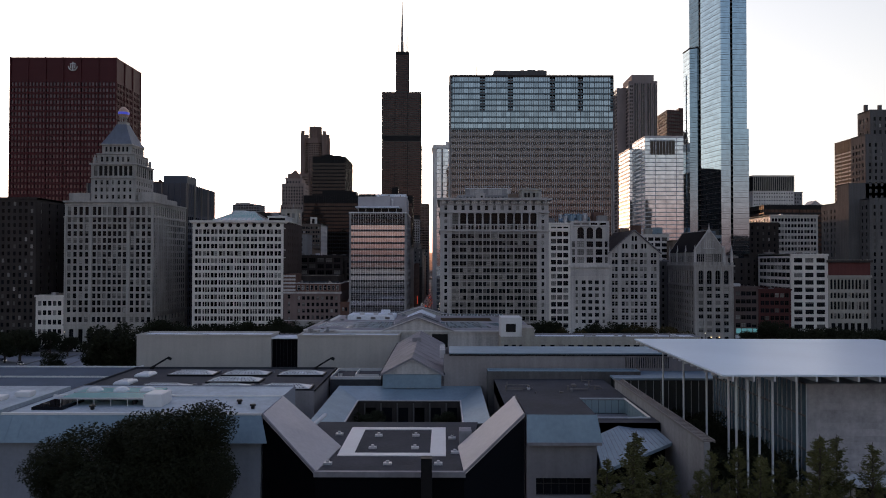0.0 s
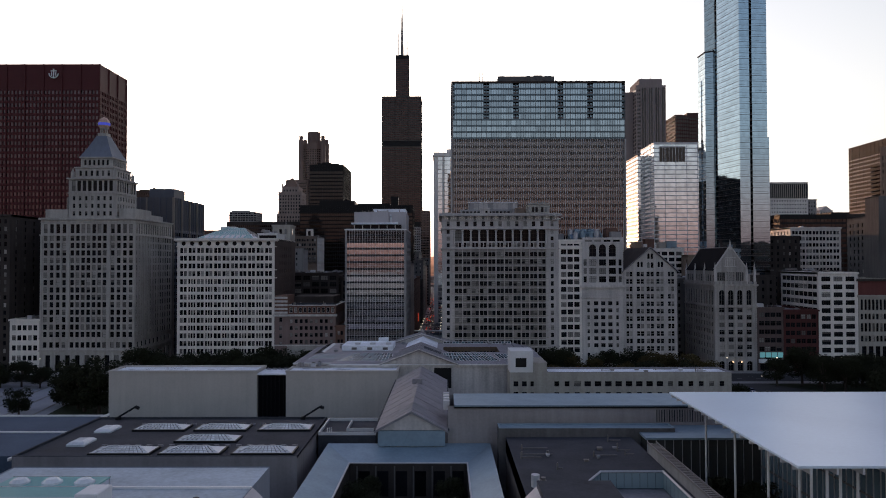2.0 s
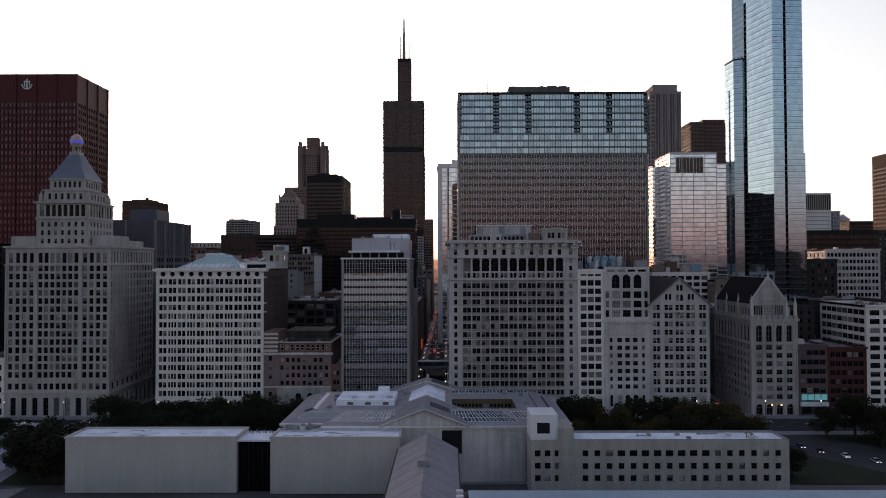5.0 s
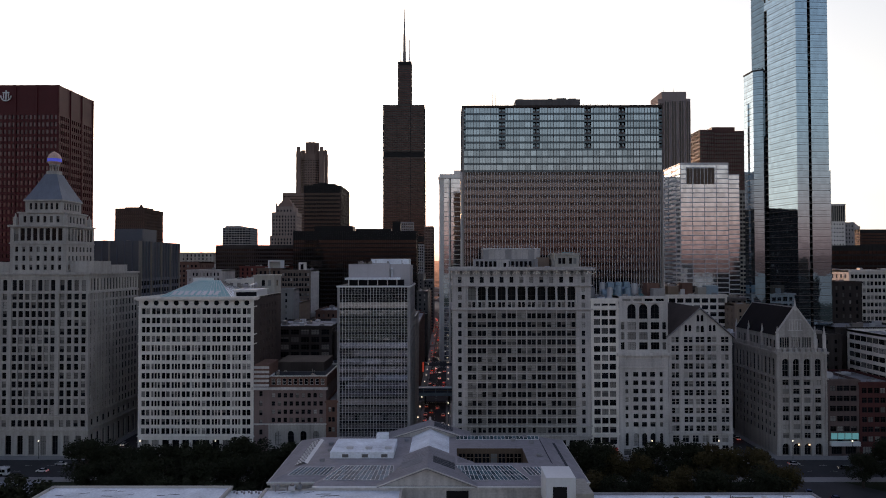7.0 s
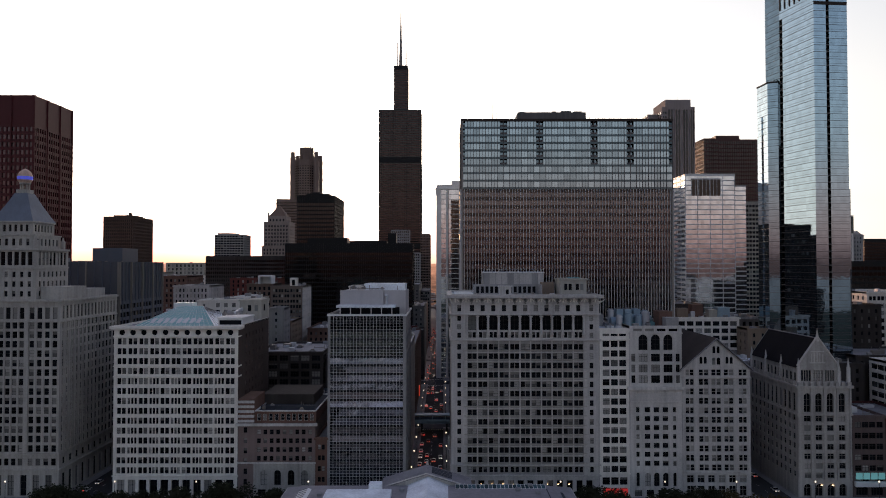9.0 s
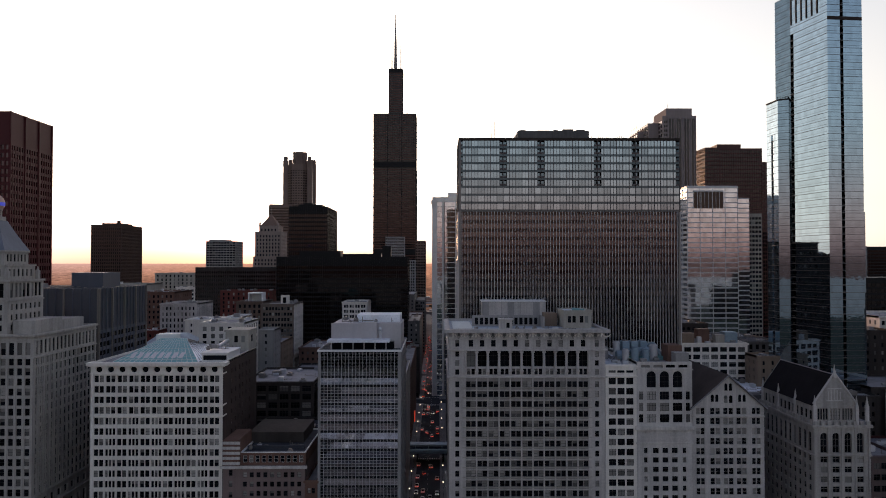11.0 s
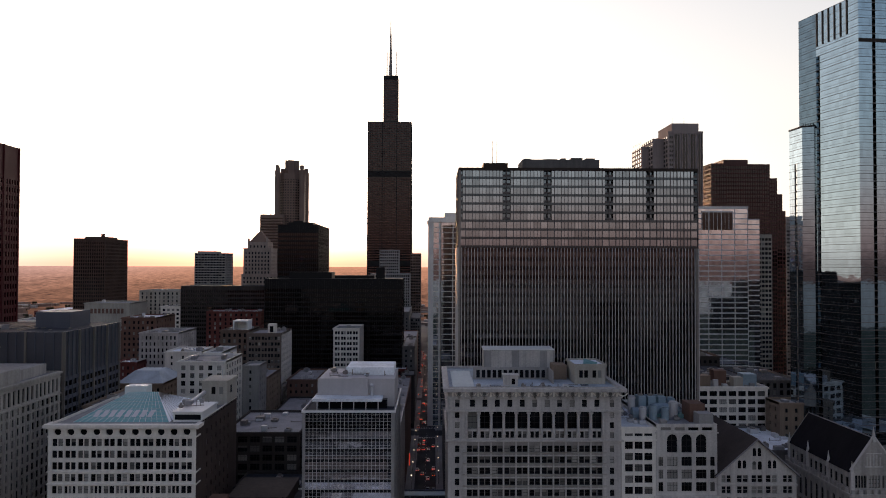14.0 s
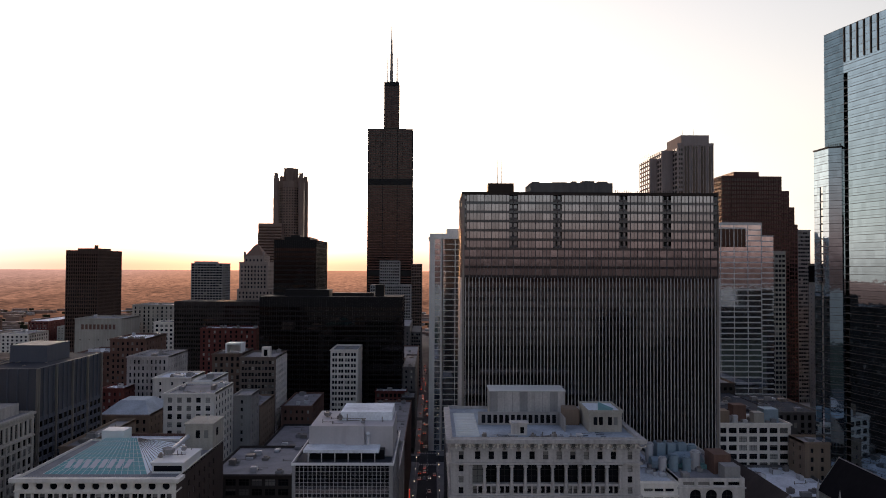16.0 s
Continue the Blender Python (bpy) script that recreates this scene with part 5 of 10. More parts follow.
def monroe():
    b = Building("gabled_office_building", 110, 24, "pale brick office block with a steep front gable", PALE, bars=FRAMEW)
    x0, x1, z = 96.6, 123.8, 51.4
    L = x1 - x0
    cols = bays(1, 2, 4.2, 1.5, 0.25, 0, 0.9) + bays(3, 2, 15.0, 1.75, 0.3, 0, 6.1) + bays(1, 2, 4.2, 1.5, 0.25, 0, 22.1)
    b.zone((x0, 0), EAST, 9.6, z, L, cols, floors(11, 9.6, 3.78, 0.8, 2.45), 0.4)
    b.zone((x0, 0), EAST, 0, 9.6, L, span(6, L, 2.8, 1), [(0.3, 4.4), (5.6, 8.6)], 0.6, "wide")
    for oo, u, ln in (((x1, 0), NORTH, 46), ((x0, 46), SOUTH, 46)):
        b.zone(oo, u, 0, z, ln, span(9, ln, 1.4, 1.5), floors(10, 9.6, 3.78, 0.9, 2.1), 0.4)
    c, top = (x0 + x1) / 2, 62.6
    g = b.g
    g.poly([(x0, 0, z), (x1, 0, z), (c, 0, top)])
    g.poly([(x1, 46, z), (x0, 46, z), (c, 46, top)])
    for i, (x, w, z0, h) in enumerate(((c - 1.4, 1.1, 57.2, 2.2), (c + 0.3, 1.1, 57.2, 2.2), (c - 6.6, 1.1, 53.0, 2.2), (c - 4.9, 1.1, 53.0, 2.2), (c + 3.8, 1.1, 53.0, 2.2),
                                       (c + 5.5, 1.1, 53.0, 2.2), (c - 1.6, 1.3, 52.6, 2.2), (c + 0.3, 1.3, 52.6, 2.2))):
        q = Geo()
        q.box(x, x + w, -0.04, 0.02, z0, z0 + h)
        q.tube((x + w / 2, 0.02, z0 + h), (x + w / 2, -0.04, z0 + h), w / 2, n=12)
        win = part("window", q, GLASSDIM, b.root)
        q = Geo()
        q.box(x - 0.15, x + w + 0.15, -0.16, 0.0, z0 - 0.3, z0)
        part("sill", q, PALE, win)
    for s in (-1, 1):
        q = Geo()
        e = c + s * (L / 2 + 1.0)
        zz = z - 0.8
        q.poly([(c, -0.9, top + 0.7), (e, -0.9, zz), (e, 46, zz), (c, 46, top + 0.7)][::s])
        q.poly([(c, -0.9, top + 0.1), (c, -0.9, top + 0.7), (e, -0.9, zz), (e, -0.9, zz - 0.6)])
        q.poly([(c, -0.9, top + 0.1), (e, -0.9, zz - 0.6), (e, 0.3, zz - 0.6), (c, 0.3, top + 0.1)])
        part("roof_slope", q, surface("dark roof tile", (0.07, 0.055, 0.05), vary=0.25, fine=3.0), b.root)
        q = Geo()
        q.tube((c, -1.0, top + 0.5), (e, -1.0, zz - 0.2), 0.22, n=6)
        part("verge", q, LEADROOF, b.root)
    for zz in (9.4, 47.2):
        b.band("string_course", x0, x1, 0, 46, zz, zz + 0.5, 0.35, sides=False)
    b.done(100)


monroe()


def university():
    b = Building("gothic_club_building", 153, 22, "grey gothic limestone club with crenellated gable and slate roof", CLUBSTONE, "club building", bars=FRAMEM)
    x0, x1, y1, z = 142.6, 164.2, 44.0, 44.0
    L = x1 - x0
    four = span(4, L, 2.7, 1.6)
    b.zone((x0, 0), EAST, 33.0, z, L, four, [(33.6, 41.2)], 0.6, "tall", head="arch")
    b.zone((x0, 0), EAST, 6.5, 33.0, L, four, floors(7, 6.5, 3.75, 0.9, 2.3), 0.45, "wide")
    b.zone((x0, 0), EAST, 0, 6.5, L, span(4, L, 3.0, 1.4), [(0.2, 5.2)], 0.9, "wide", head="arch")
    b.zone((x0, y1), SOUTH, 33.0, z, y1, span(11, y1, 2.4, 1), [(33.6, 41.2)], 0.6, "tall", head="arch")
    b.zone((x0, y1), SOUTH, 0, 33.0, y1, span(11, y1, 2.0, 1), floors(7, 6.5, 3.75, 0.9, 2.3), 0.45, "wide")
    b.zone((x1, 0), NORTH, 0, z, y1)
    b.zone((x1, y1), (-1, 0), 0, z, L)
    b.band("cornice", x0, x1, 0, y1, 43.2, 44.2, 0.7)
    b.band("string_course", x0, x1, 0, y1, 32.4, 33.0, 0.4)
    # gabled attic storey
    s = Building("attic", 0, 0, "", CLUBSTONE)
    bpy.data.objects.remove(s.root)
    s.root = b.root
    ga, gb, gc, eave, apex = x0 + 0.8, 159.4, 151.3, 52.0, 63.6
    s.zone((ga, 1.0), EAST, 44.0, eave, gb - ga, span(3, gb - ga, 3.9, 0.9), [(45.9, 50.2)], 0.5, "tall")
    s.zone((ga, y1 - 1), SOUTH, 44.0, 51.0, y1 - 2, span(12, y1 - 2, 1.8, 1.0), [(45.6, 49.0)], 0.4)
    s.zone((gb, 1.0), NORTH, 44.0, eave, y1 - 2, span(9, y1 - 2, 1.8, 1.0), [(46.4, 49.6)], 0.4)
    s.g.poly([(ga, 1.0, eave), (gb, 1.0, eave), (gc, 1.0, apex)])
    s.g.poly([(gb, 43.0, eave), (ga, 43.0, eave), (gc, 43.0, apex)])
    s.done(20)
    b.box("flat_roof", gb, x1 - 0.2, 0.4, 43.6, 44.0, 45.2, ROOFGREY)
    b.box("attic_return", gb + 1.6, x1 - 0.6, 6, 30, 45.2, 49.0, CLUBSTONE)
    for e, sg in ((ga - 0.4, -1), (gb + 0.4, 1)):
        g = Geo()
        g.poly([(gc, 1.5, apex - 0.6), (e, 1.5, eave - 0.9), (e, 43.2, eave - 0.9), (gc, 43.2, apex - 0.6)][::sg])
        part("roof_slope", g, SLATE, b.root, "steep dark slate roof slope")
        g = Geo()
        g.tube((gc, 1.0, apex + 0.2), (e, 1.0, eave), 0.36, n=6)
        part("coping", g, LIME, b.root)
    g = Geo()
    g.tube((gc, 1.5, apex - 0.5), (gc, 43.2, apex - 0.5), 0.22, n=6)
    part("ridge", g, LEADROOF, b.root)
    for k in range(3):
        cx = ga + 0.9 + (gb - ga - 1.8) * (k + 0.5) / 3
        for q in (-0.98, 0.0, 0.98):
            g = Geo()
            g.box(cx + q - 0.12, cx + q + 0.12, 1.0, 1.35, 45.9, 50.2)
            part("mullion", g, CLUBSTONE, b.root)
    for i in range(9):
        g = Geo()
        g.box(x0 + 0.2 + i * 2.5, x0 + 1.5 + i * 2.5, -0.4, 0.3, 44.2, 45.6)
        part("merlon", g, CLUBSTONE, b.root)
    for i in range(17):
        g = Geo()
        g.box(x0 - 0.4, x0 + 0.3, 1.5 + i * 2.6, 2.8 + i * 2.6, 44.2, 45.6)
        part("merlon", g, CLUBSTONE, b.root)
    for x, y in ((x0 + 0.8, 0.6), (x1 - 0.8, 0.6), (159.4, 0.6), (x0 + 0.8, 15), (x0 + 0.8, 29), (x0 + 0.8, 43), (151.3, 1.0)):
        zb = 62.8 if x == 151.3 else 51.0
        g = Geo()
        g.box(x - 0.55, x + 0.55, y - 0.55, y + 0.55, 44.2 if zb < 60 else 61.8, zb + 0.4)
        g.tube((x, y, zb + 0.4), (x, y, zb + 4.2), 0.6, 0.05, n=6)
        part("pinnacle", g, LIME, b.root)
    b.box("chimney", 161.4, 163.4, 14, 17, 45, 56, BRICK)
    for i in range(5):
        g = Geo()
        g.box(148.7 + i * 1.15, 149.0 + i * 1.15, 0.86, 1.0, 53.4, 57.6 - abs(i - 2) * 0.5)
        part("gable_tracery", g, LIME, b.root)
    g = Geo()
    g.box(148.2, 154.4, 0.84, 0.99, 53.0, 53.4)
    g.box(148.6, 154.0, 0.84, 0.99, 57.6, 57.9)
    part("gable_band", g, LIME, b.root)
    for i in range(5):
        g = Geo()
        xx = x0 + 0.5 + i * (L - 1.0) / 4
        g.box(xx - 0.35, xx + 0.35, -0.35, 0.02, 6.5, 43.2)
        part("buttress", g, CLUBSTONE, b.root)
    b.done(160)


university()
plain("brick_loft_building", 164.4, 177.6, 0, 34, 32.4, "dark brown brick loft building with wide window bays", surface("dusky brown loft brick", (0.115, 0.085, 0.08), vary=0.25, fine=3.0, streak=0.3), nb=2, k=2, w=2.6, h=2.3, fh=4.1, style="wide", singles=60, n_units=3, seed=41, roof=ROOFGREY)
plain("brick_loft_building", 177.8, 195.4, 0, 36, 31.2, "red brick loft building above lit shop fronts", surface("deep red loft brick", (0.085, 0.032, 0.03), vary=0.25, fine=3.0, streak=0.3), nb=3, k=2, w=2.2, h=2.3, fh=4.0, style="wide", singles=60, n_units=3, seed=42, roof=ROOFGREY)
plain("white_loft_building", 195.6, 215.6, 0, 40, 50.2, "white stone loft building with three wide window bays", TERRA, nb=3, k=1, w=4.6, h=2.4, fh=3.8, style="wide", singles=60, n_units=3, seed=43, base=4.5)


def gothic():
    b = Building("venetian_club_building", 227, 18, "venetian gothic club with traceried windows and red attic", CREAM, "club building")
    x0, x1 = 215.8, 238.8
    L = x1 - x0
    b.zone((x0, 0), EAST, 0, 14, L, span(6, L, 2.4, 1), [(0.4, 4.4), (6.0, 12.6)], 0.5, "tall")
    b.zone((x0, 0), EAST, 14, 25, L, span(11, L, 1.3, 0.8), [(15, 18), (20.0, 24.4)], 0.5, head="arch")
    b.zone((x0, 0), EAST, 25, 38, L, span(11, L, 1.3, 0.8), [(26.2, 29.2), (31.0, 36.4)], 0.5, head="arch")
    for oo, u, ln in (((x1, 0), NORTH, 36), ((x0, 36), SOUTH, 36)):
        b.zone(oo, u, 0, 46.6, ln)
    b.band("cornice", x0, x1, 0, 36, 37.4, 38.6, 0.6, sides=False)
    b.box("attic", x0, x1, 0.1, 36, 38.4, 46.0, surface("red attic tile", (0.14, 0.05, 0.045), vary=0.2, fine=3.0), "plain red attic storey")
    b.band("cornice", x0, x1, 0.1, 36, 45.6, 46.9, 0.9, DARKBRICK, sides=False)
    b.roof(x0, x1, 0.1, 36, 47.0, ROOFDARK, 0.6)
    b.done(80)


gothic()


def willoughby():
    b = Building("masonry_skyscraper", 270, 40, "soot-grey stepped masonry skyscraper", GRANITE, "skyscraper")
    def block(xa, xb, ya, yb, za, zb, n, m):
        for oo, u, ln, k in (((xa, ya), EAST, xb - xa, n), ((xa, yb), SOUTH, yb - ya, m), ((xb, ya), NORTH, yb - ya, m), ((xb, yb), (-1, 0), xb - xa, 0)):
            b.zone(oo, u, za, zb, ln, span(k, ln, 1.3, 1) if k else (), floors(int((zb - za - 1) / 3.7), za, 3.7, 1, 2.1), 0.35)
        b.roof(xa, xb, ya, yb, zb, ROOFDARK, 0.5)
    block(239.2, 300, 1, 50, 0, 80.8, 16, 12)
    block(233, 262, 10, 22, 47, 90, 0, 0)
    block(242.6, 290, 10, 24, 80, 117.6, 14, 4)
    block(246, 286, 11, 23, 117, 131.6, 12, 3)
    for i in range(6):
        b.box("finial", 243.4 + i * 7.8, 245.0 + i * 7.8, 11.2, 12.8, 131, 134.4, GRANITE)
    g = Geo()
    g.tube((264, 17, 131), (264, 17, 150), 0.25, 0.06, n=6)
    part("mast", g, ALU, b.root)
    b.done(0)


willoughby()
plain("low_stone_building", -216.3, -201.1, 0, 34, 27.0, "small white terracotta building between taller blocks", TERRA, nb=5, k=1, w=2.0, h=2.6, fh=4.4, style="wide", singles=40, n_units=2, seed=44)
plain("brick_tower_block", -262, -216.6, 0, 50, 80.4, "tall soot-brown brick office block with rows of sash windows", DARKBRICK, nb=14, k=1, w=1.5, h=2.1, fh=3.85, singles=0, n_units=4, seed=45, side_wall=True, side=6)
plain("stone_block", -330, -262.4, 0, 50, 62, "grey stone office block on the avenue", PALE, nb=12, k=2, w=1.4, h=2.0, n_units=2, seed=46)


# ---- towers behind ----
def curtain(g, o, u, z0, z1, length, nx, nz, glass=0, depth=0.0, gap=0.0, vary=None):
    """A wall of single glass lights."""
    (ox, oy), (ux, uy) = o, u
    for j in range(nz):
        for i in range(nx):
            a, b = length * i / nx, length * (i + 1) / nx
            c, d = z0 + (z1 - z0) * j / nz + gap, z0 + (z1 - z0) * (j + 1) / nz
            g.poly([(ox + ux * a, oy + uy * a, c), (ox + ux * b, oy + uy * b, c), (ox + ux * b, oy + uy * b, d), (ox + ux * a, oy + uy * a, d)], glass)


def ribs(g, o, u, z0, z1, length, n, w, out, m=0, ends=True):
    """Upright bars standing proud of a wall."""
    (ox, oy), (ux, uy) = o, u
    nx, ny = uy, -ux
    for i in range(n + 1):
        a = length * i / n
        cx, cy = ox + ux * a, oy + uy * a
        p = [(cx - ux * w / 2, cy - uy * w / 2), (cx - ux * w / 2 + nx * out, cy - uy * w / 2 + ny * out), (cx + ux * w / 2 + nx * out, cy + uy * w / 2 + ny * out), (cx + ux * w / 2, cy + uy * w / 2)]
        k = len(g.v)
        g.v += [(x, y, z) for z in (z0, z1) for x, y in p]
        for q in ((0, 1, 5, 4), (1, 2, 6, 5), (2, 3, 7, 6), (4, 5, 6, 7)):
            g.f.append(tuple(k + j for j in q))
            g.m.append(m)


def belts(g, o, u, zs, length, h, out, m=0):
    (ox, oy), (ux, uy) = o, u
    nx, ny = uy, -ux
    for z in zs:
        k = len(g.v)
        p = [(ox, oy), (ox + nx * out, oy + ny * out), (ox + ux * length + nx * out, oy + uy * length + ny * out), (ox + ux * length, oy + uy * length)]
        g.v += [(x, y, zz) for zz in (z, z + h) for x, y in p]
        for q in ((0, 3, 2, 1), (1, 2, 6, 5), (0, 1, 5, 4), (2, 3, 7, 6), (4, 5, 6, 7)):
            g.f.append(tuple(k + j for j in q))
            g.m.append(m)


def midcon():
    x0, x1, y0, y1, z, zm = 9.9, 114.0, 63.0, 90.0, 164.6, 129.8
    root = thing("wide_slab_tower", 62, 86, 0, "wide office slab with pinstripe aluminium piers and glassy upper floors", "skyscraper", "city buildings")
    L, D = x1 - x0, y1 - y0
    g = Geo()
    nf = 33
    for o, u, ln, n in (((x0, y0), EAST, L, 75), ((x0, y1), SOUTH, D, 20), ((x1, y0), NORTH, D, 20)):
        curtain(g, o, u, 0, zm, ln, n, nf, 0)
    part("glazing", g, [GLASSBRZ], root, kind="stuff")
    g = Geo()
    g.box(x0 + 0.2, x1 - 0.2, y1 - 0.5, y1, 0, z - 1.3)
    part("rear_wall", g, BRONZE, root)
    g = Geo()
    for o, u, ln in (((x0, y0), EAST, L), ((x0, y1), SOUTH, D), ((x1, y0), NORTH, D)):
        belts(g, o, u, [zm / nf * i for i in range(nf)], ln, 2.25, 0.12)
    part("spandrel_cladding", g, mirror_glass("taupe spandrel panel", (0.105, 0.094, 0.096), rough=0.1, vary=0.2), root, "taupe reflective spandrel bands", kind="stuff")
    for i in range(76):
        g = Geo()
        x = x0 + L * i / 75
        g.box(x - 0.13, x + 0.13, y0 - 0.62, y0 + 0.02, 0, zm)
        part("pier_rib", g, RIBALU, root)
    g = Geo()
    ribs(g, (x0, y1), SOUTH, 0, zm, D, 20, 0.32, 0.6)
    ribs(g, (x1, y0), NORTH, 0, zm, D, 20, 0.32, 0.6)
    part("flank_ribbing", g, RIBALU, root, kind="stuff")
    # glassy upper floors
    g, f = Geo(), Geo()
    rows, cols = 9, 35
    fh = (z - zm - 1.2) / rows
    slots = {0, 6, 7, 12, 13, 21, 22, 27, 28, 34}
    for j in range(rows):
        for i in range(cols):
            a, b = x0 + L * i / cols, x0 + L * (i + 1) / cols
            zz = zm + j * fh
            deep = j >= 3 and i in slots
            if deep:
                # the recess takes the part of the bay next to its twin
                w = b - a
                edge = (a, a + 0.4 * w) if i in (6, 12, 21, 27, 34) else (b - 0.4 * w, b)
                g.poly([(edge[0], y0 + 0.05, zz + 1.05), (edge[1], y0 + 0.05, zz + 1.05), (edge[1], y0 + 0.05, zz + fh), (edge[0], y0 + 0.05, zz + fh)], 0)
                a, b = (a + 0.4 * w, b) if edge[0] == a else (a, b - 0.4 * w)
            y = y0 + (1.8 if deep else 0.05)
            g.poly([(a, y, zz + 1.05), (b, y, zz + 1.05), (b, y, zz + fh), (a, y, zz + fh)], 1 if deep else 0)
            if deep:
                f.box(a, b, y0 + 0.05, y0 + 1.9, zz + 0.9, zz + 1.2, 2)
                f.box(a + 0.2, b - 0.2, y0 - 0.02, y0 + 0.02, zz + 1.2, zz + 2.0, 2)
                f.box(a, a + 0.15, y0, y0 + 1.8, zz + 1.05, zz + fh, 2)
        f.box(x0, x1, y0 - 0.12, y0 + 0.05, zm + j * fh, zm + j * fh + 1.05, 1)
    for i in range(cols + 1):
        x = x0 + L * i / cols
        f.box(x - 0.11, x + 0.11, y0 - 0.35, y0 + 0.05, zm, z - 1.2)
    for i in range(cols):
        x = x0 + L * (i + 0.5) / cols
        if i not in slots:
            f.box(x - 0.06, x + 0.06, y0 - 0.18, y0 + 0.05, zm, z - 1.2)
    for o, u in (((x0, y1), SOUTH), ((x1, y0), NORTH)):
        curtain(g, o, u, zm, z - 1.2, D, 9, rows, 0)
        belts(f, o, u, [zm + fh * j for j in range(rows)], D, 1.05, 0.12, 1)
        ribs(f, o, u, zm, z - 1.2, D, 9, 0.28, 0.35)
    # loggia glass tinted darker than its neighbours, painting shade into the recesses
    part("glazing", g, [GLASSSTEEL, mirror_glass("loggia glass with painted shade", (0.12, 0.16, 0.19), vary=0.4)], root, "blue upper-floor glazing", kind="stuff")
    part("upper_frame", f, [TAUPE, mirror_glass("steel spandrel glass", (0.05, 0.066, 0.08), rough=0.1, vary=0.4), TAUPE], root, kind="stuff")
    g = Geo()
    g.box(x0 - 0.2, x1 + 0.2, y0 - 0.5, y1, z - 1.2, z)
    part("roof_edge", g, BRONZE, root)
    g = Geo()
    g.box(x0, x0 + 0.9, y0 - 0.7, y0 + 0.4, 0, z - 1.2)
    part("corner_pier", g, ALU, root)
    g = Geo()
    g.box(x1 - 0.9, x1, y0 - 0.7, y0 + 0.4, 0, zm)
    part("corner_pier", g, ALU, root)
    g = Geo()
    g.box(38.4, 72.6, y0 + 6, y1 - 4, z, z + 4.6)
    part("penthouse", g, GRANITE, root, "dull grey louvred penthouse")
    for xa, w, hh in ((39.4, 3, 0.7), (48, 6, 0.5), (56, 2, 0.9), (60.5, 5, 1.1), (67, 4, 0.9)):
        g = Geo()
        g.box(xa, xa + w, y0 + 8, y0 + 14, z + 4.6, z + 4.6 + hh)
        part("roof_unit", g, GRANITE, root)
    g = Geo()
    rnd = random.Random(2)
    for i in range(26):
        x = 73 + i * 0.9
        g.tube((x, y0 + 3, z), (x, y0 + 3, z + rnd.uniform(0.5, 1.6)), 0.12, n=5)
    part("roof_rail", g, BRONZE, root)


midcon()


def cna():
    x0, x1, y0, y1, z = -281.0, -211.2, 80.0, 117.0, 180.6
    root = thing("red_steel_tower", -235, 98, 0, "dark red steel office tower with a louvred top", "skyscraper", "city buildings")
    g, f = Geo(), Geo()
    for o, u, ln, n in (((x0, y0), EAST, x1 - x0, 30), ((x1, y0), NORTH, y1 - y0, 17)):
        curtain(g, o, u, 0, 164, ln, n, 41)
        belts(f, o, u, [4.0 * i for i in range(42)], ln, 1.7, 0.25)
        ribs(f, o, u, 0, 164, ln, n, 0.75, 0.4)
        belts(f, o, u, [164], ln, 16.6, 0.12)
        ribs(f, o, u, 0, z, ln, n // 5, 0.8, 0.7)
    part("glazing", g, [mirror_glass("rosy dark glass", (0.07, 0.05, 0.055), vary=0.5)], root, kind="stuff")
    part("steel_frame", f, REDSTEEL, root, "red painted columns and spandrels", kind="stuff")
    g = Geo()
    g.prism([(x0, y0 + 0.2), (x1 - 0.2, y0 + 0.2), (x1 - 0.2, y1), (x0, y1)], 164, z)
    g.poly([(x1, y1, 0), (x0, y1, 0), (x0, y1, 164), (x1, y1, 164)])
    g.poly([(x0, y1, 0), (x0, y0, 0), (x0, y0, 164), (x0, y1, 164)])
    part("louvre_top", g, REDSTEEL, root)
    # emblem drawn as a plain white shape
    g = Geo()
    c, zz = -239.5, 174.3
    g.box(c - 0.35, c + 0.35, y0 - 0.95, y0 - 0.7, zz - 2.6, zz + 3.2)
    g.box(c - 1.9, c + 1.9, y0 - 0.95, y0 - 0.7, zz + 1.6, zz + 2.2)
    for i in range(8):
        a0, a1 = math.pi * (1.0 + i / 8), math.pi * (1.0 + (i + 1) / 8)
        g.tube((c + 2.9 * math.cos(a0), y0 - 0.85, zz + 0.3 + 2.9 * math.sin(a0)), (c + 2.9 * math.cos(a1), y0 - 0.85, zz + 0.3 + 2.9 * math.sin(a1)), 0.35, n=5)
    g.box(c - 1.6, c - 1.1, y0 - 0.95, y0 - 0.7, zz - 1.3, zz + 1.4)
    g.box(c + 1.1, c + 1.6, y0 - 0.95, y0 - 0.7, zz - 1.3, zz + 1.4)
    part("emblem", g, WHITEPT, root, "plain white emblem shape")


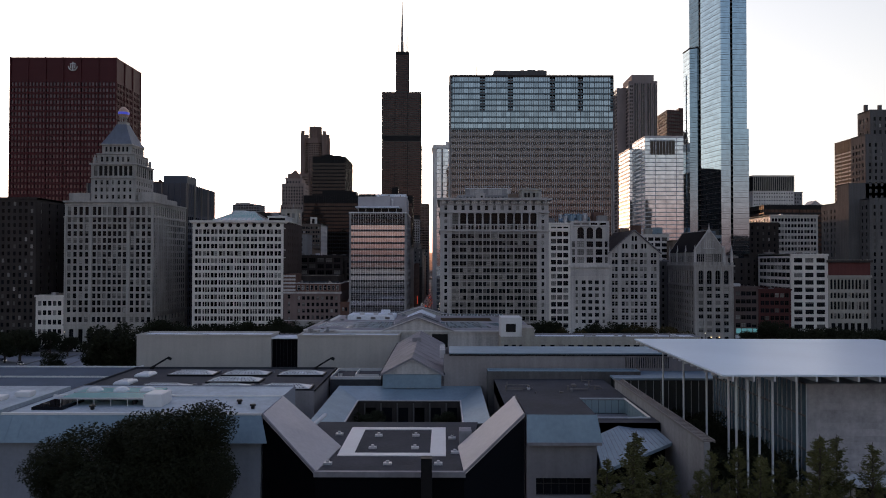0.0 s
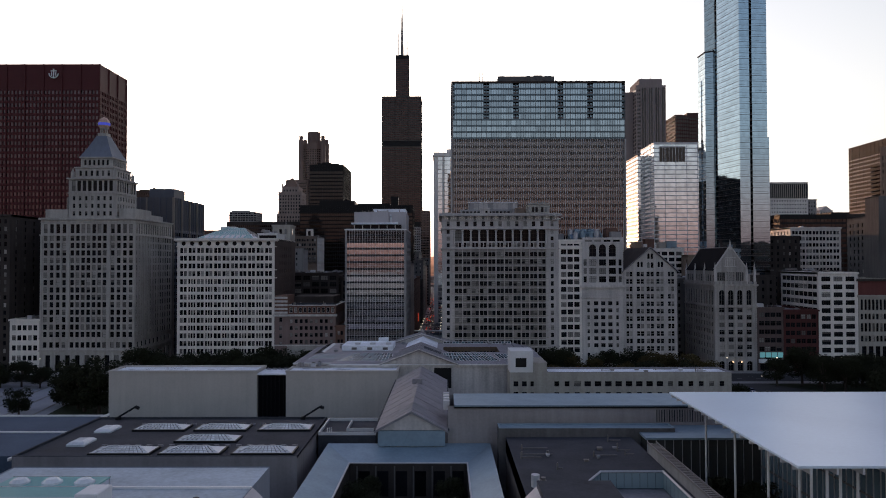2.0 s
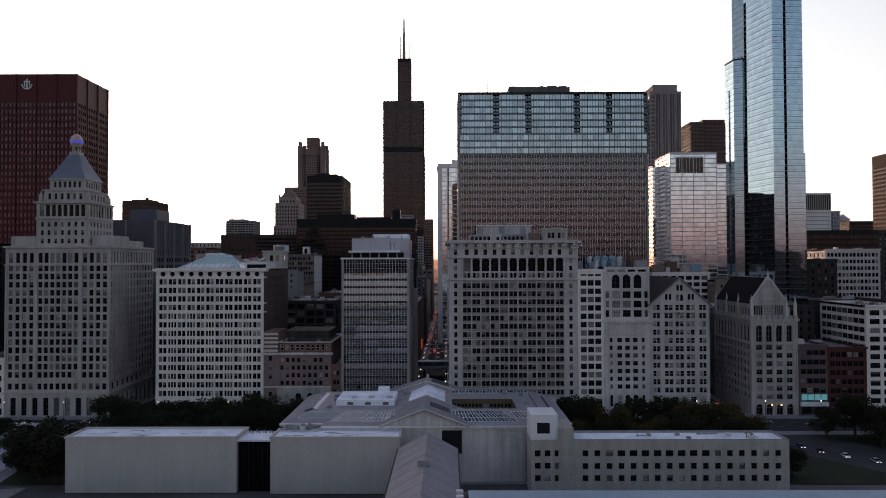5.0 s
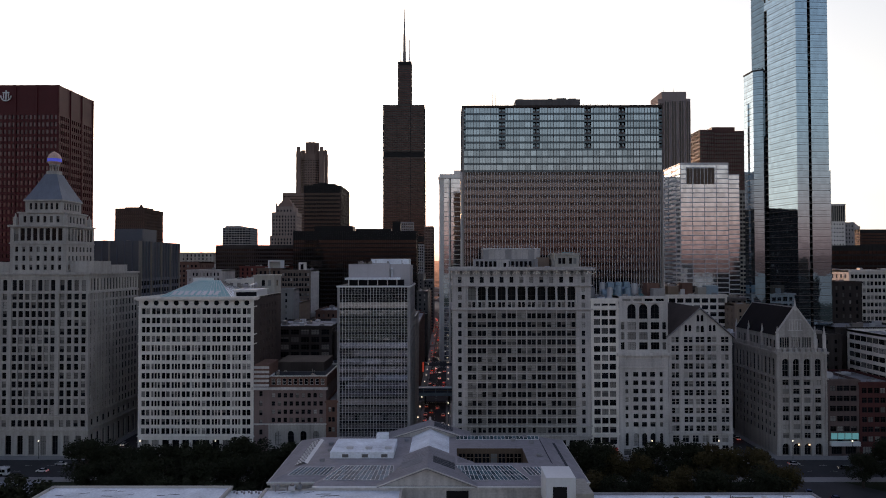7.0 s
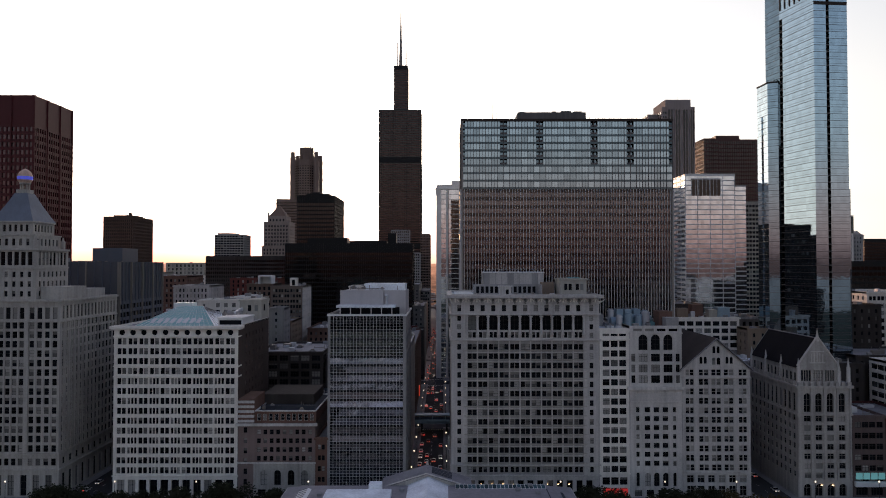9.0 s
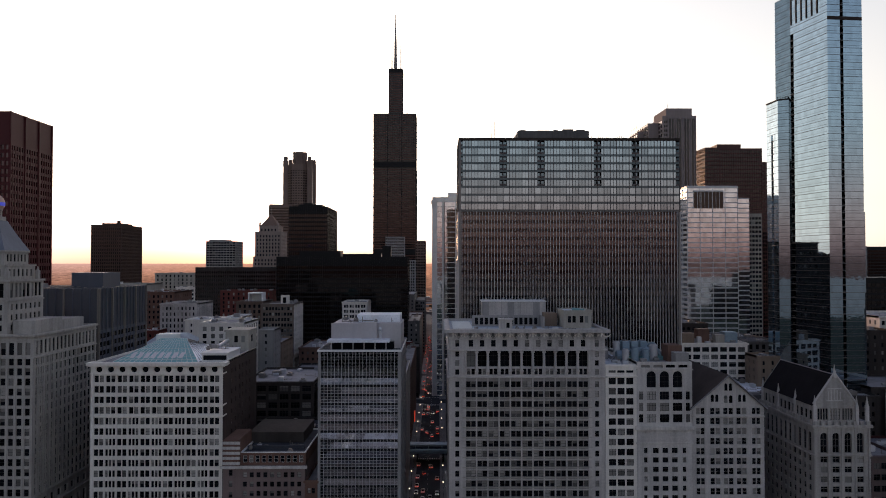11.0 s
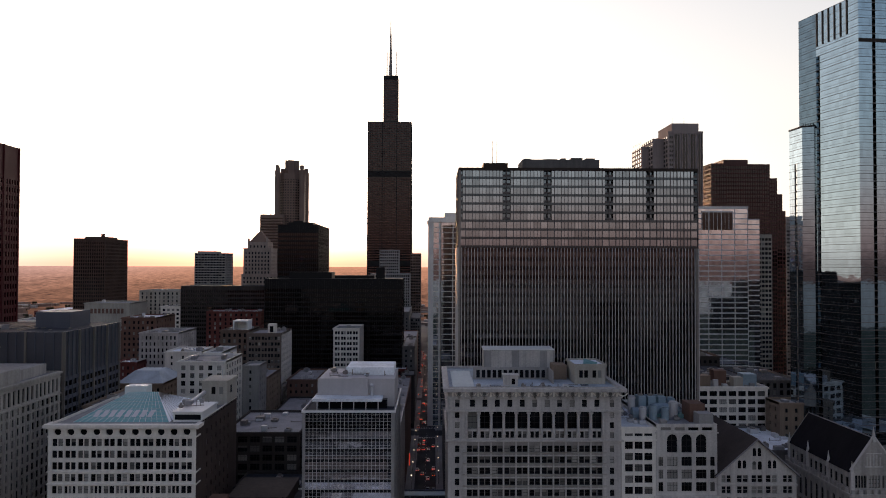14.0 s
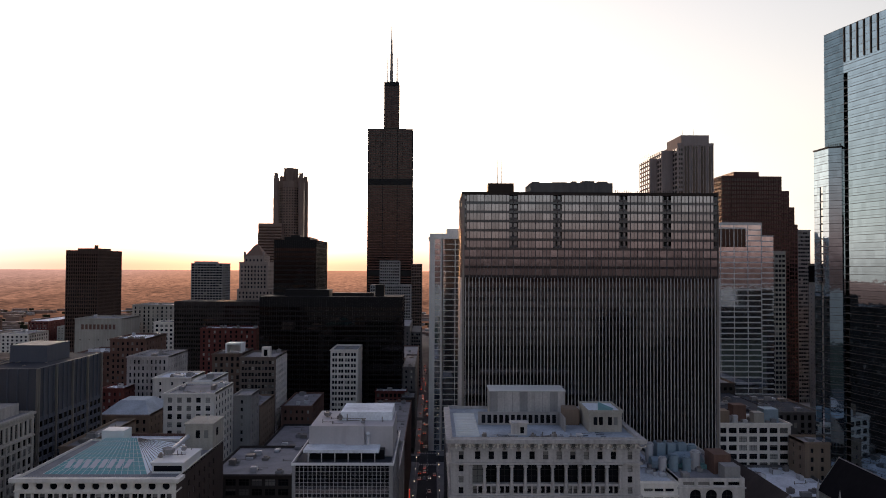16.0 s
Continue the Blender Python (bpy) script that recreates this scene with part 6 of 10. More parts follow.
def eastjackson():
    x0, x1, y0, y1 = -215.0, -153.4, 52.0, 103.0
    root = thing("dark_plant_tower", -184, 77, 0, "dark grey office block with a tall ribbed plant storey", "building", "city buildings")
    g, f = Geo(), Geo()
    for o, u, ln, n in (((x0, y0), EAST, x1 - x0, 16), ((x1, y0), NORTH, y1 - y0, 14)):
        curtain(g, o, u, 0, 73.6, ln, n, 19)
        belts(f, o, u, [3.87 * i for i in range(20)], ln, 1.6, 0.3)
        ribs(f, o, u, 0, 94.0, ln, n, 0.35, 0.5)
        ribs(f, o, u, 0, 94.0, ln, 4, 0.7, 0.8, 1)
    part("glazing", g, [GLASSBRZ], root, kind="stuff")
    part("facade_frame", f, [DARKCLAD, ALU], root, kind="stuff")
    g = Geo()
    g.box(x0, x1 - 0.1, y0 + 0.1, y1, 73.6, 94.0)
    g.poly([(x1, y1, 0), (x0, y1, 0), (x0, y1, 74), (x1, y1, 74)])
    part("plant_storey", g, surface("dark grey louvre metal", (0.09, 0.092, 0.105), rough=0.5, vary=0.12), root)
    g = Geo()
    g.box(x0 + 1.2, x1 - 1.2, y0 + 1.2, y1 - 1.2, 93.9, 94.06)
    part("roof", g, ROOFDARK, root)
    g = Geo()
    for k in range(14):
        g.tube((x0 + 4 + k * 4, y0 + 6 + (k % 3) * 9, 94.3), (x0 + 9 + k * 3.6, y0 + 8 + (k % 4) * 9, 94.3), 0.2, n=5)
    part("roof_pipe", g, ALU, root)
    for i, (xa, xb, ya, yb, h) in enumerate(((-175, -160, 70, 88, 7), (-205, -195, 60, 75, 3), (-190, -184, 60, 66, 2))):
        g = Geo()
        g.box(xa, xb, ya, yb, 94, 94 + h)
        part("roof_unit", g, DARKCLAD if i == 0 else ROOFGREY, root)


def tower(name, x0, x1, y0, y1, z, label, frame, glass, nx, ny, nz, belt=1.4, rib=0.5, out=0.3, top=4.0, category="skyscraper", roof=None):
    """A slab tower of belts, ribs and glass lights."""
    root = thing(name, (x0 + x1) / 2, (y0 + y1) / 2, 0, label, category, "city buildings")
    g, f = Geo(), Geo()
    for o, u, ln, n in (((x0, y0), EAST, x1 - x0, nx), ((x0, y1), SOUTH, y1 - y0, ny), ((x1, y0), NORTH, y1 - y0, ny), ((x1, y1), (-1, 0), x1 - x0, nx)):
        if n:
            curtain(g, o, u, 0, z - top, ln, n, nz)
            if belt:
                belts(f, o, u, [(z - top) / nz * i for i in range(nz)], ln, belt, out * 0.6)
            if rib:
                ribs(f, o, u, 0, z, ln, n, rib, out)
    part("glazing", g, [glass], root, kind="stuff")
    part("facade_frame", f, frame, root, kind="stuff")
    g = Geo()
    g.box(x0, x1, y0, y1, z - top, z)
    part("crown", g, roof or frame, root)
    return root


def willis():
    cx0, y0 = -105.4, 878.0
    m = 23.0
    root = thing("stepped_black_tower", -71, 912, 0, "black steel supertall tower of bundled tubes with twin antennas", "skyscraper", "city buildings")
    # heights of the nine tubes: columns run along x, rows along y
    tops = [[350.6, 350.6, 205], [350.6, 430.4, 350.6], [350.6, 350.6, 263]]
    g, f, b = Geo(), Geo(), Geo()
    for i in range(3):
        for j in range(3):
            zt = tops[i][j]
            xa, xb, ya, yb = cx0 + m * i, cx0 + m * (i + 1), y0 + m * j, y0 + m * (j + 1)
            for o, u in (((xa, ya), EAST), ((xa, yb), SOUTH), ((xb, ya), NORTH)):
                if zt == 430.4 or j == 0 or (u != EAST):
                    nz = int(zt / 4.0)
                    if zt == 430.4:
                        nz = int((zt - 350) / 4.0)
                        curtain(g, o, u, 350, zt, m, 6, nz)
                        belts(f, o, u, [350 + (zt - 350) / nz * k for k in range(nz)], m, 2.1, 0.25, 1)
                        ribs(f, o, u, 350, zt, m, 6, 0.35, 0.35)
                        continue
                    curtain(g, o, u, 0, zt, m, 6, nz)
                    belts(f, o, u, [zt / nz * k for k in range(nz)], m, 1.6, 0.25, 1)
                    ribs(f, o, u, 0, zt, m, 6, 0.35, 0.35)
            b.box(xa + 0.3, xb - 0.3, ya + 0.3, yb - 0.3, zt - 5, zt)
            for zz, h in ((262, 9.5), (340, 0.1), (120, 8)):
                if zz + h < zt:
                    b.box(xa - 0.45, xb + 0.45, ya - 0.45, yb, zz, zz + h)
    for i in range(4):
        b.box(cx0 + m * i - 0.6, cx0 + m * i + 0.6, y0 - 0.6, y0 + 1, 0, 350.6)
    b.box(cx0 + m - 0.3, cx0 + 2 * m + 0.3, y0 + m - 0.5, y0 + m + 1, 350.6, 356)
    b.box(cx0 + m - 0.3, cx0 + 2 * m + 0.3, y0 + m - 0.5, y0 + m + 1, 424, 430.6)
    part("glazing", g, [GLASSBRZ], root, kind="stuff")
    part("facade_frame", f, [BLACKSTEEL, RUSTSTEEL], root, kind="stuff")
    part("tube_cap", b, BLACKSTEEL, root, "black louvre bands and tube tops")
    for k, x in enumerate((cx0 + 1.5 * m - 1.0, cx0 + 1.5 * m + 8.0, cx0 + 1.5 * m - 7.0)):
        a = Geo()
        yy = y0 + 1.5 * m
        if k == 0:
            a.tube((x, yy, 430), (x, yy, 452), 3.0, 2.6, n=10)
            a.tube((x, yy, 452), (x, yy, 480), 2.3, 1.9, n=8)
            a.tube((x, yy, 480), (x, yy, 503), 1.6, 1.2, n=8)
            a.tube((x, yy, 503), (x, yy, 526), 0.9, 0.45, n=6)
        else:
            a.tube((x, yy, 430), (x, yy, 473), 1.0, 0.7, n=6)
            a.tube((x, yy, 445), (x, yy, 447), 1.0, n=8)
        part("antenna", a, WHITEPT if k else ALU, root)
    r = Geo()
    for i in range(8):
        r.tube((cx0 + m + 1.5 + i * 2.9, y0 + m + 2, 430.4), (cx0 + m + 1.5 + i * 2.9, y0 + m + 2, 432.4), 0.25, n=5)
    part("roof_rail", r, ALU, root)


cna()
eastjackson()
willis()


def wacker311():
    root = thing("crowned_octagon_tower", -226, 882, 0, "rosy concrete tower with a lit-drum crown", "skyscraper", "city buildings")
    cx, cy = -226.2, 882.0
    g, f = Geo(), Geo()
    def octo(r):
        return [(cx + r * math.cos(math.pi / 8 + math.pi / 4 * i), cy + r * math.sin(math.pi / 8 + math.pi / 4 * i)) for i in range(8)]
    f.prism(octo(22), 0, 265)
    for k in range(60):
        pts = octo(22.15)
        for i in range(8):
            (ax, ay), (bx, by) = pts[i], pts[(i + 1) % 8]
            zz = 12 + k * 4.1
            for q in range(4):
                a, b = q / 4 + 0.05, (q + 1) / 4 - 0.05
                g.poly([(ax + (bx - ax) * a, ay + (by - ay) * a, zz), (ax + (bx - ax) * b, ay + (by - ay) * b, zz), (ax + (bx - ax) * b, ay + (by - ay) * b, zz + 2.2), (ax + (bx - ax) * a, ay + (by - ay) * a, zz + 2.2)])
    f.prism(octo(10.6), 262, 287.0)
    f.prism(octo(23.2), 255, 257)
    for k in range(16):
        a = 2 * math.pi * k / 16
        f.box(cx + 11 * math.cos(a) - 0.5, cx + 11 * math.cos(a) + 0.5, cy + 11 * math.sin(a) - 0.5, cy + 11 * math.sin(a) + 0.5, 262, 288.2)
    part("wall", f, BROWNCONC, root)
    part("glazing", g, [GLASSBRZ], root, kind="stuff")
    for i in range(4):
        a = math.pi / 4 + math.pi / 2 * i
        t = Geo()
        x, y = cx + 27.0 * math.cos(a), cy + 27.0 * math.sin(a)
        t.tube((x, y, 0), (x, y, 270.0), 4.4, n=12)
        t.tube((x, y, 270.0), (x, y, 277.5), 3.4, n=12)
        part("corner_drum", t, BROWNCONC, root)
    t = Geo()
    t.box(-268, -232, 845, 870, 0, 199)
    part("lower_wing", t, BROWNCONC, root)
    t = Geo()
    for k in range(40):
        t.box(-267.6, -232.4, 844.8, 845, 20 + k * 4.4, 22 + k * 4.4)
    part("wing_glazing", t, GLASSBRZ, root, kind="stuff")


wacker311()


def board():
    root = thing("stone_pyramid_tower", -173, 462, 0, "rosy stone setback tower with a steep pyramid roof and finial", "skyscraper", "city buildings")
    stone = surface("rosy weathered limestone", (0.34, 0.27, 0.235), vary=0.2, streak=0.4)
    b = Building("x", 0, 0, "", stone, glass=GLASSDIM)
    bpy.data.objects.remove(b.root)
    b.root = root
    for xa, xb, ya, yb, za, zb in ((-188, -150, 448, 482, 0, 112), (-186.4, -159.6, 449, 476, 112, 137.5), (-182.6, -163.4, 450.5, 474, 137.5, 143.6)):
        for oo, u, ln in (((xa, ya), EAST, xb - xa), ((xb, ya), NORTH, yb - ya), ((xa, yb), SOUTH, yb - ya)):
            b.zone(oo, u, za, zb, ln, span(max(3, int(ln / 3.2)), ln, 1.4, 1), floors(int((zb - za - 1) / 3.8), za, 3.8, 0.9, 2.2), 0.4, "bare")
        g = Geo()
        g.box(xa - 0.3, xb + 0.3, ya - 0.3, yb + 0.3, zb - 0.5, zb + 0.3)
        part("setback", g, stone, root)
    b.done(0)
    for x in (-182, -164):
        g = Geo()
        g.box(x - 0.8, x + 0.8, 451, 452.6, 143.6, 147)
        g.tube((x, 451.8, 147), (x, 451.8, 148.6), 0.8, 0.1, n=6)
        part("finial", g, stone, root)
    g = Geo()
    for (r0, z0), (r1, z1) in (((9.0, 143.8), (6.4, 147.6)), ((6.4, 147.6), (2.2, 153.6)), ((2.2, 153.6), (0.5, 155.2))):
        c0 = [(-173 - r0, 462 - r0), (-173 + r0, 462 - r0), (-173 + r0, 462 + r0), (-173 - r0, 462 + r0)]
        c1 = [(-173 - r1, 462 - r1), (-173 + r1, 462 - r1), (-173 + r1, 462 + r1), (-173 - r1, 462 + r1)]
        for i in range(4):
            j = (i + 1) % 4
            g.poly([(*c0[i], z0), (*c0[j], z0), (*c1[j], z1), (*c1[i], z1)])
    part("pyramid_roof", g, surface("dull copper roof", (0.20, 0.13, 0.10), vary=0.2), root)
    g = Geo()
    g.tube((-173, 462, 155), (-173, 462, 164.5), 0.35, 0.12, n=6)
    part("mast", g, ALU, root)


board()


def kluczynski():
    root = thing("black_glass_tower", -114, 382, 0, "black steel and glass tower rising behind a long black slab", "skyscraper", "city buildings")
    x0, x1, y0, y1, z = -131.4, -97.6, 352.0, 412.0, 155.6
    g, f = Geo(), Geo()
    for o, u, ln in (((x0, y0), EAST, x1 - x0), ((x1, y0), NORTH, y1 - y0), ((x1, y1), (-1, 0), x1 - x0), ((x0, y1), SOUTH, y1 - y0)):
        n = max(2, round(ln / 1.6))
        curtain(g, o, u, 0, z - 7, ln, n, 40)
        belts(f, o, u, [(z - 7) / 40 * k for k in range(41)], ln, 1.3, 0.15)
        ribs(f, o, u, 0, z, ln, n, 0.3, 0.3)
    f.box(x0, x1, y0, y1, z - 7, z)
    part("glazing", g, [GLASSBRZ], root, kind="stuff")
    part("facade_frame", f, BLACKSTEEL, root, kind="stuff")
    for xa, xb, ya, yb, h in ((-125, -104, 362, 400, 2.6), (-121, -113, 366, 372, 4.2)):
        p = Geo()
        p.box(xa, xb, ya, yb, z, z + h)
        part("roof_unit", p, BLACKSTEEL, root)


kluczynski()
r = tower("black_slab_block", -133, -25.4, 313, 350, 111, "long black steel and glass slab", BLACKSTEEL, GLASSBRZ, 60, 20, 28, belt=1.2, rib=0.25, out=0.3, top=8)
for xa, xb, ya, yb, h in ((-116, -82, 322, 340, 5), (-80, -48, 325, 335, 2.5), (-46.5, -39.5, 322, 328, 9)):
    g = Geo()
    g.box(xa, xb, ya, yb, 111, 111 + h)
    part("roof_unit", g, BLACKSTEEL, r)
tower("dark_office_block", -236, -150, 419, 450, 101.6, "plain dark brown office block", DARKBRICK, GLASSBRZ, 40, 14, 25, belt=1.8, rib=0.6, out=0.25, top=4)
tower("brown_office_tower", -401, -367, 548, 605, 150.2, "dark brown office tower with fine vertical piers", UMBER, GLASSBRZ, 14, 24, 37, belt=1.5, rib=0.9, out=0.5, top=4)
g = Geo()
g.box(-395, -373, 560, 592, 150.2, 152.6)
g.box(-384, -381, 575, 578, 152.6, 156.5)
solo("roof_house", g, UMBER, "low plant house on a brown office tower", "roof house")
r = tower("apartment_tower", -336, -294, 754, 790, 137.5, "concrete apartment tower with deep balcony bands", CONCRETE, GLASSDIM, 10, 8, 38, belt=1.5, rib=0.5, out=0.8, top=1.5)
g = Geo()
g.box(-333, -309, 756, 786, 137.5, 140)
part("roof_unit", g, CONCRETE, r)
tower("patterned_office_tower", -84, -32, 700, 735, 110, "grey office tower with a diamond-patterned front", CONCRETE, GLASSBRZ, 18, 10, 28, belt=1.6, rib=1.0, out=0.4, top=2)
tower("patterned_office_tower", -72, -47, 702, 725, 142, "slim grey upper block with a diamond-patterned front", CONCRETE, GLASSBRZ, 9, 9, 36, belt=1.8, rib=1.0, out=0.4, top=2)
tower("street_end_tower", -32, -18.5, 740, 800, 138, "narrow grey tower at the street's end", BROWNCONC, GLASSBRZ, 6, 20, 34, belt=1.6, rib=0.6, out=0.3, top=2)
tower("street_side_tower", -26, -15.8, 560, 640, 62, "dark narrow street-side office block", GRANITE, GLASSDIM, 4, 26, 16, belt=1.6, rib=0.8, out=0.3, top=2)


def slim():
    root = thing("pale_glass_tower", 30, 315, 0, "pale stone tower with blue glass corner bays", "skyscraper", "city buildings")
    g, f = Geo(), Geo()
    x0, x1, y0, y1, z = -4.2, 60, 295, 340, 158.6
    for o, u, ln, n in (((x0, y0), EAST, x1 - x0, 22), ((x0, y1), SOUTH, y1 - y0, 16)):
        curtain(g, o, u, 0, z - 4, ln, n, 38)
        belts(f, o, u, [(z - 4) / 38 * i for i in range(39)], ln, 0.5, 0.2)
        ribs(f, o, u, 0, z, ln, n // 3, 0.6, 0.5)
    g.poly([(x1, y0, 0), (x1, y1, 0), (x1, y1, z - 4), (x1, y0, z - 4)])
    g.poly([(x1, y1, 0), (x0, y1, 0), (x0, y1, z - 4), (x1, y1, z - 4)])
    f.box(x0 - 0.6, x0 + 3.5, y0 - 0.6, y0 + 0.2, 0, z - 4)
    f.box(x0 + 7.5, x0 + 9.5, y0 - 0.5, y0 + 0.2, 0, z - 4)
    f.box(x0 - 1.4, x1, y0 - 1.4, y1, z - 4, z - 2.6)
    f.box(x0, x1, y0, y1, z - 2.6, z)
    f.box(x0 + 12, x1, y0 + 6, y1, z, z + 4)
    part("glazing", g, [GLASSPALE], root, kind="stuff")
    part("facade_frame", f, TERRA, root, kind="stuff")


slim()


def hal():
    root = thing("striped_concrete_tower", 215, 395, 0, "brown concrete apartment tower with vertical window strips", "skyscraper", "city buildings")
    HALCONC = surface("rose-grey concrete", (0.30, 0.25, 0.235), vary=0.15, streak=0.4)
    g = Geo()
    for nm, bx in (("shaft", (205.5, 236.2, 372, 420, 0, 240)), ("crown", (209, 232.8, 373, 410, 240, 247.6)), ("shaft", (196, 205.5, 384, 425, 0, 236)), ("shaft", (190, 196, 398, 430, 0, 231)), ("parapet", (205.3, 236.4, 371.8, 373, 238.6, 240.6))):
        q = Geo()
        q.box(*bx)
        part(nm, q, HALCONC, root)
    for xa in (211.6, 218.6, 225.6, 232.4):
        g.box(xa, xa + 1.5, 371.9, 372, 4, 238)
        g.box(xa + 2.4, xa + 3.9, 371.9, 372, 4, 238)
    for xa in (206, 210.6, 217.6, 224.6, 231.6, 235.6):
        q = Geo()
        q.box(xa - 0.35, xa + 0.35, 371.2, 372, 0, 239)
        part("fin", q, HALCONC, root)
    for xm in (216, 226):
        q = Geo()
        q.tube((xm, 390, 247.6), (xm, 390, 256), 0.2, 0.08, n=5)
        part("mast", q, ALU, root)
    for k in range(58):
        zz = 6 + k * 4
        for xa in (206.5, 208.4):
            g.box(xa, xa + 1.4, 371.85, 372, zz, zz + 2)
        for ya in range(374, 420, 6):
            g.box(205.35, 205.5, ya, ya + 3.6, zz, zz + 2.4)
        for ya in range(386, 424, 6):
            g.box(195.85, 196, ya, ya + 3.6, zz, zz + 2.4)
        for ya in range(400, 428, 6):
            g.box(189.85, 190, ya, ya + 3.6, zz, zz + 2.4)
    part("glazing", g, [GLASSBRZ], root, kind="stuff")


hal()


def sawtooth():
    root = thing("sawtooth_red_tower", 295, 440, 0, "dark red granite tower with a sawtooth top", "skyscraper", "city buildings")
    stone = surface("dark red granite", (0.10, 0.045, 0.04), rough=0.45, vary=0.2)
    for xa, xb, ya, z in ((259, 267, 411, 218), (267, 276, 418, 219), (276, 322, 428, 220), (322, 331, 432, 207), (331, 338, 436, 192), (338, 343, 440, 176)):
        f, g = Geo(), Geo()
        nz = int(z / 4)
        for o, u, ln in (((xa, ya), EAST, xb - xa), ((xa, 470), SOUTH, 470 - ya), ((xb, ya), NORTH, 470 - ya)):
            n = max(2, int(ln / 2.2))
            curtain(g, o, u, 0, z - 2, ln, n, nz)
            belts(f, o, u, [(z - 2) / nz * i for i in range(nz)], ln, 1.5, 0.2)
            ribs(f, o, u, 0, z, ln, n, 0.6, 0.35)
        f.box(xa, xb, ya, 470, z - 2, z)
        part("facade_frame", f, stone, root, kind="stuff")
        part("glazing", g, [GLASSBRZ], root, kind="stuff")
    f = Geo()
    f.box(280, 304, 434, 460, 220, 225)
    part("crown", f, stone, root)


sawtooth()


def dearborn():
    root = thing("silver_glass_tower", 228, 320, 0, "silver glass office tower with a recessed top loggia", "skyscraper", "city buildings")
    x0, x1, y0, y1, z = 202.0, 243.0, 300.0, 345.0, 168.4
    g, f = Geo(), Geo()
    for o, u, ln, n in (((x0, y0), EAST, x1 - x0, 16), ((x0, y1), SOUTH, y1 - y0, 16)):
        curtain(g, o, u, 0, z - 2, ln, n, 41)
        belts(f, o, u, [(z - 2) / 41 * i for i in range(42)], ln, 0.9 if u == EAST else 1.9, 0.25)
        ribs(f, o, u, 0, z, ln, n // 4, 0.4, 0.35)
    g.poly([(x1, y0, 0), (x1, y1, 0), (x1, y1, z - 2), (x1, y0, z - 2)])
    g.poly([(x1, y1, 0), (x0, y1, 0), (x0, y1, z - 2), (x1, y1, z - 2)])
    f.box(x0, x1, y0 - 0.3, y1, z - 2, z)
    f.box(x0 + 5, x1 - 12, y0 - 0.32, y0 - 0.05, 150, 164, 1)
    for i in range(9):
        f.box(x0 + 5 + i * 3, x0 + 5.3 + i * 3, y0 - 0.5, y0 - 0.3, 150, 164)
    f.box(x0 + 5, x1 - 12, y0 - 0.6, y0 - 0.25, 163.6, 164.6)
    part("glazing", g, [GLASSPALE], root, kind="stuff")
    part("facade_frame", f, [PALEALU, GLASSBRZ], root, kind="stuff")
    g, f = Geo(), Geo()
    for o, u, ln, n in (((x1, y0 + 4), EAST, 11, 4), ((x0 - 9, y0 + 22), EAST, 9, 4), ((x0 - 9, y1 + 20), SOUTH, 43, 16)):
        zt = 158
        curtain(g, o, u, 0, zt, ln, n, 40)
        # south flank belts widened and darkened in colour to tone down its sky glare
        belts(f, o, u, [zt / 40 * i for i in range(41)], ln, 0.9 if u == EAST else 2.3, 0.25, 0 if u == EAST else 1)
    g.poly([(x0 - 9, y0 + 22, 158), (x0, y0 + 22, 158), (x0, y1 + 20, 158), (x0 - 9, y1 + 20, 158)])
    g.poly([(x1, y0 + 4, 158), (x1 + 11, y0 + 4, 158), (x1 + 11, y1, 158), (x1, y1, 158)])
    part("glazing", g, [GLASSPALE], root, kind="stuff")
    part("wing_frame", f, [PALEALU, TAUPE], root, kind="stuff")


dearborn()


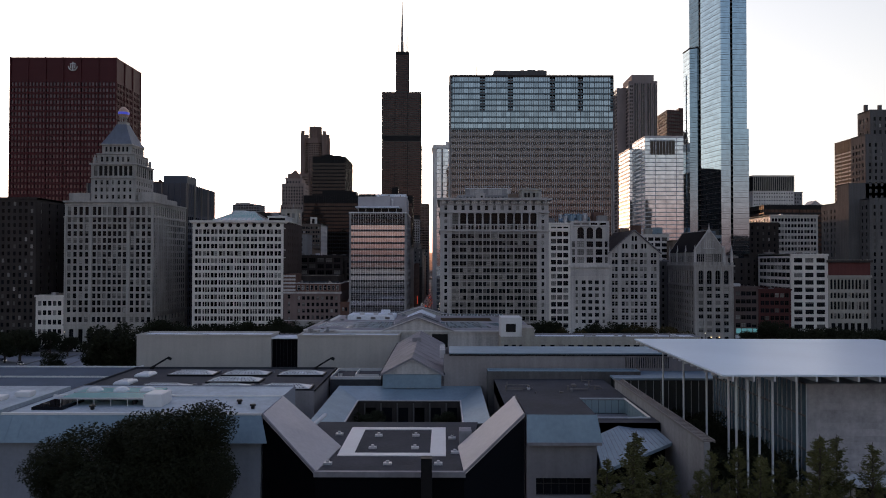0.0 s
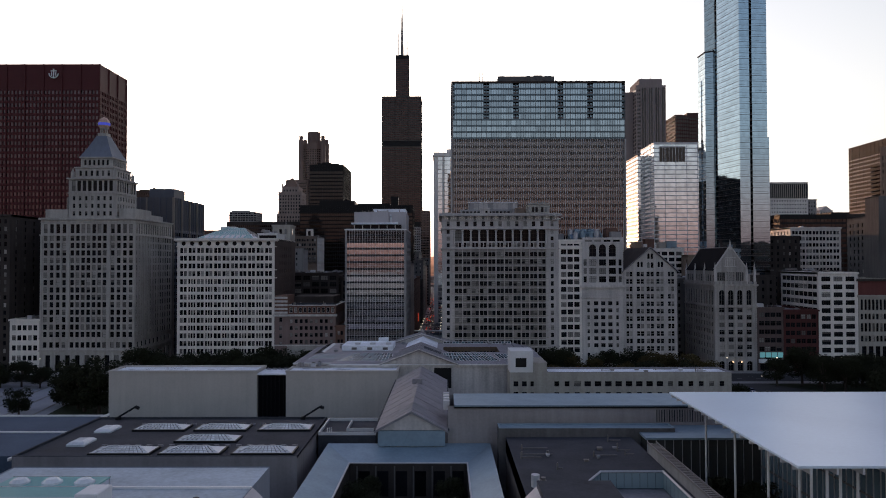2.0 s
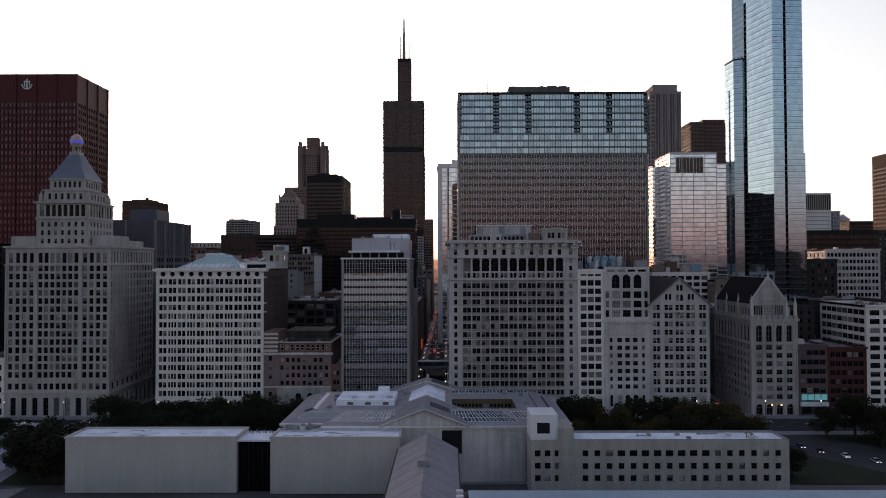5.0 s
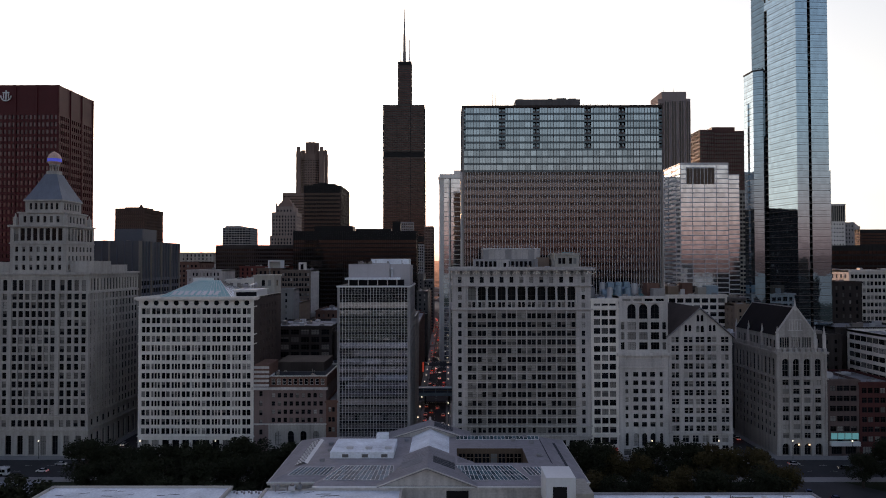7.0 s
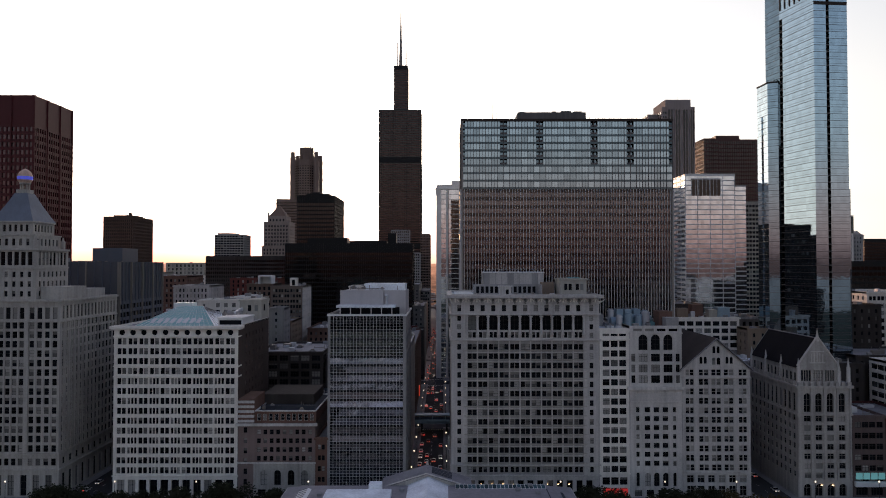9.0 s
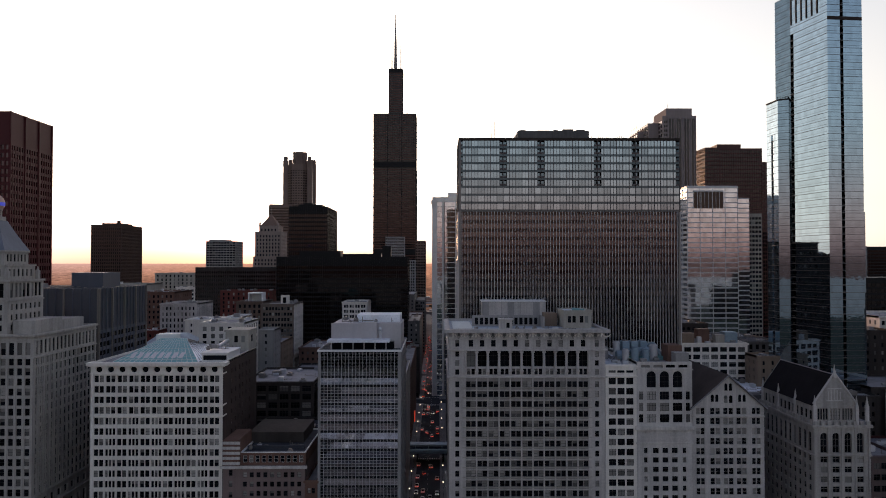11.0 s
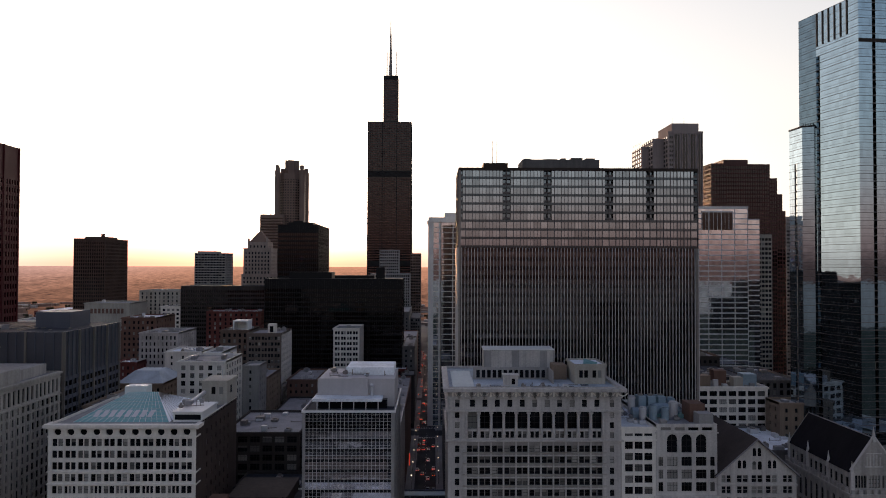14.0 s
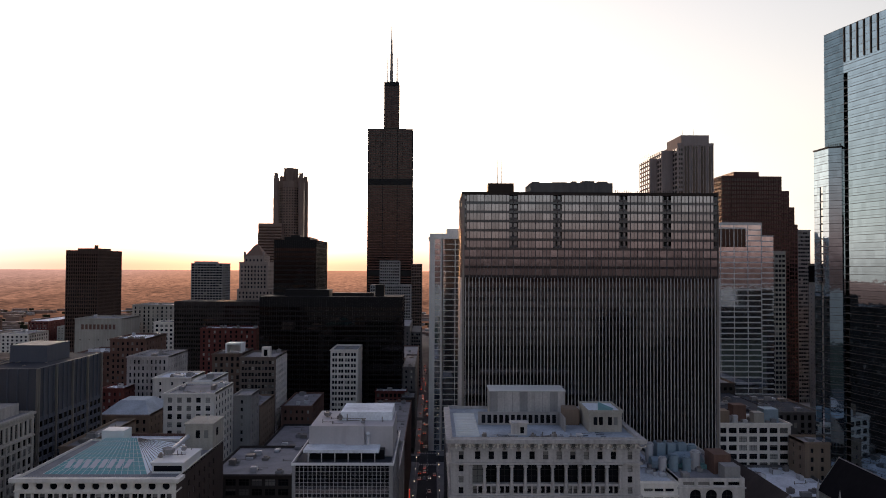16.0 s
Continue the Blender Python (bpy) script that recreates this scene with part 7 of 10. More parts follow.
def legacy():
    root = thing("slender_glass_tower", 184, 68, 0, "slender blue glass residential tower with a balcony slot", "skyscraper", "city buildings")
    a, b, c, d = (177.75, 50.5), (194.5, 52.0), (196.5, 86.0), (170.25, 84.5)
    g, f, s = Geo(), Geo(), Geo()

    def face(p, q, z0, z1, n, mat, slots=(), slot_top=999, dim=()):
        ln = math.hypot(q[0] - p[0], q[1] - p[1])
        u = ((q[0] - p[0]) / ln, (q[1] - p[1]) / ln)
        nz = int((z1 - z0) / 3.25)
        nx_, ny_ = u[1], -u[0]
        for j in range(nz):
            for i in range(n):
                x0, x1 = ln * i / n, ln * (i + 1) / n
                zz, zt = z0 + (z1 - z0) * j / nz, z0 + (z1 - z0) * (j + 1) / nz
                dd = 1.5 if i in slots and zt < slot_top else 0.0
                pt = lambda t, z, dep: (p[0] + u[0] * t - nx_ * dep, p[1] + u[1] * t - ny_ * dep, z)
                g.poly([pt(x0, zz, dd), pt(x1, zz, dd), pt(x1, zt, dd), pt(x0, zt, dd)], 2 if dd else 3 if i in dim else mat)
                if dd:
                    s.poly([pt(x0, zz, 0), pt(x1, zz, 0), pt(x1, zz, 1.5), pt(x0, zz, 1.5)])
                    s.poly([pt(x0, zz + 0.2, 0), pt(x1, zz + 0.2, 0), pt(x1, zz + 0.2, 1.5), pt(x0, zz + 0.2, 1.5)])
                    s.poly([pt(x0, zz, 0), pt(x1, zz, 0), pt(x1, zz + 0.55, 0), pt(x0, zz + 0.55, 0)])
        belts(f, p, u, [z0 + (z1 - z0) / nz * j for j in range(nz + 1)], ln, 0.17, 0.06)
        belts(f, p, u, [z0 + (z1 - z0) / nz * (j + 0.36) for j in range(nz)], ln, 0.07, 0.04)

    top = 237.0
    face(a, b, 0, top, 11, 0, slots=(4,))
    # first five bays of this face take a darker blue glass
    face(d, a, 0, top, 16, 0, slots=(5,), slot_top=218, dim=range(5))
    face(b, c, 0, top, 14, 0)
    face(c, d, 0, top, 12, 0)
    g.poly([(*a, top), (*b, top), (*c, top), (*d, top)], 0)
    for i in range(6):
        t = 0.330 + i * 0.099
        x, y = d[0] + (a[0] - d[0]) * t, d[1] + (a[1] - d[1]) * t
        f.box(x - 0.35, x + 0.05, y - 0.3, y + 0.3, 222, top, 1)
    f.poly([(a[0] - 0.1, a[1] - 0.12, 217), (b[0], b[1] - 0.12, 217), (b[0], b[1] - 0.12, 218.6), (a[0] - 0.1, a[1] - 0.12, 218.6)], 1)
    # lower shoulder standing out of the south side
    e, h, k, rear, zs = (167.9, 77.6), (172.2, 75.2), (167.2, 88.0), (170.4, 88.0), 186.0
    face(e, h, 0, zs, 3, 0)
    face(k, e, 0, zs, 5, 0, slots=(2,), slot_top=172)
    g.poly([(*e, zs), (*h, zs), (*rear, zs), (*k, zs)], 1)
    g.poly([(*rear, 0), (*k, 0), (*k, zs), (*rear, zs)], 0)
    for p, q in ((e, h), (k, e)):
        f.tube((p[0] - 0.1, p[1] - 0.1, zs + 0.2), (q[0] - 0.1, q[1] - 0.1, zs + 0.2), 0.45, n=4, m=1)
    for i in range(7):
        f.tube((168.2 + i * 0.6, 78.2 - i * 0.34, zs), (168.2 + i * 0.6, 78.2 - i * 0.34, zs + 1.8), 0.1, n=5, m=1)
    # north stub
    face((194.6, 55.0), (197.0, 55.2), 0, 129, 2, 0)
    g.poly([(194.6, 55, 129), (197.0, 55.2, 129), (197.4, 76, 129), (195.6, 76, 129)], 1)
    part("glass_skin", g, [GLASSBLUE, ROOFGREY, GLASSDIM, mirror_glass("deep blue bay glass", (0.12, 0.18, 0.23), vary=0.3)], root, kind="stuff")
    part("floor_edging", f, [TAUPE, BRONZE], root, kind="stuff")
    part("balcony_edging", s, GRANITE, root, kind="stuff")


legacy()
# unseen towers added behind the viewpoint to darken the glass reflections
for i, (xa, ya, w, h) in enumerate(((300, -560, 70, 52), (440, -650, 70, 84), (220, -470, 60, 30), (540, -520, 60, 62), (250, -740, 50, 70), (650, -680, 60, 90), (420, -840, 80, 66))):
    tower("reflection_tower", xa, xa + w, ya, ya + 45, h, "added dark tower out of view behind the viewpoint, mirrored in glass", BLACKSTEEL, GLASSBRZ, 10, 8, int(h / 8), belt=3.2, rib=1.0, out=0.4, top=5)


# middle distance, south of the cross street
def mid_blocks():
    P = plain
    P("cream_office_tower", -73.2, -54.2, 271, 303, 76, "slim cream brick office tower with paired windows", TERRA, nb=4, k=2, w=1.5, h=2.2, n_units=2, seed=51, singles=110, side=6)
    P("stone_bank_building", -44.4, -21.0, 300, 330, 42.3, "dark red stone block with vertical piers", REDBRICK, nb=7, k=1, w=1.9, h=2.6, roof=ROOFWHITE, n_units=4, seed=52)
    g = Geo()
    g.box(-35, -28, 330, 337, 0, 60)
    g.box(-33.6, -29.4, 331.4, 335.6, 60, 66)
    g.tube((-31.5, 333.5, 66), (-31.5, 333.5, 74), 1.3, 0.9, n=8)
    g.tube((-31.5, 333.5, 74), (-31.5, 333.5, 78), 0.9, 0.1, n=8)
    solo("small_spire_tower", g, GRANITE, "small dark stone spire tower", "tower")
    # flank whitened and front darkened, painting in low-sky light on the north side
    b = P("tan_brick_tower", -121.4, -99, 217, 250, 77.6, "tan brick office tower, its windowed flank whitened as if sky-lit", surface("dusky tan brick", (0.17, 0.135, 0.115), vary=0.2, fine=3.0, streak=0.4), nb=5, k=2, w=1.5, h=2.1, fh=3.6, n_units=2, seed=53, singles=60, side=9, flank=TERRA)
    b.box("water_tank_house", -108.4, -103.4, 219, 224, 77, 83.4, TERRA)
    b.box("tank_house_door", -107, -104.8, 218.9, 219, 78, 82, GLASSDIM)
    b = P("brown_brick_tower", -140, -121.6, 222, 252, 79, "brown brick office tower with a white rooftop frame", surface("dusky brown brick", (0.15, 0.105, 0.085), vary=0.2, fine=3.0, streak=0.4), nb=5, k=1, w=1.6, h=2.3, n_units=3, seed=54, singles=40)
    for bx in ((-133, -132, 226, 236, 79, 84), (-124, -123, 226, 236, 79, 84), (-133, -123, 226, 236, 84, 85), (-132, -124, 234, 236, 79, 84)):
        b.box("roof_frame", *bx, WHITEPT)
    P("white_loft_tower", -130.4, -106.2, 118, 150, 73.0, "white stone loft tower with dark square windows", TERRA, nb=5, k=1, w=2.2, h=2.4, n_units=4, seed=55, singles=90, side=6, roof=ROOFGREY)
    P("white_stub_tower", -107, -97.5, 152, 170, 66, "plain pale side wall of a slim tower", CONCRETE, nb=1, k=1, n_units=0, seed=56)
    P("grey_arch_building", -190, -165, 215, 250, 78, "grey stone block with tall narrow windows", PALE, nb=9, k=1, w=1.1, h=2.4, n_units=5, seed=57, side=8)
    P("brown_brick_block", -222, -198, 262, 300, 84, "brown brick loft block with white roof gear", BRICK, nb=7, k=1, w=1.4, h=2.0, n_units=7, seed=58, roof=ROOFWHITE)
    P("brown_brick_block", -246, -222.4, 266, 300, 74, "lower brown brick loft block with a pale roof", BRICK, nb=6, k=1, w=1.4, h=2.0, n_units=4, seed=158, roof=ROOFPALE)
    b = P("plain_stone_block", -331, -288, 430, 470, 85, "pale plain block with a sign band under its roof", CREAM, nb=5, k=1, w=0.9, h=1.2, n_units=2, seed=59, fh=16)
    for i in range(9):
        b.box("sign_bar", -325 + i * 3.6, -322.8 + i * 3.6, 429.7, 430, 75, 79.5, BRICK)
    P("white_gabled_block", -164, -142, 190, 215, 69, "white rendered block with low roof huts", TERRA, nb=3, k=1, w=1.2, h=1.9, n_units=6, seed=161, roof=ROOFWHITE)
    b = P("mansard_block", -171, -146, 140, 172, 58, "tan brick block under a pale hipped roof", TANBRICK, nb=7, k=1, w=1.3, h=2.0, n_units=0, seed=162)
    g = Geo()
    for q in ([(-171, 140, 58), (-146, 140, 58), (-152, 150, 63.5), (-165, 150, 63.5)], [(-146, 140, 58), (-146, 172, 58), (-152, 162, 63.5), (-152, 150, 63.5)], [(-146, 172, 58), (-171, 172, 58), (-165, 162, 63.5), (-152, 162, 63.5)],
              [(-171, 172, 58), (-171, 140, 58), (-165, 150, 63.5), (-165, 162, 63.5)], [(-165, 150, 63.5), (-152, 150, 63.5), (-152, 162, 63.5), (-165, 162, 63.5)]):
        g.poly(q)
    part("hipped_roof", g, ROOFPALE, b.root)
    P("mansard_block", -199, -185, 200, 216, 61, "small red brick block with a white roof hut", REDBRICK, nb=4, k=1, w=1.2, h=1.9, n_units=3, seed=163, roof=ROOFWHITE)
    P("white_grid_building", -478, -447, 560, 600, 58, "white gridded office block by the far plain", TERRA, nb=6, k=1, w=2.4, h=2.2, n_units=3, seed=164)
    P("low_brick_building", -140, -112, 62, 100, 58, "low brown brick building with a pale flat roof", BRICK, nb=7, k=1, w=1.6, h=2.0, n_units=3, seed=60, roof=ROOFWHITE)
    P("low_brick_building", -150, -141, 62, 112, 62, "low tan brick building with curved gear on its roof", TANBRICK, nb=4, k=1, w=1.6, h=2.0, n_units=4, seed=61)
    P("pale_wall_tower", -129, -119, 155, 185, 73, "pale plastered tower end", WHITEPT, nb=2, k=1, n_units=1, seed=62)
    P("dark_loft_building", -92, -58.5, 66, 112, 49.6, "dark brick loft building with big iron windows", DARKBRICK, nb=6, k=1, w=4.2, h=2.8, style="wide", n_units=10, seed=63, singles=60)
    P("dark_loft_building", -58, -16.5, 70, 112, 46.5, "dark brick loft with a pale blue roof deck", DARKBRICK, nb=7, k=1, w=4.2, h=2.8, style="wide", n_units=8, seed=64, roof=ROOFWHITE)
    P("low_dark_building", -80.6, -46, 45, 65, 33, "low dark flat-roofed rear building", DARKBRICK, nb=6, k=1, n_units=3, seed=65, roof=ROOFDARK)
    P("brick_hip_roof_building", -118, -98, 175, 210, 56, "tan brick building behind the loft towers", TANBRICK, nb=6, k=1, n_units=4, seed=66)
    P("slim_street_building", -19.6, -14.4, 46, 100, 55, "narrow stone building with arched windows on the side street", PALE, nb=1, k=2, w=1.3, n_units=2, seed=67, side=10)
    P("street_side_building", -40, -16, 142, 255, 44, "dark brown brick row along the side street", BRICK, nb=6, k=1, n_units=10, seed=68, side=22)
    P("street_side_building", -92, -42, 142, 210, 38, "grey brick loft row with cluttered roofs", DARKBRICK, nb=8, k=1, n_units=14, seed=69)
    P("street_side_building", -95, -76, 215, 262, 48, "brown brick loft beyond the avenue", BRICK, nb=5, k=1, n_units=5, seed=70)
    P("street_side_building", -24.8, -14.8, 286, 311, 40, "narrow dark brick block on the side street", DARKBRICK, nb=2, k=1, n_units=2, seed=171, side=5)
    P("street_side_building", -24.8, -15.2, 314, 391, 58, "dark stone block along the side street", GRANITE, nb=2, k=1, n_units=3, seed=172, side=14)
    P("street_side_building", -40, -16.4, 414, 513, 52, "brown brick row along the side street", BRICK, nb=4, k=1, n_units=4, seed=173, side=16)
    P("street_side_building", -44, -27, 537, 638, 70, "grey stone block further down the side street", GRANITE, nb=4, k=1, n_units=3, seed=174, side=16)
    P("corner_store_building", 5, 16, 142, 192, 36, "dark stone store building behind the slab tower", GRANITE, nb=3, k=1, w=2.4, n_units=3, seed=71, side=20)
    # block added out of sight, only to darken the slender glass tower's reflection
    P("reflection_block", 16.4, 60, 142, 192, 112, "tall dark block added unseen behind the slab tower, darkening glass reflections", DARKBRICK, nb=10, k=1, w=1.8, n_units=4, seed=92)
    P("red_roofed_block", -203, -155, 390, 416, 80, "dark red brick block with a white flat roof", REDBRICK, nb=10, k=1, w=1.6, h=2.4, n_units=6, seed=72, roof=ROOFWHITE)
    P("pier_front_building", -300, -259, 480, 520, 95, "pale stone block with tall piers", CREAM, nb=9, k=1, w=1.6, h=2.6, n_units=2, seed=73)
    P("white_grid_building", -259, -240, 430, 455, 82, "white gridded office block", TERRA, nb=4, k=1, w=2.4, h=2.2, n_units=3, seed=74)
    # north of the street
    b = P("white_grid_building", 125.6, 159.6, 95, 112, 64.4, "white brick loft building with wide square windows", TERRA, nb=7, k=1, w=3.6, h=2.4, style="wide", n_units=7, seed=75, singles=80, roof=ROOFGREY)
    for xa, xb, ya, yb, h, m in ((128, 134, 100, 106, 4.5, TANBRICK), (137, 143, 103, 109, 6.5, BRICK), (144.5, 149, 98, 103, 4.0, CREAM), (150.5, 157, 101, 108, 5.0, COPPER), (134.6, 136.6, 97, 99, 3.0, PALEALU)):
        b.box("roof_hut", xa, xb, ya, yb, 63.4, 64.4 + h, m)
    P("rear_office_block", 128, 160, 114, 138, 62, "dark brick office block with stair huts on its roof", DARKBRICK, nb=8, k=1, w=1.5, n_units=12, seed=176, roof=ROOFDARK)
    P("stair_block", 157, 172, 78, 92, 60, "tan brick stair block on a rear roof", TANBRICK, nb=3, k=1, n_units=1, seed=76)
    P("rear_roof_building", 118, 160, 50, 94, 46, "rear building with a pale cluttered roof", GRANITE, nb=8, k=1, n_units=12, seed=77, roof=ROOFWHITE)
    P("dark_rear_building", 164.6, 192, 38, 49.6, 48, "dark brick rear building", DARKBRICK, nb=6, k=1, n_units=4, seed=78)
    P("dark_rear_building", 192, 232, 44, 80, 50.6, "dark brick rear block with steel water tank frames", DARKBRICK, nb=9, k=1, n_units=6, seed=79)
    P("white_office_block", 229.4, 262, 97, 140, 78, "white stone office block with deep square windows", TERRA, nb=7, k=2, w=1.7, h=2.2, n_units=4, seed=80, singles=60, side=9)
    P("dark_rear_tower", 205, 229, 84, 120, 72, "dark brick tower behind the loft row", DARKBRICK, nb=6, k=1, n_units=4, seed=81)
    P("striped_office_tower", 337.6, 382, 370, 410, 138.6, "pale concrete office tower with a dark louvred top", TERRA, nb=16, k=1, w=1.3, h=1.3, n_units=0, seed=82, style="bare", category="skyscraper")
    g = Geo()
    g.box(337.4, 382.2, 369.6, 410, 122, 137)
    for i in range(22):
        g.box(338 + i * 2.05, 338.8 + i * 2.05, 369.2, 369.6, 122, 137, 1)
    solo("louvred_plant_storey", g, [BLACKSTEEL, CREAM], "dark louvred plant storey with pale fins", "plant storey")
    P("pale_side_tower", 382.4, 392, 372, 405, 121, "pale grey glass side tower", CONCRETE, nb=3, k=1, n_units=0, seed=83, category="skyscraper")
    tower("black_office_block", 285, 340.6, 228, 262, 95.4, "flat-topped black steel and glass office block", BLACKSTEEL, GLASSBRZ, 18, 10, 22, belt=1.5, rib=0.3, out=0.2, top=4)
    P("gabled_pale_tower", 574, 593, 706, 730, 134, "small pale stone tower with a gabled top", PALE, nb=5, k=1, w=1.6, n_units=0, seed=91, category="skyscraper")
    g = Geo()
    g.prism([(574, 705.8), (593, 705.8), (593, 730), (574, 730)], 134, 135)
    g.poly([(576, 706, 135), (591, 706, 135), (583.5, 706, 141)])
    g.poly([(576, 706, 135), (583.5, 706, 141), (583.5, 730, 141), (576, 730, 135)])
    g.poly([(583.5, 706, 141), (591, 706, 135), (591, 730, 135), (583.5, 730, 141)])
    g.poly([(591, 730, 135), (576, 730, 135), (583.5, 730, 141)])
    solo("gable_top", g, PALE, "pale stone gable on top of a distant tower", "gable")
    tower("dark_distant_block", 560, 700, 650, 690, 127.5, "wide dark distant office block", BLACKSTEEL, GLASSBRZ, 40, 12, 30, belt=1.5, rib=0.3, out=0.2, top=5)
    P("rear_loft_tower", 341, 372, 235, 270, 96, "dark brick tower with fire stairs", DARKBRICK, nb=8, k=1, n_units=4, seed=85, category="skyscraper")
    tower("bronze_glass_tower", 455, 500, 342, 422, 182, "dark bronze glass tower with lit copper reflections", surface("blackened bronze", (0.035, 0.022, 0.019), rough=0.6, vary=0.2, spec=0.1), mirror_glass("copper glass", (0.030, 0.019, 0.017), vary=0.5), 10, 12, 40, belt=2.6, rib=0.25, out=0.15, top=14)
    P("loop_block", 205, 262, 142, 255, 40, "grey stone store block behind the glass tower", GRANITE, nb=12, k=1, w=2.4, n_units=16, seed=86, side=18)
    P("loop_block", 146, 200, 142, 190, 60, "grey stone store block with pillared attic", GRANITE, nb=14, k=1, w=1.8, h=3.0, n_units=18, seed=87, roof=ROOFDARK)
    P("loop_block", 146, 178, 196, 240, 66, "dark brick store block with roof huts", DARKBRICK, nb=9, k=1, w=1.8, n_units=16, seed=88)
    P("banded_distant_tower", 364.3, 377.1, 480, 510, 173.2, "grey distant tower with pale floor bands", CONCRETE, nb=5, k=1, w=2.6, h=2.0, style="wide", n_units=0, seed=93, category="skyscraper")
    b = P("rear_office_tower", 21, 42, 118, 134, 166.6, "dark brick office tower with a roof house behind the slab", DARKBRICK, nb=5, k=1, w=1.8, n_units=0, seed=90, category="skyscraper")
    b.box("roof_house", 24.7, 37.3, 120, 130, 165.6, 175.0, BRONZE)
    for xm in (29.7, 31.7):
        g = Geo()
        g.tube((xm, 124, 175), (xm, 124, 187.4), 0.22, 0.1, n=6)
        part("mast", g, BRONZE, b.root)
    P("hotel_block", 62, 113, 142, 240, 119, "tall soot-dark brick hotel behind the slab tower", DARKBRICK, nb=11, k=1, w=1.8, n_units=6, seed=89)
    tower("beige_round_tower", 262, 276, 330, 350, 148, "beige concrete tower with a curved top", CREAM, GLASSDIM, 5, 6, 38, belt=1.6, rib=0.5, out=0.3, top=3)


mid_blocks()


# ---- the museum in the park ----
def gable(g, x0, x1, y0, y1, ze, zr, m=0, front=None, ov=0.6):
    """A ridged roof along y with its two slopes and closed ends."""
    c = (x0 + x1) / 2
    for a, s in ((x0 - ov, 1), (x1 + ov, -1)):
        zl = ze - ov * (zr - ze) / (c - x0)
        q = [(a, y0 - ov, zl), (c, y0 - ov, zr), (c, y1, zr), (a, y1, zl)]
        g.poly(q if s < 0 else q[::-1], m)
        g.poly([(a, y0 - ov, zl), (c, y0 - ov, zr), (c, y0 - ov, zr - 0.6), (a, y0 - ov, zl - 0.6)], m)
        g.poly([(a, y0 - ov, zl - 0.6), (c, y0 - ov, zr - 0.6), (c, y0 + 0.3, zr - 0.6), (a, y0 + 0.3, zl - 0.6)], m)
        g.poly([(a, y0 - ov, zl), (a, y1, zl), (a, y1, zl - 0.6), (a, y0 - ov, zl - 0.6)], m)
    g.poly([(x0, y0, ze - 0.3), (x1, y0, ze - 0.3), (c, y0, zr - 0.3)], m if front is None else front)
    g.poly([(x1, y1, ze - 0.3), (x0, y1, ze - 0.3), (c, y1, zr - 0.3)], m if front is None else front)


def pyramid_light(root, x0, x1, y0, y1, z, h):
    """A hipped skylight on a curb, with its glazing bars."""
    g = Geo()
    g.box(x0 - 0.4, x1 + 0.4, y0 - 0.4, y1 + 0.4, z, z + 0.5, 1)
    r, cy = (y1 - y0) / 2, (y0 + y1) / 2
    zb, zt = z + 0.5, z + 0.5 + h
    g.poly([(x0, y0, zb), (x1, y0, zb), (x1 - r, cy, zt), (x0 + r, cy, zt)])
    g.poly([(x1, y1, zb), (x0, y1, zb), (x0 + r, cy, zt), (x1 - r, cy, zt)])
    g.poly([(x1, y0, zb), (x1, y1, zb), (x1 - r, cy, zt)], 2)
    g.poly([(x0, y1, zb), (x0, y0, zb), (x0 + r, cy, zt)])
    s = part("skylight", g, [surface("bright roof-light glass", (0.66, 0.69, 0.70), rough=0.25, vary=0.5, coarse=0.5, streak=0.0, bump=0.0), BLACKSTEEL, WHITEPT], root, "hipped glass skylight with white end")
    b = Geo()
    for i in range(1, 12):
        f = i / 12
        for ye in (y0, y1):
            b = Geo()
            b.tube((x0 + (x1 - x0) * f, ye, zb + 0.03), (x0 + r + (x1 - x0 - 2 * r) * f, cy, zt + 0.03), 0.07, n=4, caps=False)
            part("glazing_bar", b, ROOFDARK, s)
    for f in (0.0, 0.33, 0.66):
        b = Geo()
        b.tube((x0 + r * f, y0 + r * f, zb + h * f + 0.04), (x1 - r * f, y0 + r * f, zb + h * f + 0.04), 0.1, n=4)
        part("glazing_bar", b, WHITEPT, s)
    b = Geo()
    b.tube((x0 + r, cy, zt), (x1 - r, cy, zt), 0.14, n=4)
    part("ridge_bar", b, WHITEPT, s)


def seams(root, p0, p1, q0, q1, n, mat=None):
    """Standing seams laid between two edges of a metal roof."""
    for i in range(n + 1):
        f = i / n
        a = Vector(p0).lerp(Vector(p1), f)
        b = Vector(q0).lerp(Vector(q1), f)
        g = Geo()
        g.tube(a + Vector((0, 0, 0.05)), b + Vector((0, 0, 0.05)), 0.03, n=4, caps=False)
        part("seam", g, mat or COPPER, root)


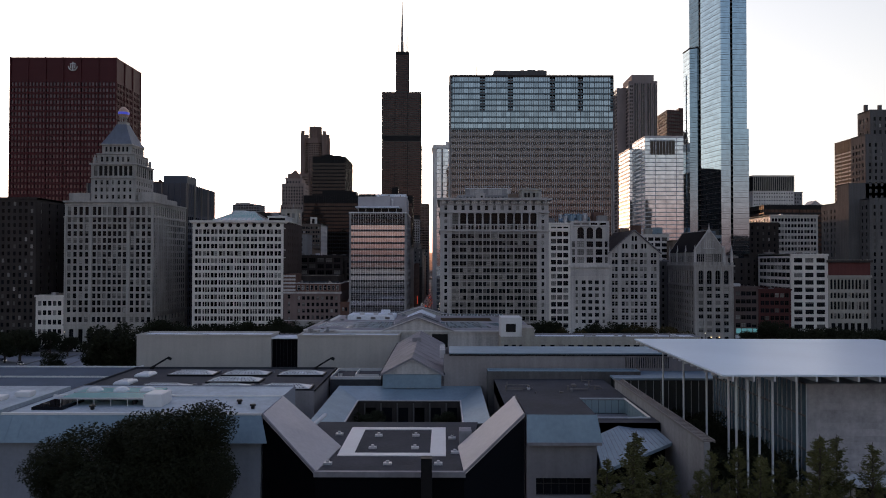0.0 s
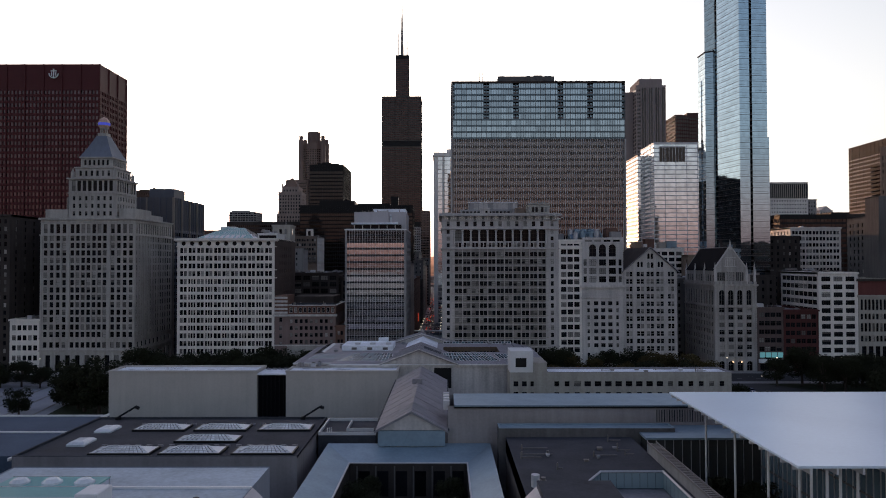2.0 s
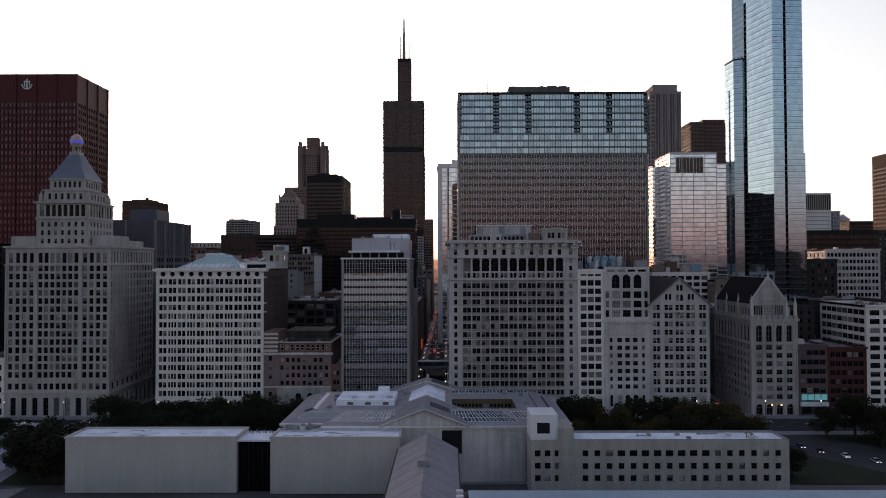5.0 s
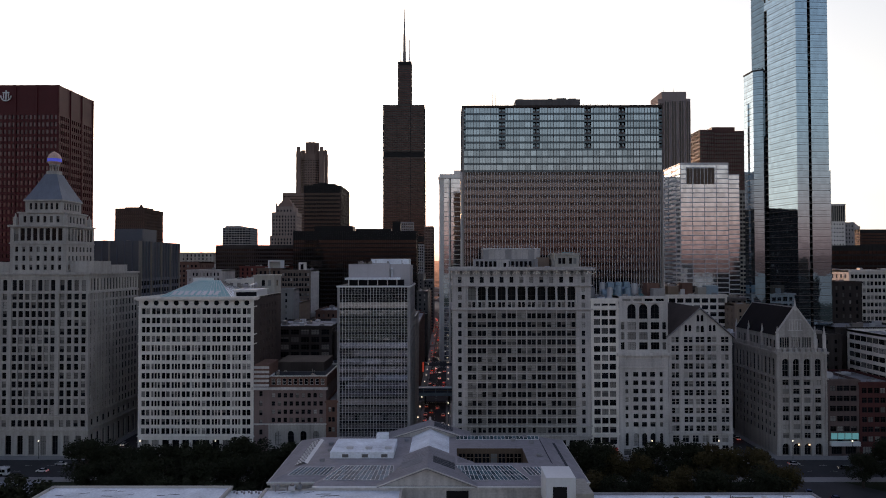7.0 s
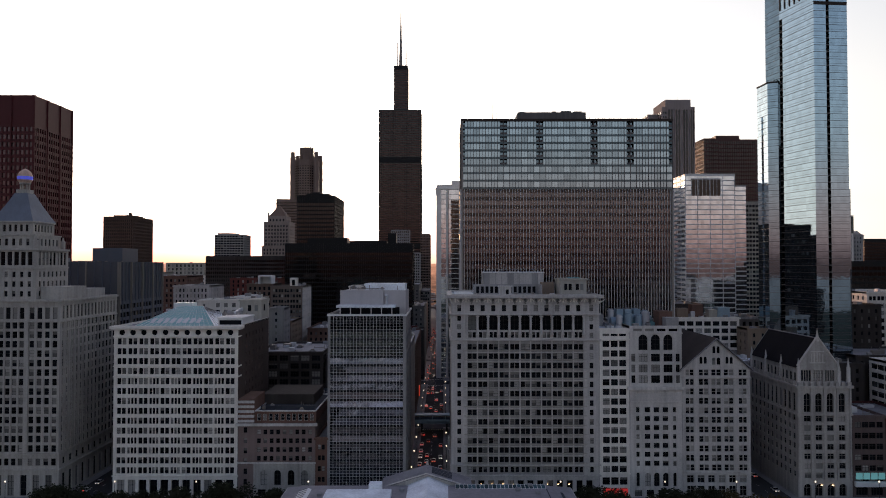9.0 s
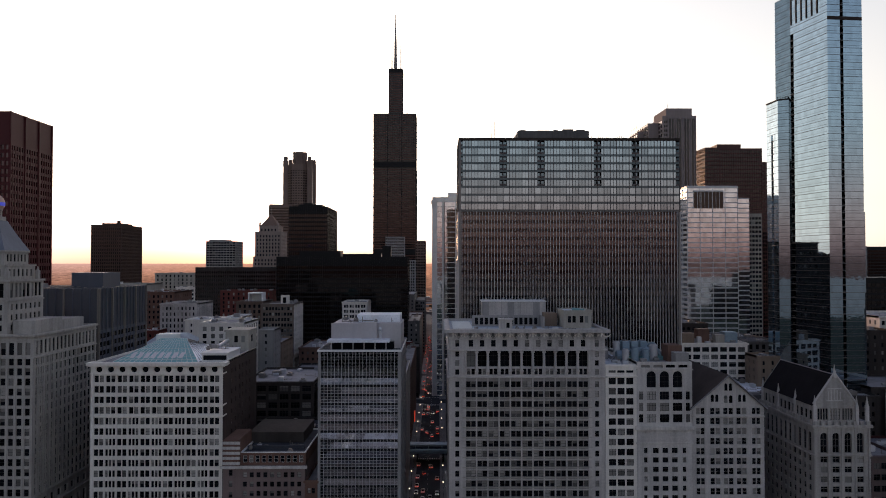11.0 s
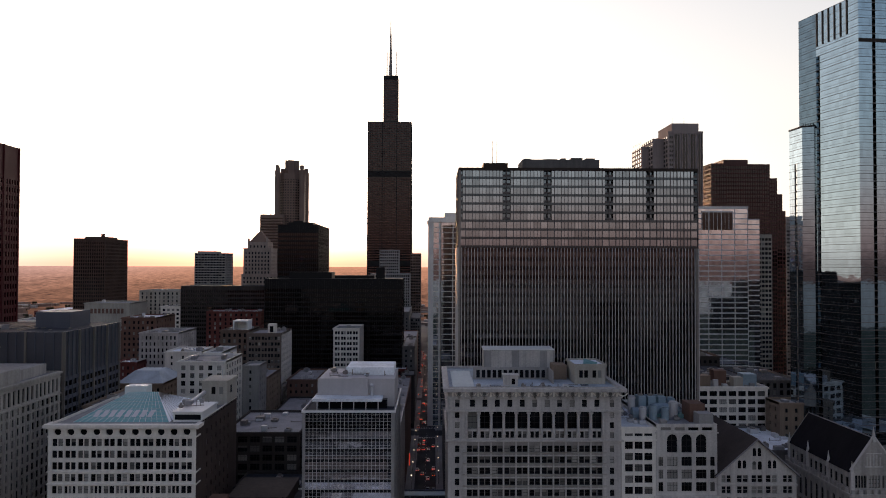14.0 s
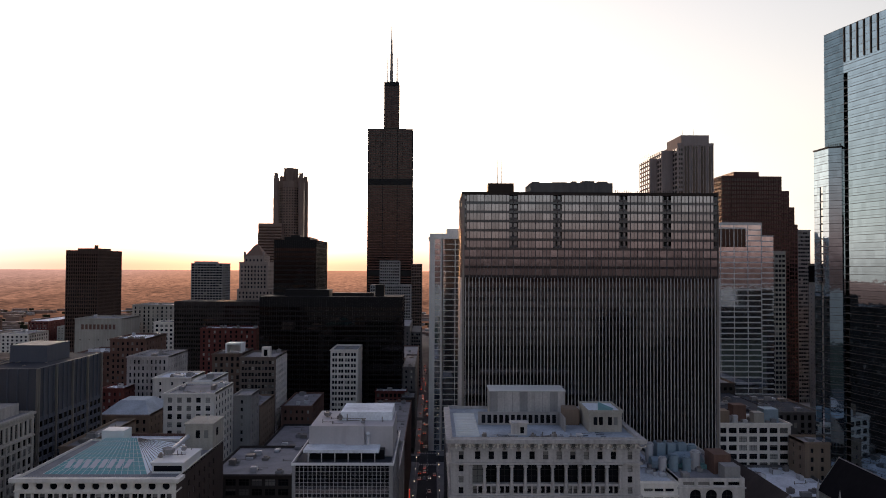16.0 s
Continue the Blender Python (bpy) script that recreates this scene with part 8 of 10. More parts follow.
def museum_main():
    b = Building("museum_building", -4, -70, "limestone museum hall with pediments and skylit hipped roofs", LIME, "museum")
    x0, x1, y0, y1, ze = -50.5, 43.0, -93.2, -45.0, 17.6
    L = x1 - x0
    b.zone((x0, y0), EAST, 0, ze, L, span(18, L, 1.6, 4), [(4, 6.4)], 0.4)
    b.zone((x0, y1), SOUTH, 0, ze, 48.2, span(8, 48, 1.8, 3), [(4, 7)], 0.4)
    b.zone((x1, y0), NORTH, 0, ze, 48.2, span(8, 48, 1.8, 3), [(4, 7)], 0.4)
    b.zone((x1, y1), (-1, 0), 0, ze, L, span(12, L, 2.2, 4), [(4, 8)], 0.5)
    b.zone((-36.2, -97.2), EAST, 0, ze, 64.6)
    b.zone((-36.2, y0), SOUTH, 0, ze, 4.0)
    b.zone((28.4, -97.2), NORTH, 0, ze, 4.0)
    b.band("cornice", x0, x1, y0, y1, ze - 0.7, ze + 0.1, 0.8)
    b.band("cornice", -36.2, 28.4, -97.2, y0 - 0.8, ze - 0.7, ze + 0.1, 0.8)
    b.band("frieze_course", -36.2, 28.4, -97.2, y0, ze - 2.4, ze - 2.1, 0.15, sides=False)
    # hipped roof with a flat deck, open over the light court
    g = Geo()
    i0, i1, j0, j1, zt = x0 + 8, x1 - 8, -85.0, y1 - 6, 20.4
    e = 0.9
    o = [(x0 - e, y0 - e, ze), (x1 + e, y0 - e, ze), (x1 + e, y1 + e, ze), (x0 - e, y1 + e, ze)]
    t = [(i0, j0, zt), (i1, j0, zt), (i1, j1, zt), (i0, j1, zt)]
    for k in range(4):
        n = (k + 1) % 4
        g.poly([o[k], o[n], t[n], t[k]])
    for xa, xb, ya, yb in ((i0, 5, j0, j1), (27, i1, j0, j1), (5, 27, j0, -83), (5, 27, -66, j1)):
        g.poly([(xa, ya, zt), (xb, ya, zt), (xb, yb, zt), (xa, yb, zt)])
    part("roof", g, LEADROOF, b.root, "weathered grey metal hipped roof")
    g = Geo()
    f0, f1, f2, f3 = (-37.2, -98.2, ze + 0.12), (29.4, -98.2, ze + 0.12), (22.0, j0, zt + 0.04), (-30.0, j0, zt + 0.04)
    g.poly([f0, f1, f2, f3])
    g.poly([(-37.2, -88, ze + 0.12), f0, f3])
    g.poly([f1, (29.4, -88, ze + 0.12), f2])
    part("front_roof", g, LEADROOF, b.root, "forward hipped roof of the front block")
    for xa, ya, xb, yb in ((-37.2, -98.3, 29.4, -98.3), (x0 - e, y0 - e - 0.1, -37.2, y0 - e - 0.1), (29.4, y0 - e - 0.1, x1 + e, y0 - e - 0.1)):
        g = Geo()
        g.box(xa, xb, ya, ya + 0.3, ze - 0.1, ze + 0.3)
        part("gutter", g, WHITEPT, b.root, "pale eave gutter")
    g = Geo()
    g.poly([(5, -66, 9), (27, -66, 9), (27, -66, zt), (5, -66, zt)])
    g.poly([(5, -83, 9), (5, -66, 9), (5, -66, zt), (5, -83, zt)])
    g.poly([(27, -66, 9), (27, -83, 9), (27, -83, zt), (27, -66, zt)])
    g.poly([(27, -83, 9), (5, -83, 9), (5, -83, zt), (27, -83, zt)])
    g.poly([(5, -83, 9), (27, -83, 9), (27, -66, 9), (5, -66, 9)])
    part("light_court", g, surface("ochre court brick", (0.12, 0.085, 0.062), vary=0.25, fine=2.0), b.root, "deep ochre brick light court")
    for i in range(8):
        for zz in (10.6, 15.0):
            g = Geo()
            g.box(5.8 + i * 2.65, 7.9 + i * 2.65, -66.1, -66, zz, zz + 3.6)
            wn_ = part("window", g, GLASSDIM, b.root)
            g = Geo()
            g.box(6.75 + i * 2.65, 6.95 + i * 2.65, -66.16, -66.1, zz, zz + 3.6)
            g.box(5.8 + i * 2.65, 7.9 + i * 2.65, -66.16, -66.1, zz + 2.3, zz + 2.5)
            part("frame", g, TANBRICK, wn_)

    # glazed slopes
    def glazed(p, n, rows, mat, label):
        """A glazed panel p (four corners, eave first) with n lights across and its bars."""
        g = Geo()
        p = [Vector(q) + Vector((0, 0, 0.09)) for q in p]
        for i in range(n):
            for r in range(rows):
                c = []
                for fx, fy in ((i / n, r / rows), ((i + 1) / n, r / rows), ((i + 1) / n, (r + 1) / rows), (i / n, (r + 1) / rows)):
                    c.append(tuple(p[0].lerp(p[1], fx).lerp(p[3].lerp(p[2], fx), fy)))
                g.poly(c)
        s = part("skylight", g, mat, b.root, label)
        for i in range(n + 1):
            q = Geo()
            q.tube(p[0].lerp(p[1], i / n), p[3].lerp(p[2], i / n), 0.09, n=4)
            part("glazing_bar", q, WHITEPT, s)
        for r in range(rows + 1):
            q = Geo()
            q.tube(p[0].lerp(p[3], r / rows), p[1].lerp(p[2], r / rows), 0.07, n=4)
            part("glazing_bar", q, WHITEPT, s)

    def up(y):
        return ze + 0.12 + (y + 98.2) / 13.2 * (zt - ze - 0.08)

    glazed([(-34.6, -94.4, up(-94.4)), (-14.5, -94.4, up(-94.4)), (-14.5, -85.8, up(-85.8)), (-30.2, -85.8, up(-85.8))], 16, 3, ROOFGLASS, "glazed blue roof slope")
    glazed([(4.0, -94.4, up(-94.4)), (26.2, -94.4, up(-94.4)), (21.4, -85.8, up(-85.8)), (4.0, -85.8, up(-85.8))], 18, 3, ROOFGLASS, "glazed blue roof slope")

    def side(y):
        return ze + (y + 94.1) / 9.1 * (zt - ze)

    glazed([(-46.0, -90.4, side(-90.4)), (-34.5, -90.4, side(-90.4)), (-32.5, -86.4, side(-86.4)), (-43.4, -86.4, side(-86.4))], 10, 1, ROOFGLASS, "narrow glazed strip on the roof slope")
    glazed([(26.5, -90.4, side(-90.4)), (37.6, -90.4, side(-90.4)), (35.4, -86.4, side(-86.4)), (24.6, -86.4, side(-86.4))], 10, 1, ROOFGLASS, "narrow glazed strip on the roof slope")
    glazed([(5.0, -54.5, zt), (34.0, -54.5, zt), (34.0, -51.6, zt + 0.5), (5.0, -51.6, zt + 0.5)], 22, 1, ROOFGLASS, "narrow glazed strip behind the court")
    g = Geo()
    g.poly([(-45.4, -84, 19.8), (-42.3, -84, 20.9), (-42.3, -55, 20.9), (-45.4, -55, 19.8)])
    g.poly([(-42.3, -84, 20.9), (-41.3, -84, zt), (-41.3, -55, zt), (-42.3, -55, 20.9)])
    s = part("skylight", g, surface("milky white glass", (0.88, 0.87, 0.84), rough=0.2, vary=0.06, streak=0.0, bump=0.0), b.root, "bright milky glazed strip on the roof slope")
    for i in range(15):
        g = Geo()
        g.tube((-45.4, -84 + i * 2.05, 19.9), (-42.3, -84 + i * 2.05, 20.98), 0.07, n=4)
        part("glazing_bar", g, BLACKSTEEL, s)
    g = Geo()
    g.poly([(34.0, -84, 20.5), (39.6, -84, 19.0), (39.6, -54, 19.0), (34.0, -54, 20.5)])
    part("roof_panel", g, ROOFDARK, b.root)
    b.box("plant_house", -35.4, -15.2, -78, -61, 20.3, 22.4, ROOFWHITE, "white flat-roofed plant house")
    for i in range(3):
        g = Geo()
        g.box(-31.5 + i * 6.2, -29.5 + i * 6.2, -78.1, -78, 20.7, 21.7)
        part("vent_grille", g, GRANITE, b.root)
    b.box("roof_hatch", -22.5, -18.5, -60, -56, 20.3, 23.4, ROOFWHITE)
    for x in (-30.6, -24.5, -18.2):
        unit(b, x, -75, 22.4, 2.2, 1.5, 0.8, PALEALU)
    for x, y in ((-38, -82), (-37.5, -70), (-38.4, -62), (30.5, -76), (30, -60), (24, -57), (28.4, -52.8), (-13, -57)):
        unit(b, x, y, zt, 1.6, 1.4, 0.9, ROOFGREY)
    # pediments
    for (xa, xb, ya, yb, e0, r0) in ((-17.6, 9.6, -97.6, -74, 18.4, 23.4), (-18.5, 9.5, -50, -41, 20.2, 24.4)):
        g = Geo()
        gable(g, xa, xb, ya, yb, e0, r0, 0, 1, 0.9)
        part("pediment", g, [LEADROOF, LIME], b.root, "grey gabled roof with a stone pediment")
        c = (xa + xb) / 2
        h = (xb - xa) / 2
        f = lambda s: r0 - (r0 - e0) * s + 0.08
        for sgn in (-1, 1):
            g = Geo()
            g.tube((c, ya - 0.95, r0 - 0.1), (c + sgn * (h + 0.9), ya - 0.95, f(1.06) - 0.3), 0.22, n=6)
            part("raking_cornice", g, LIME, b.root)
            g = Geo()
            s0, s1 = 0.12, 0.6
            q = [(c + sgn * h * s0, ya + 7, f(s0)), (c + sgn * h * s1, ya + 7, f(s1)), (c + sgn * h * s1, ya + 14, f(s1)), (c + sgn * h * s0, ya + 14, f(s0))]
            if yb - ya < 12:
                q = [(x, y - 6, z) for x, y, z in q]
            g.poly(q[::sgn])
            part("skylight", g, ROOFDARK if sgn > 0 else ROOFGREY, b.root)
            for i in range(int((yb - ya) / 1.6)):
                g = Geo()
                y = ya + 0.5 + i * 1.6
                g.tube((c, y, r0 + 0.03), (c + sgn * (h + 0.8), y, f(1.05)), 0.05, n=4)
                part("seam", g, LEADROOF, b.root)
    g = Geo()
    gable(g, -11, 3, -74, -50, 20.2, 23.2, 0, 0, 0.2)
    part("link_roof", g, ROOFWHITE, b.root)
    b.box("front_wall", -17.2, 9.2, -97.5, -90, 0, 18.2, LIME)
    b.box("dark_niche", 1.6, 8.0, -97.62, -97.5, 9, 16.4, BLACKSTEEL)
    g = Geo()
    g.tube((-4.5, -40.4, 24), (-4.5, -40.4, 25.4), 0.5, 0.3, n=8)
    part("finial", g, LIME, b.root)
    b.box("roof_tower", 28.6, 36.6, -111, -100, 0, 24.2, WHITEPT, "white box stair tower")
    b.box("stair_block", 36.6, 41.2, -112.2, -99, 0, 20.4, CREAM)
    b.box("louvre", 30.4, 34.2, -111.1, -111, 18.6, 21.8, BLACKSTEEL)
    clutter(b, -49, -38, -101, -98, 17.2, 3, 92, 0.7)
    b.done(80)


museum_main()


def slabs():
    for name, x0, x1, y0, y1, z in (("gallery_wing", -113.8, -61.2, -108, -95, 17.0), ("gallery_wing", -50.6, -11.2, -109, -97.4, 17.1)):
        b = Building(name, (x0 + x1) / 2, (y0 + y1) / 2, "windowless pale limestone gallery wing with a flat roof", surface("smooth pale limestone", (0.47, 0.44, 0.40), vary=0.1, streak=0.35, coarse=0.12), "museum")
        for o, u, ln in (((x0, y0), EAST, x1 - x0), ((x0, y1), SOUTH, y1 - y0), ((x1, y0), NORTH, y1 - y0), ((x1, y1), (-1, 0), x1 - x0)):
            b.zone(o, u, 0, z, ln)
        b.roof(x0, x1, y0, y1, z, ROOFWHITE, 0.5)
        b.band("coping", x0, x1, y0, y1, z - 0.5, z + 0.1, 0.25)
        rnd = random.Random(int(x1))
        for _ in range(12):
            x, y, a = rnd.uniform(x0 + 3, x1 - 6), rnd.uniform(y0 + 2, y1 - 3), rnd.uniform(-0.3, 0.8)
            q = Geo()
            ln, wd = rnd.uniform(0.8, 4.0), rnd.uniform(0.2, 0.45)
            q.prism([(x, y), (x + ln * math.cos(a), y + ln * math.sin(a) * 0.6), (x + ln * math.cos(a) + wd, y + ln * math.sin(a) * 0.6 + wd), (x + 0.1, y + wd)], z - 0.49, z - 0.44)
            part("roof_patch", q, ROOFDARK, b.root, "black tar patch")
        b.done(0)
    g = Geo()
    g.box(-61.2, -50.6, -106, -96, 0, 15.4)
    root = thing("glazed_link", -56, -101, 0, "dark glazed link between two gallery wings", "museum")
    part("link_glass", g, GLASSDIM, root)
    for i in range(8):
        g = Geo()
        g.box(-61 + i * 1.45, -60.9 + i * 1.45, -106.15, -106, 0, 15.4)
        part("mullion", g, BLACKSTEEL, root)
    g = Geo()
    g.box(-61.2, -50.6, -107.5, -96, 15.4, 15.9)
    part("roof", g, ROOFWHITE, root)
    g = Geo()
    for i in range(9):
        g.box(-60 + i * 1.05, -59.5 + i * 1.05, -98 - (i % 2), -97.5 - (i % 2), 15.9, 16.6)
    part("roof_curb", g, LEADROOF, root)


slabs()


def track_hall():
    root = thing("gabled_gallery_hall", -2.6, -150, 0, "long gallery hall with a weathered ridged metal roof", "museum")
    x0, x1, y0, y1 = -10.9, 5.9, -186.0, -112.0
    g = Geo()
    g.box(x0 + 0.4, x1 - 0.4, y0 + 0.3, y1, 0, 14.6)
    part("wall", g, LIME, root)
    g = Geo()
    gable(g, x0, x1, y0, y1, 14.7, 19.2, 0, 1, 0.7)
    part("roof", g, [LEADROOF, LIME], root, "streaked grey metal ridge roof")
    g = Geo()
    g.box(x0 + 0.2, x1 - 0.2, y0 - 0.2, y0 + 0.3, 10.6, 14.3)
    part("front_panel", g, COPPER, root, "blue-grey metal front panel")
    for s in (-1, 1):
        g = Geo()
        c = -2.5
        f = lambda d: 19.2 - 4.5 * d / 8.4 + 0.07
        q = [(c, y0 + 4, f(0)), (c + s * 3.6, y0 + 4, f(3.6)), (c + s * 3.6, y0 + 10.5, f(3.6)), (c, y0 + 10.5, f(0))]
        g.poly(q[::s])
        part("skylight", g, ROOFGREY, root)
        g = Geo()
        g.tube((c + s * 9.0, y0 - 0.6, 14.3), (c + s * 9.0, y1, 14.3), 0.25, n=6)
        part("gutter", g, ROOFDARK, root)
        for i in range(9):
            y = y0 + 2 + i * 8
            g = Geo()
            g.tube((c, y, 19.24), (c + s * 9.0, y, 14.4), 0.03, n=4)
            part("seam", g, LEADROOF, root)
    g = Geo()
    g.box(-4.2, -1.2, -146, -144.5, 18.8, 20.2)
    part("ridge_vent", g, LEADROOF, root)


track_hall()


def right_wings():
    b = Building("gallery_block", 55, -177, "long rose-grey stone gallery with a blue metal roof", surface("rose-grey stone", (0.33, 0.30, 0.29), vary=0.14, streak=0.5), "museum")
    x0, x1, y0, y1, z = 6.4, 128.0, -184.0, -169.0, 19.8
    b.zone((x0, y0), EAST, 0, z, x1 - x0, span(20, 13, 0.35, 0.2, 51), [(15.8, 18.9)], 0.5, "bare")
    b.zone((x0, y1), SOUTH, 0, z, y1 - y0)
    b.zone((x1, y0), NORTH, 0, z, y1 - y0)
    b.zone((x1, y1), (-1, 0), 0, z, x1 - x0)
    g = Geo()
    g.box(x0 + 1.5, x1, y0 - 0.5, y1, z, z + 0.35)
    part("roof", g, COPPER, b.root)
    g = Geo()
    g.box(x0 + 1.5, x1, y0 - 0.3, y0 + 0.1, z - 0.5, z)
    part("eave", g, BLACKSTEEL, b.root)
    for y in (-182, -178.5, -175, -171.5):
        unit(b, 5.2, y, z - 1.4, 1.6, 1.4, 2.4, PALEALU)
    b.done(20)
    b = Building("office_wing", 66, -108, "three-storey pale museum wing with small square windows", CREAM, "museum")
    x0, x1, y0, y1, z = 41.3, 105.4, -112.4, -101.0, 17.0
    cols = span(17, x1 - x0, 1.7, 1.5)
    b.zone((x0 - 13, y0), EAST, 0, z, 13.0, span(4, 13.0, 1.7, 0.6), floors(3, 3.8, 3.7, 0.9, 1.8), 0.4)
    b.zone((x0, y0), EAST, 10.4, z, x1 - x0, [(a - 0.3, c + 0.3) if 1 < i < 11 else (a, c) for i, (a, c) in enumerate(cols)], [(12.1, 13.9)], 0.4)
    b.zone((x0, y0), EAST, 0, 10.4, x1 - x0, cols, [(4.7, 6.5), (8.3, 10.1)], 0.4)
    b.zone((x1, y0), NORTH, 0, z, y1 - y0)
    b.zone((x0 - 13, y1), SOUTH, 0, z, y1 - y0)
    b.zone((x1, y1), (-1, 0), 0, z, x1 - x0)
    b.roof(x0, x1, y0, y1, z, ROOFWHITE, 0.5, coping=LEADROOF)
    clutter(b, 60, 98, -110, -103, 16.6, 5, 94, 0.5)
    b.done(80)
    b = Building("gallery_annex", 38, -198, "low gallery annex with a pale blue parapet roof", GRANITE, "museum")
    x0, x1, y0, y1, z = 18.4, 60.0, -191.2, -186.5, 16.0
    for o, u, ln in (((x0, y0), EAST, x1 - x0), ((x0, y1), SOUTH, y1 - y0), ((x1, y0), NORTH, y1 - y0), ((x1, y1), (-1, 0), x1 - x0)):
        b.zone(o, u, 0, z, ln)
    b.roof(x0, x1, y0, y1, z, COPPER, 0.25, coping=COPPER)
    b.done(0)
    g = Geo()
    g.box(52, 84, -196, -184.4, 3, 14.6)
    root = thing("garden_pavilion", 68, -190, 0, "glass garden pavilion with thin white mullions", "museum")
    part("glass_wall", g, GLASSDIM, root)
    for i in range(17):
        g = Geo()
        g.box(52 + i * 2, 52.12 + i * 2, -196.15, -196, 0, 14.4)
        part("mullion", g, PALEALU, root)
    g = Geo()
    g.box(51.6, 84.4, -196.6, -184, 14.6, 15.1)
    part("roof", g, COPPER, root)
    g = Geo()
    g.box(52, 84, -195.8, -184.6, 0, 3)
    part("plinth", g, GRANITE, root)


right_wings()


def skylight_gallery():
    b = Building("skylit_gallery", -58, -185, "dark flat-roofed gallery with rows of glass skylights", surface("rose-grey gallery stone", (0.26, 0.24, 0.245), vary=0.14, streak=0.5), "museum")
    x0, x1, y0, y1, z = -89.0, -26.6, -204.0, -165.0, 13.0
    for o, u, ln in (((x0, y0), EAST, x1 - x0), ((x0, y1), SOUTH, y1 - y0), ((x1, y0), NORTH, y1 - y0), ((x1, y1), (-1, 0), x1 - x0)):
        b.zone(o, u, 0, z, ln)
    b.roof(x0, x1, y0, y1, z, ROOFDARK, 0.4, coping=ROOFDARK)
    zz = z - 0.4
    for xa in (-73.2, -57.6, -41.4):
        pyramid_light(b.root, xa, xa + 13, -201.6, -196.0, zz, 0.85)
        pyramid_light(b.root, xa, xa + 12.6, -179.4, -174.2, zz, 0.85)
    pyramid_light(b.root, -58.2, -44.2, -190.8, -185.6, zz, 0.85)
    for ya in (-181.5, -194.5):
        g = Geo()
        g.box(-82.4, -78.2, ya + 0.2, ya + 6.2, zz, zz + 0.4)
        prof = [(0.94, 0.4), (0.74, 0.85), (0.4, 1.1)]
        for (s0, h0), (s1, h1) in zip(prof, prof[1:]):
            r0 = [(-80.3 - 2.3 * s0, ya + 3.2 - 3.2 * s0), (-80.3 + 2.3 * s0, ya + 3.2 - 3.2 * s0), (-80.3 + 2.3 * s0, ya + 3.2 + 3.2 * s0), (-80.3 - 2.3 * s0, ya + 3.2 + 3.2 * s0)]
            r1 = [(-80.3 - 2.3 * s1, ya + 3.2 - 3.2 * s1), (-80.3 + 2.3 * s1, ya + 3.2 - 3.2 * s1), (-80.3 + 2.3 * s1, ya + 3.2 + 3.2 * s1), (-80.3 - 2.3 * s1, ya + 3.2 + 3.2 * s1)]
            for i in range(4):
                j = (i + 1) % 4
                g.poly([(*r0[i], zz + h0), (*r0[j], zz + h0), (*r1[j], zz + h1), (*r1[i], zz + h1)])
        g.poly([(-80.3 - 0.92, ya + 1.92, zz + 1.1), (-80.3 + 0.92, ya + 1.92, zz + 1.1), (-80.3 + 0.92, ya + 4.48, zz + 1.1), (-80.3 - 0.92, ya + 4.48, zz + 1.1)])
        part("roof_dome", g, SKYLIGHT, b.root, "pale domed rooflight")
    for xx in (-83.5, -33.0):
        g = Geo()
        g.box(xx - 0.6, xx + 0.6, -166.4, -165.4, zz, zz + 0.7)
        g.tube((xx, -166, zz + 0.6), (xx + 4.6, -165.6, zz + 3.4), 0.28, n=6)
        g.tube((xx + 4.6, -165.6, zz + 3.4), (xx + 5.6, -165.6, zz + 3.0), 0.5, n=6)
        part("roof_davit", g, BLACKSTEEL, b.root, "dark slanting roof davit")
    for i in range(18):
        g = Geo()
        x = -74 + i * 2.6
        g.box(x, x + 1.2, -172.5, -172.25, zz, zz + 0.5)
        part("roof_curb", g, LEADROOF, b.root)
        g = Geo()
        g.box(x, x + 1.2, -194.4, -194.15, zz, zz + 0.5)
        part("roof_curb", g, LEADROOF, b.root)
    b.done(0)
    root = thing("terrace_roof", -115, -180, 0, "low flat blue-grey museum roof with white kerbs", "museum")
    g = Geo()
    g.box(-160, -89.6, -200, -158, 0, 12.0)
    part("deck", g, surface("blue-grey deck", (0.07, 0.10, 0.145), vary=0.25, coarse=0.1, streak=0.0), root)
    for y in (-178.6, -159.2):
        g = Geo()
        g.box(-160, -90, y, y + 0.5, 12.0, 12.4)
        part("kerb", g, WHITEPT, root)
    g = Geo()
    g.box(-90.0, -89.6, -204, -158, 12.0, 12.6)
    part("kerb", g, WHITEPT, root)
    root = thing("small_roof_terrace", -18, -176, 0, "small dark roof terrace with white rails", "museum")
    g = Geo()
    g.box(-26, -11.6, -182, -166, 0, 12.2)
    part("deck", g, ROOFDARK, root)
    for xa, xb, ya, yb in ((-26, -11.6, -182, -181.7), (-26, -25.7, -181.7, -166), (-26, -11.6, -166.3, -166), (-19.5, -19.2, -178, -168), (-19.2, -12, -178, -177.7)):
        g = Geo()
        g.box(xa, xb, ya, yb, 12.2, 13.0)
        part("rail_wall", g, PALEALU, root)
    g = Geo()
    for i in range(3):
        g.tube((-24 + i * 0.5, -180, 12.2), (-24 + i * 0.5, -180, 13.6), 0.15, n=6)
    part("roof_pipe", g, PALEALU, root)


skylight_gallery()


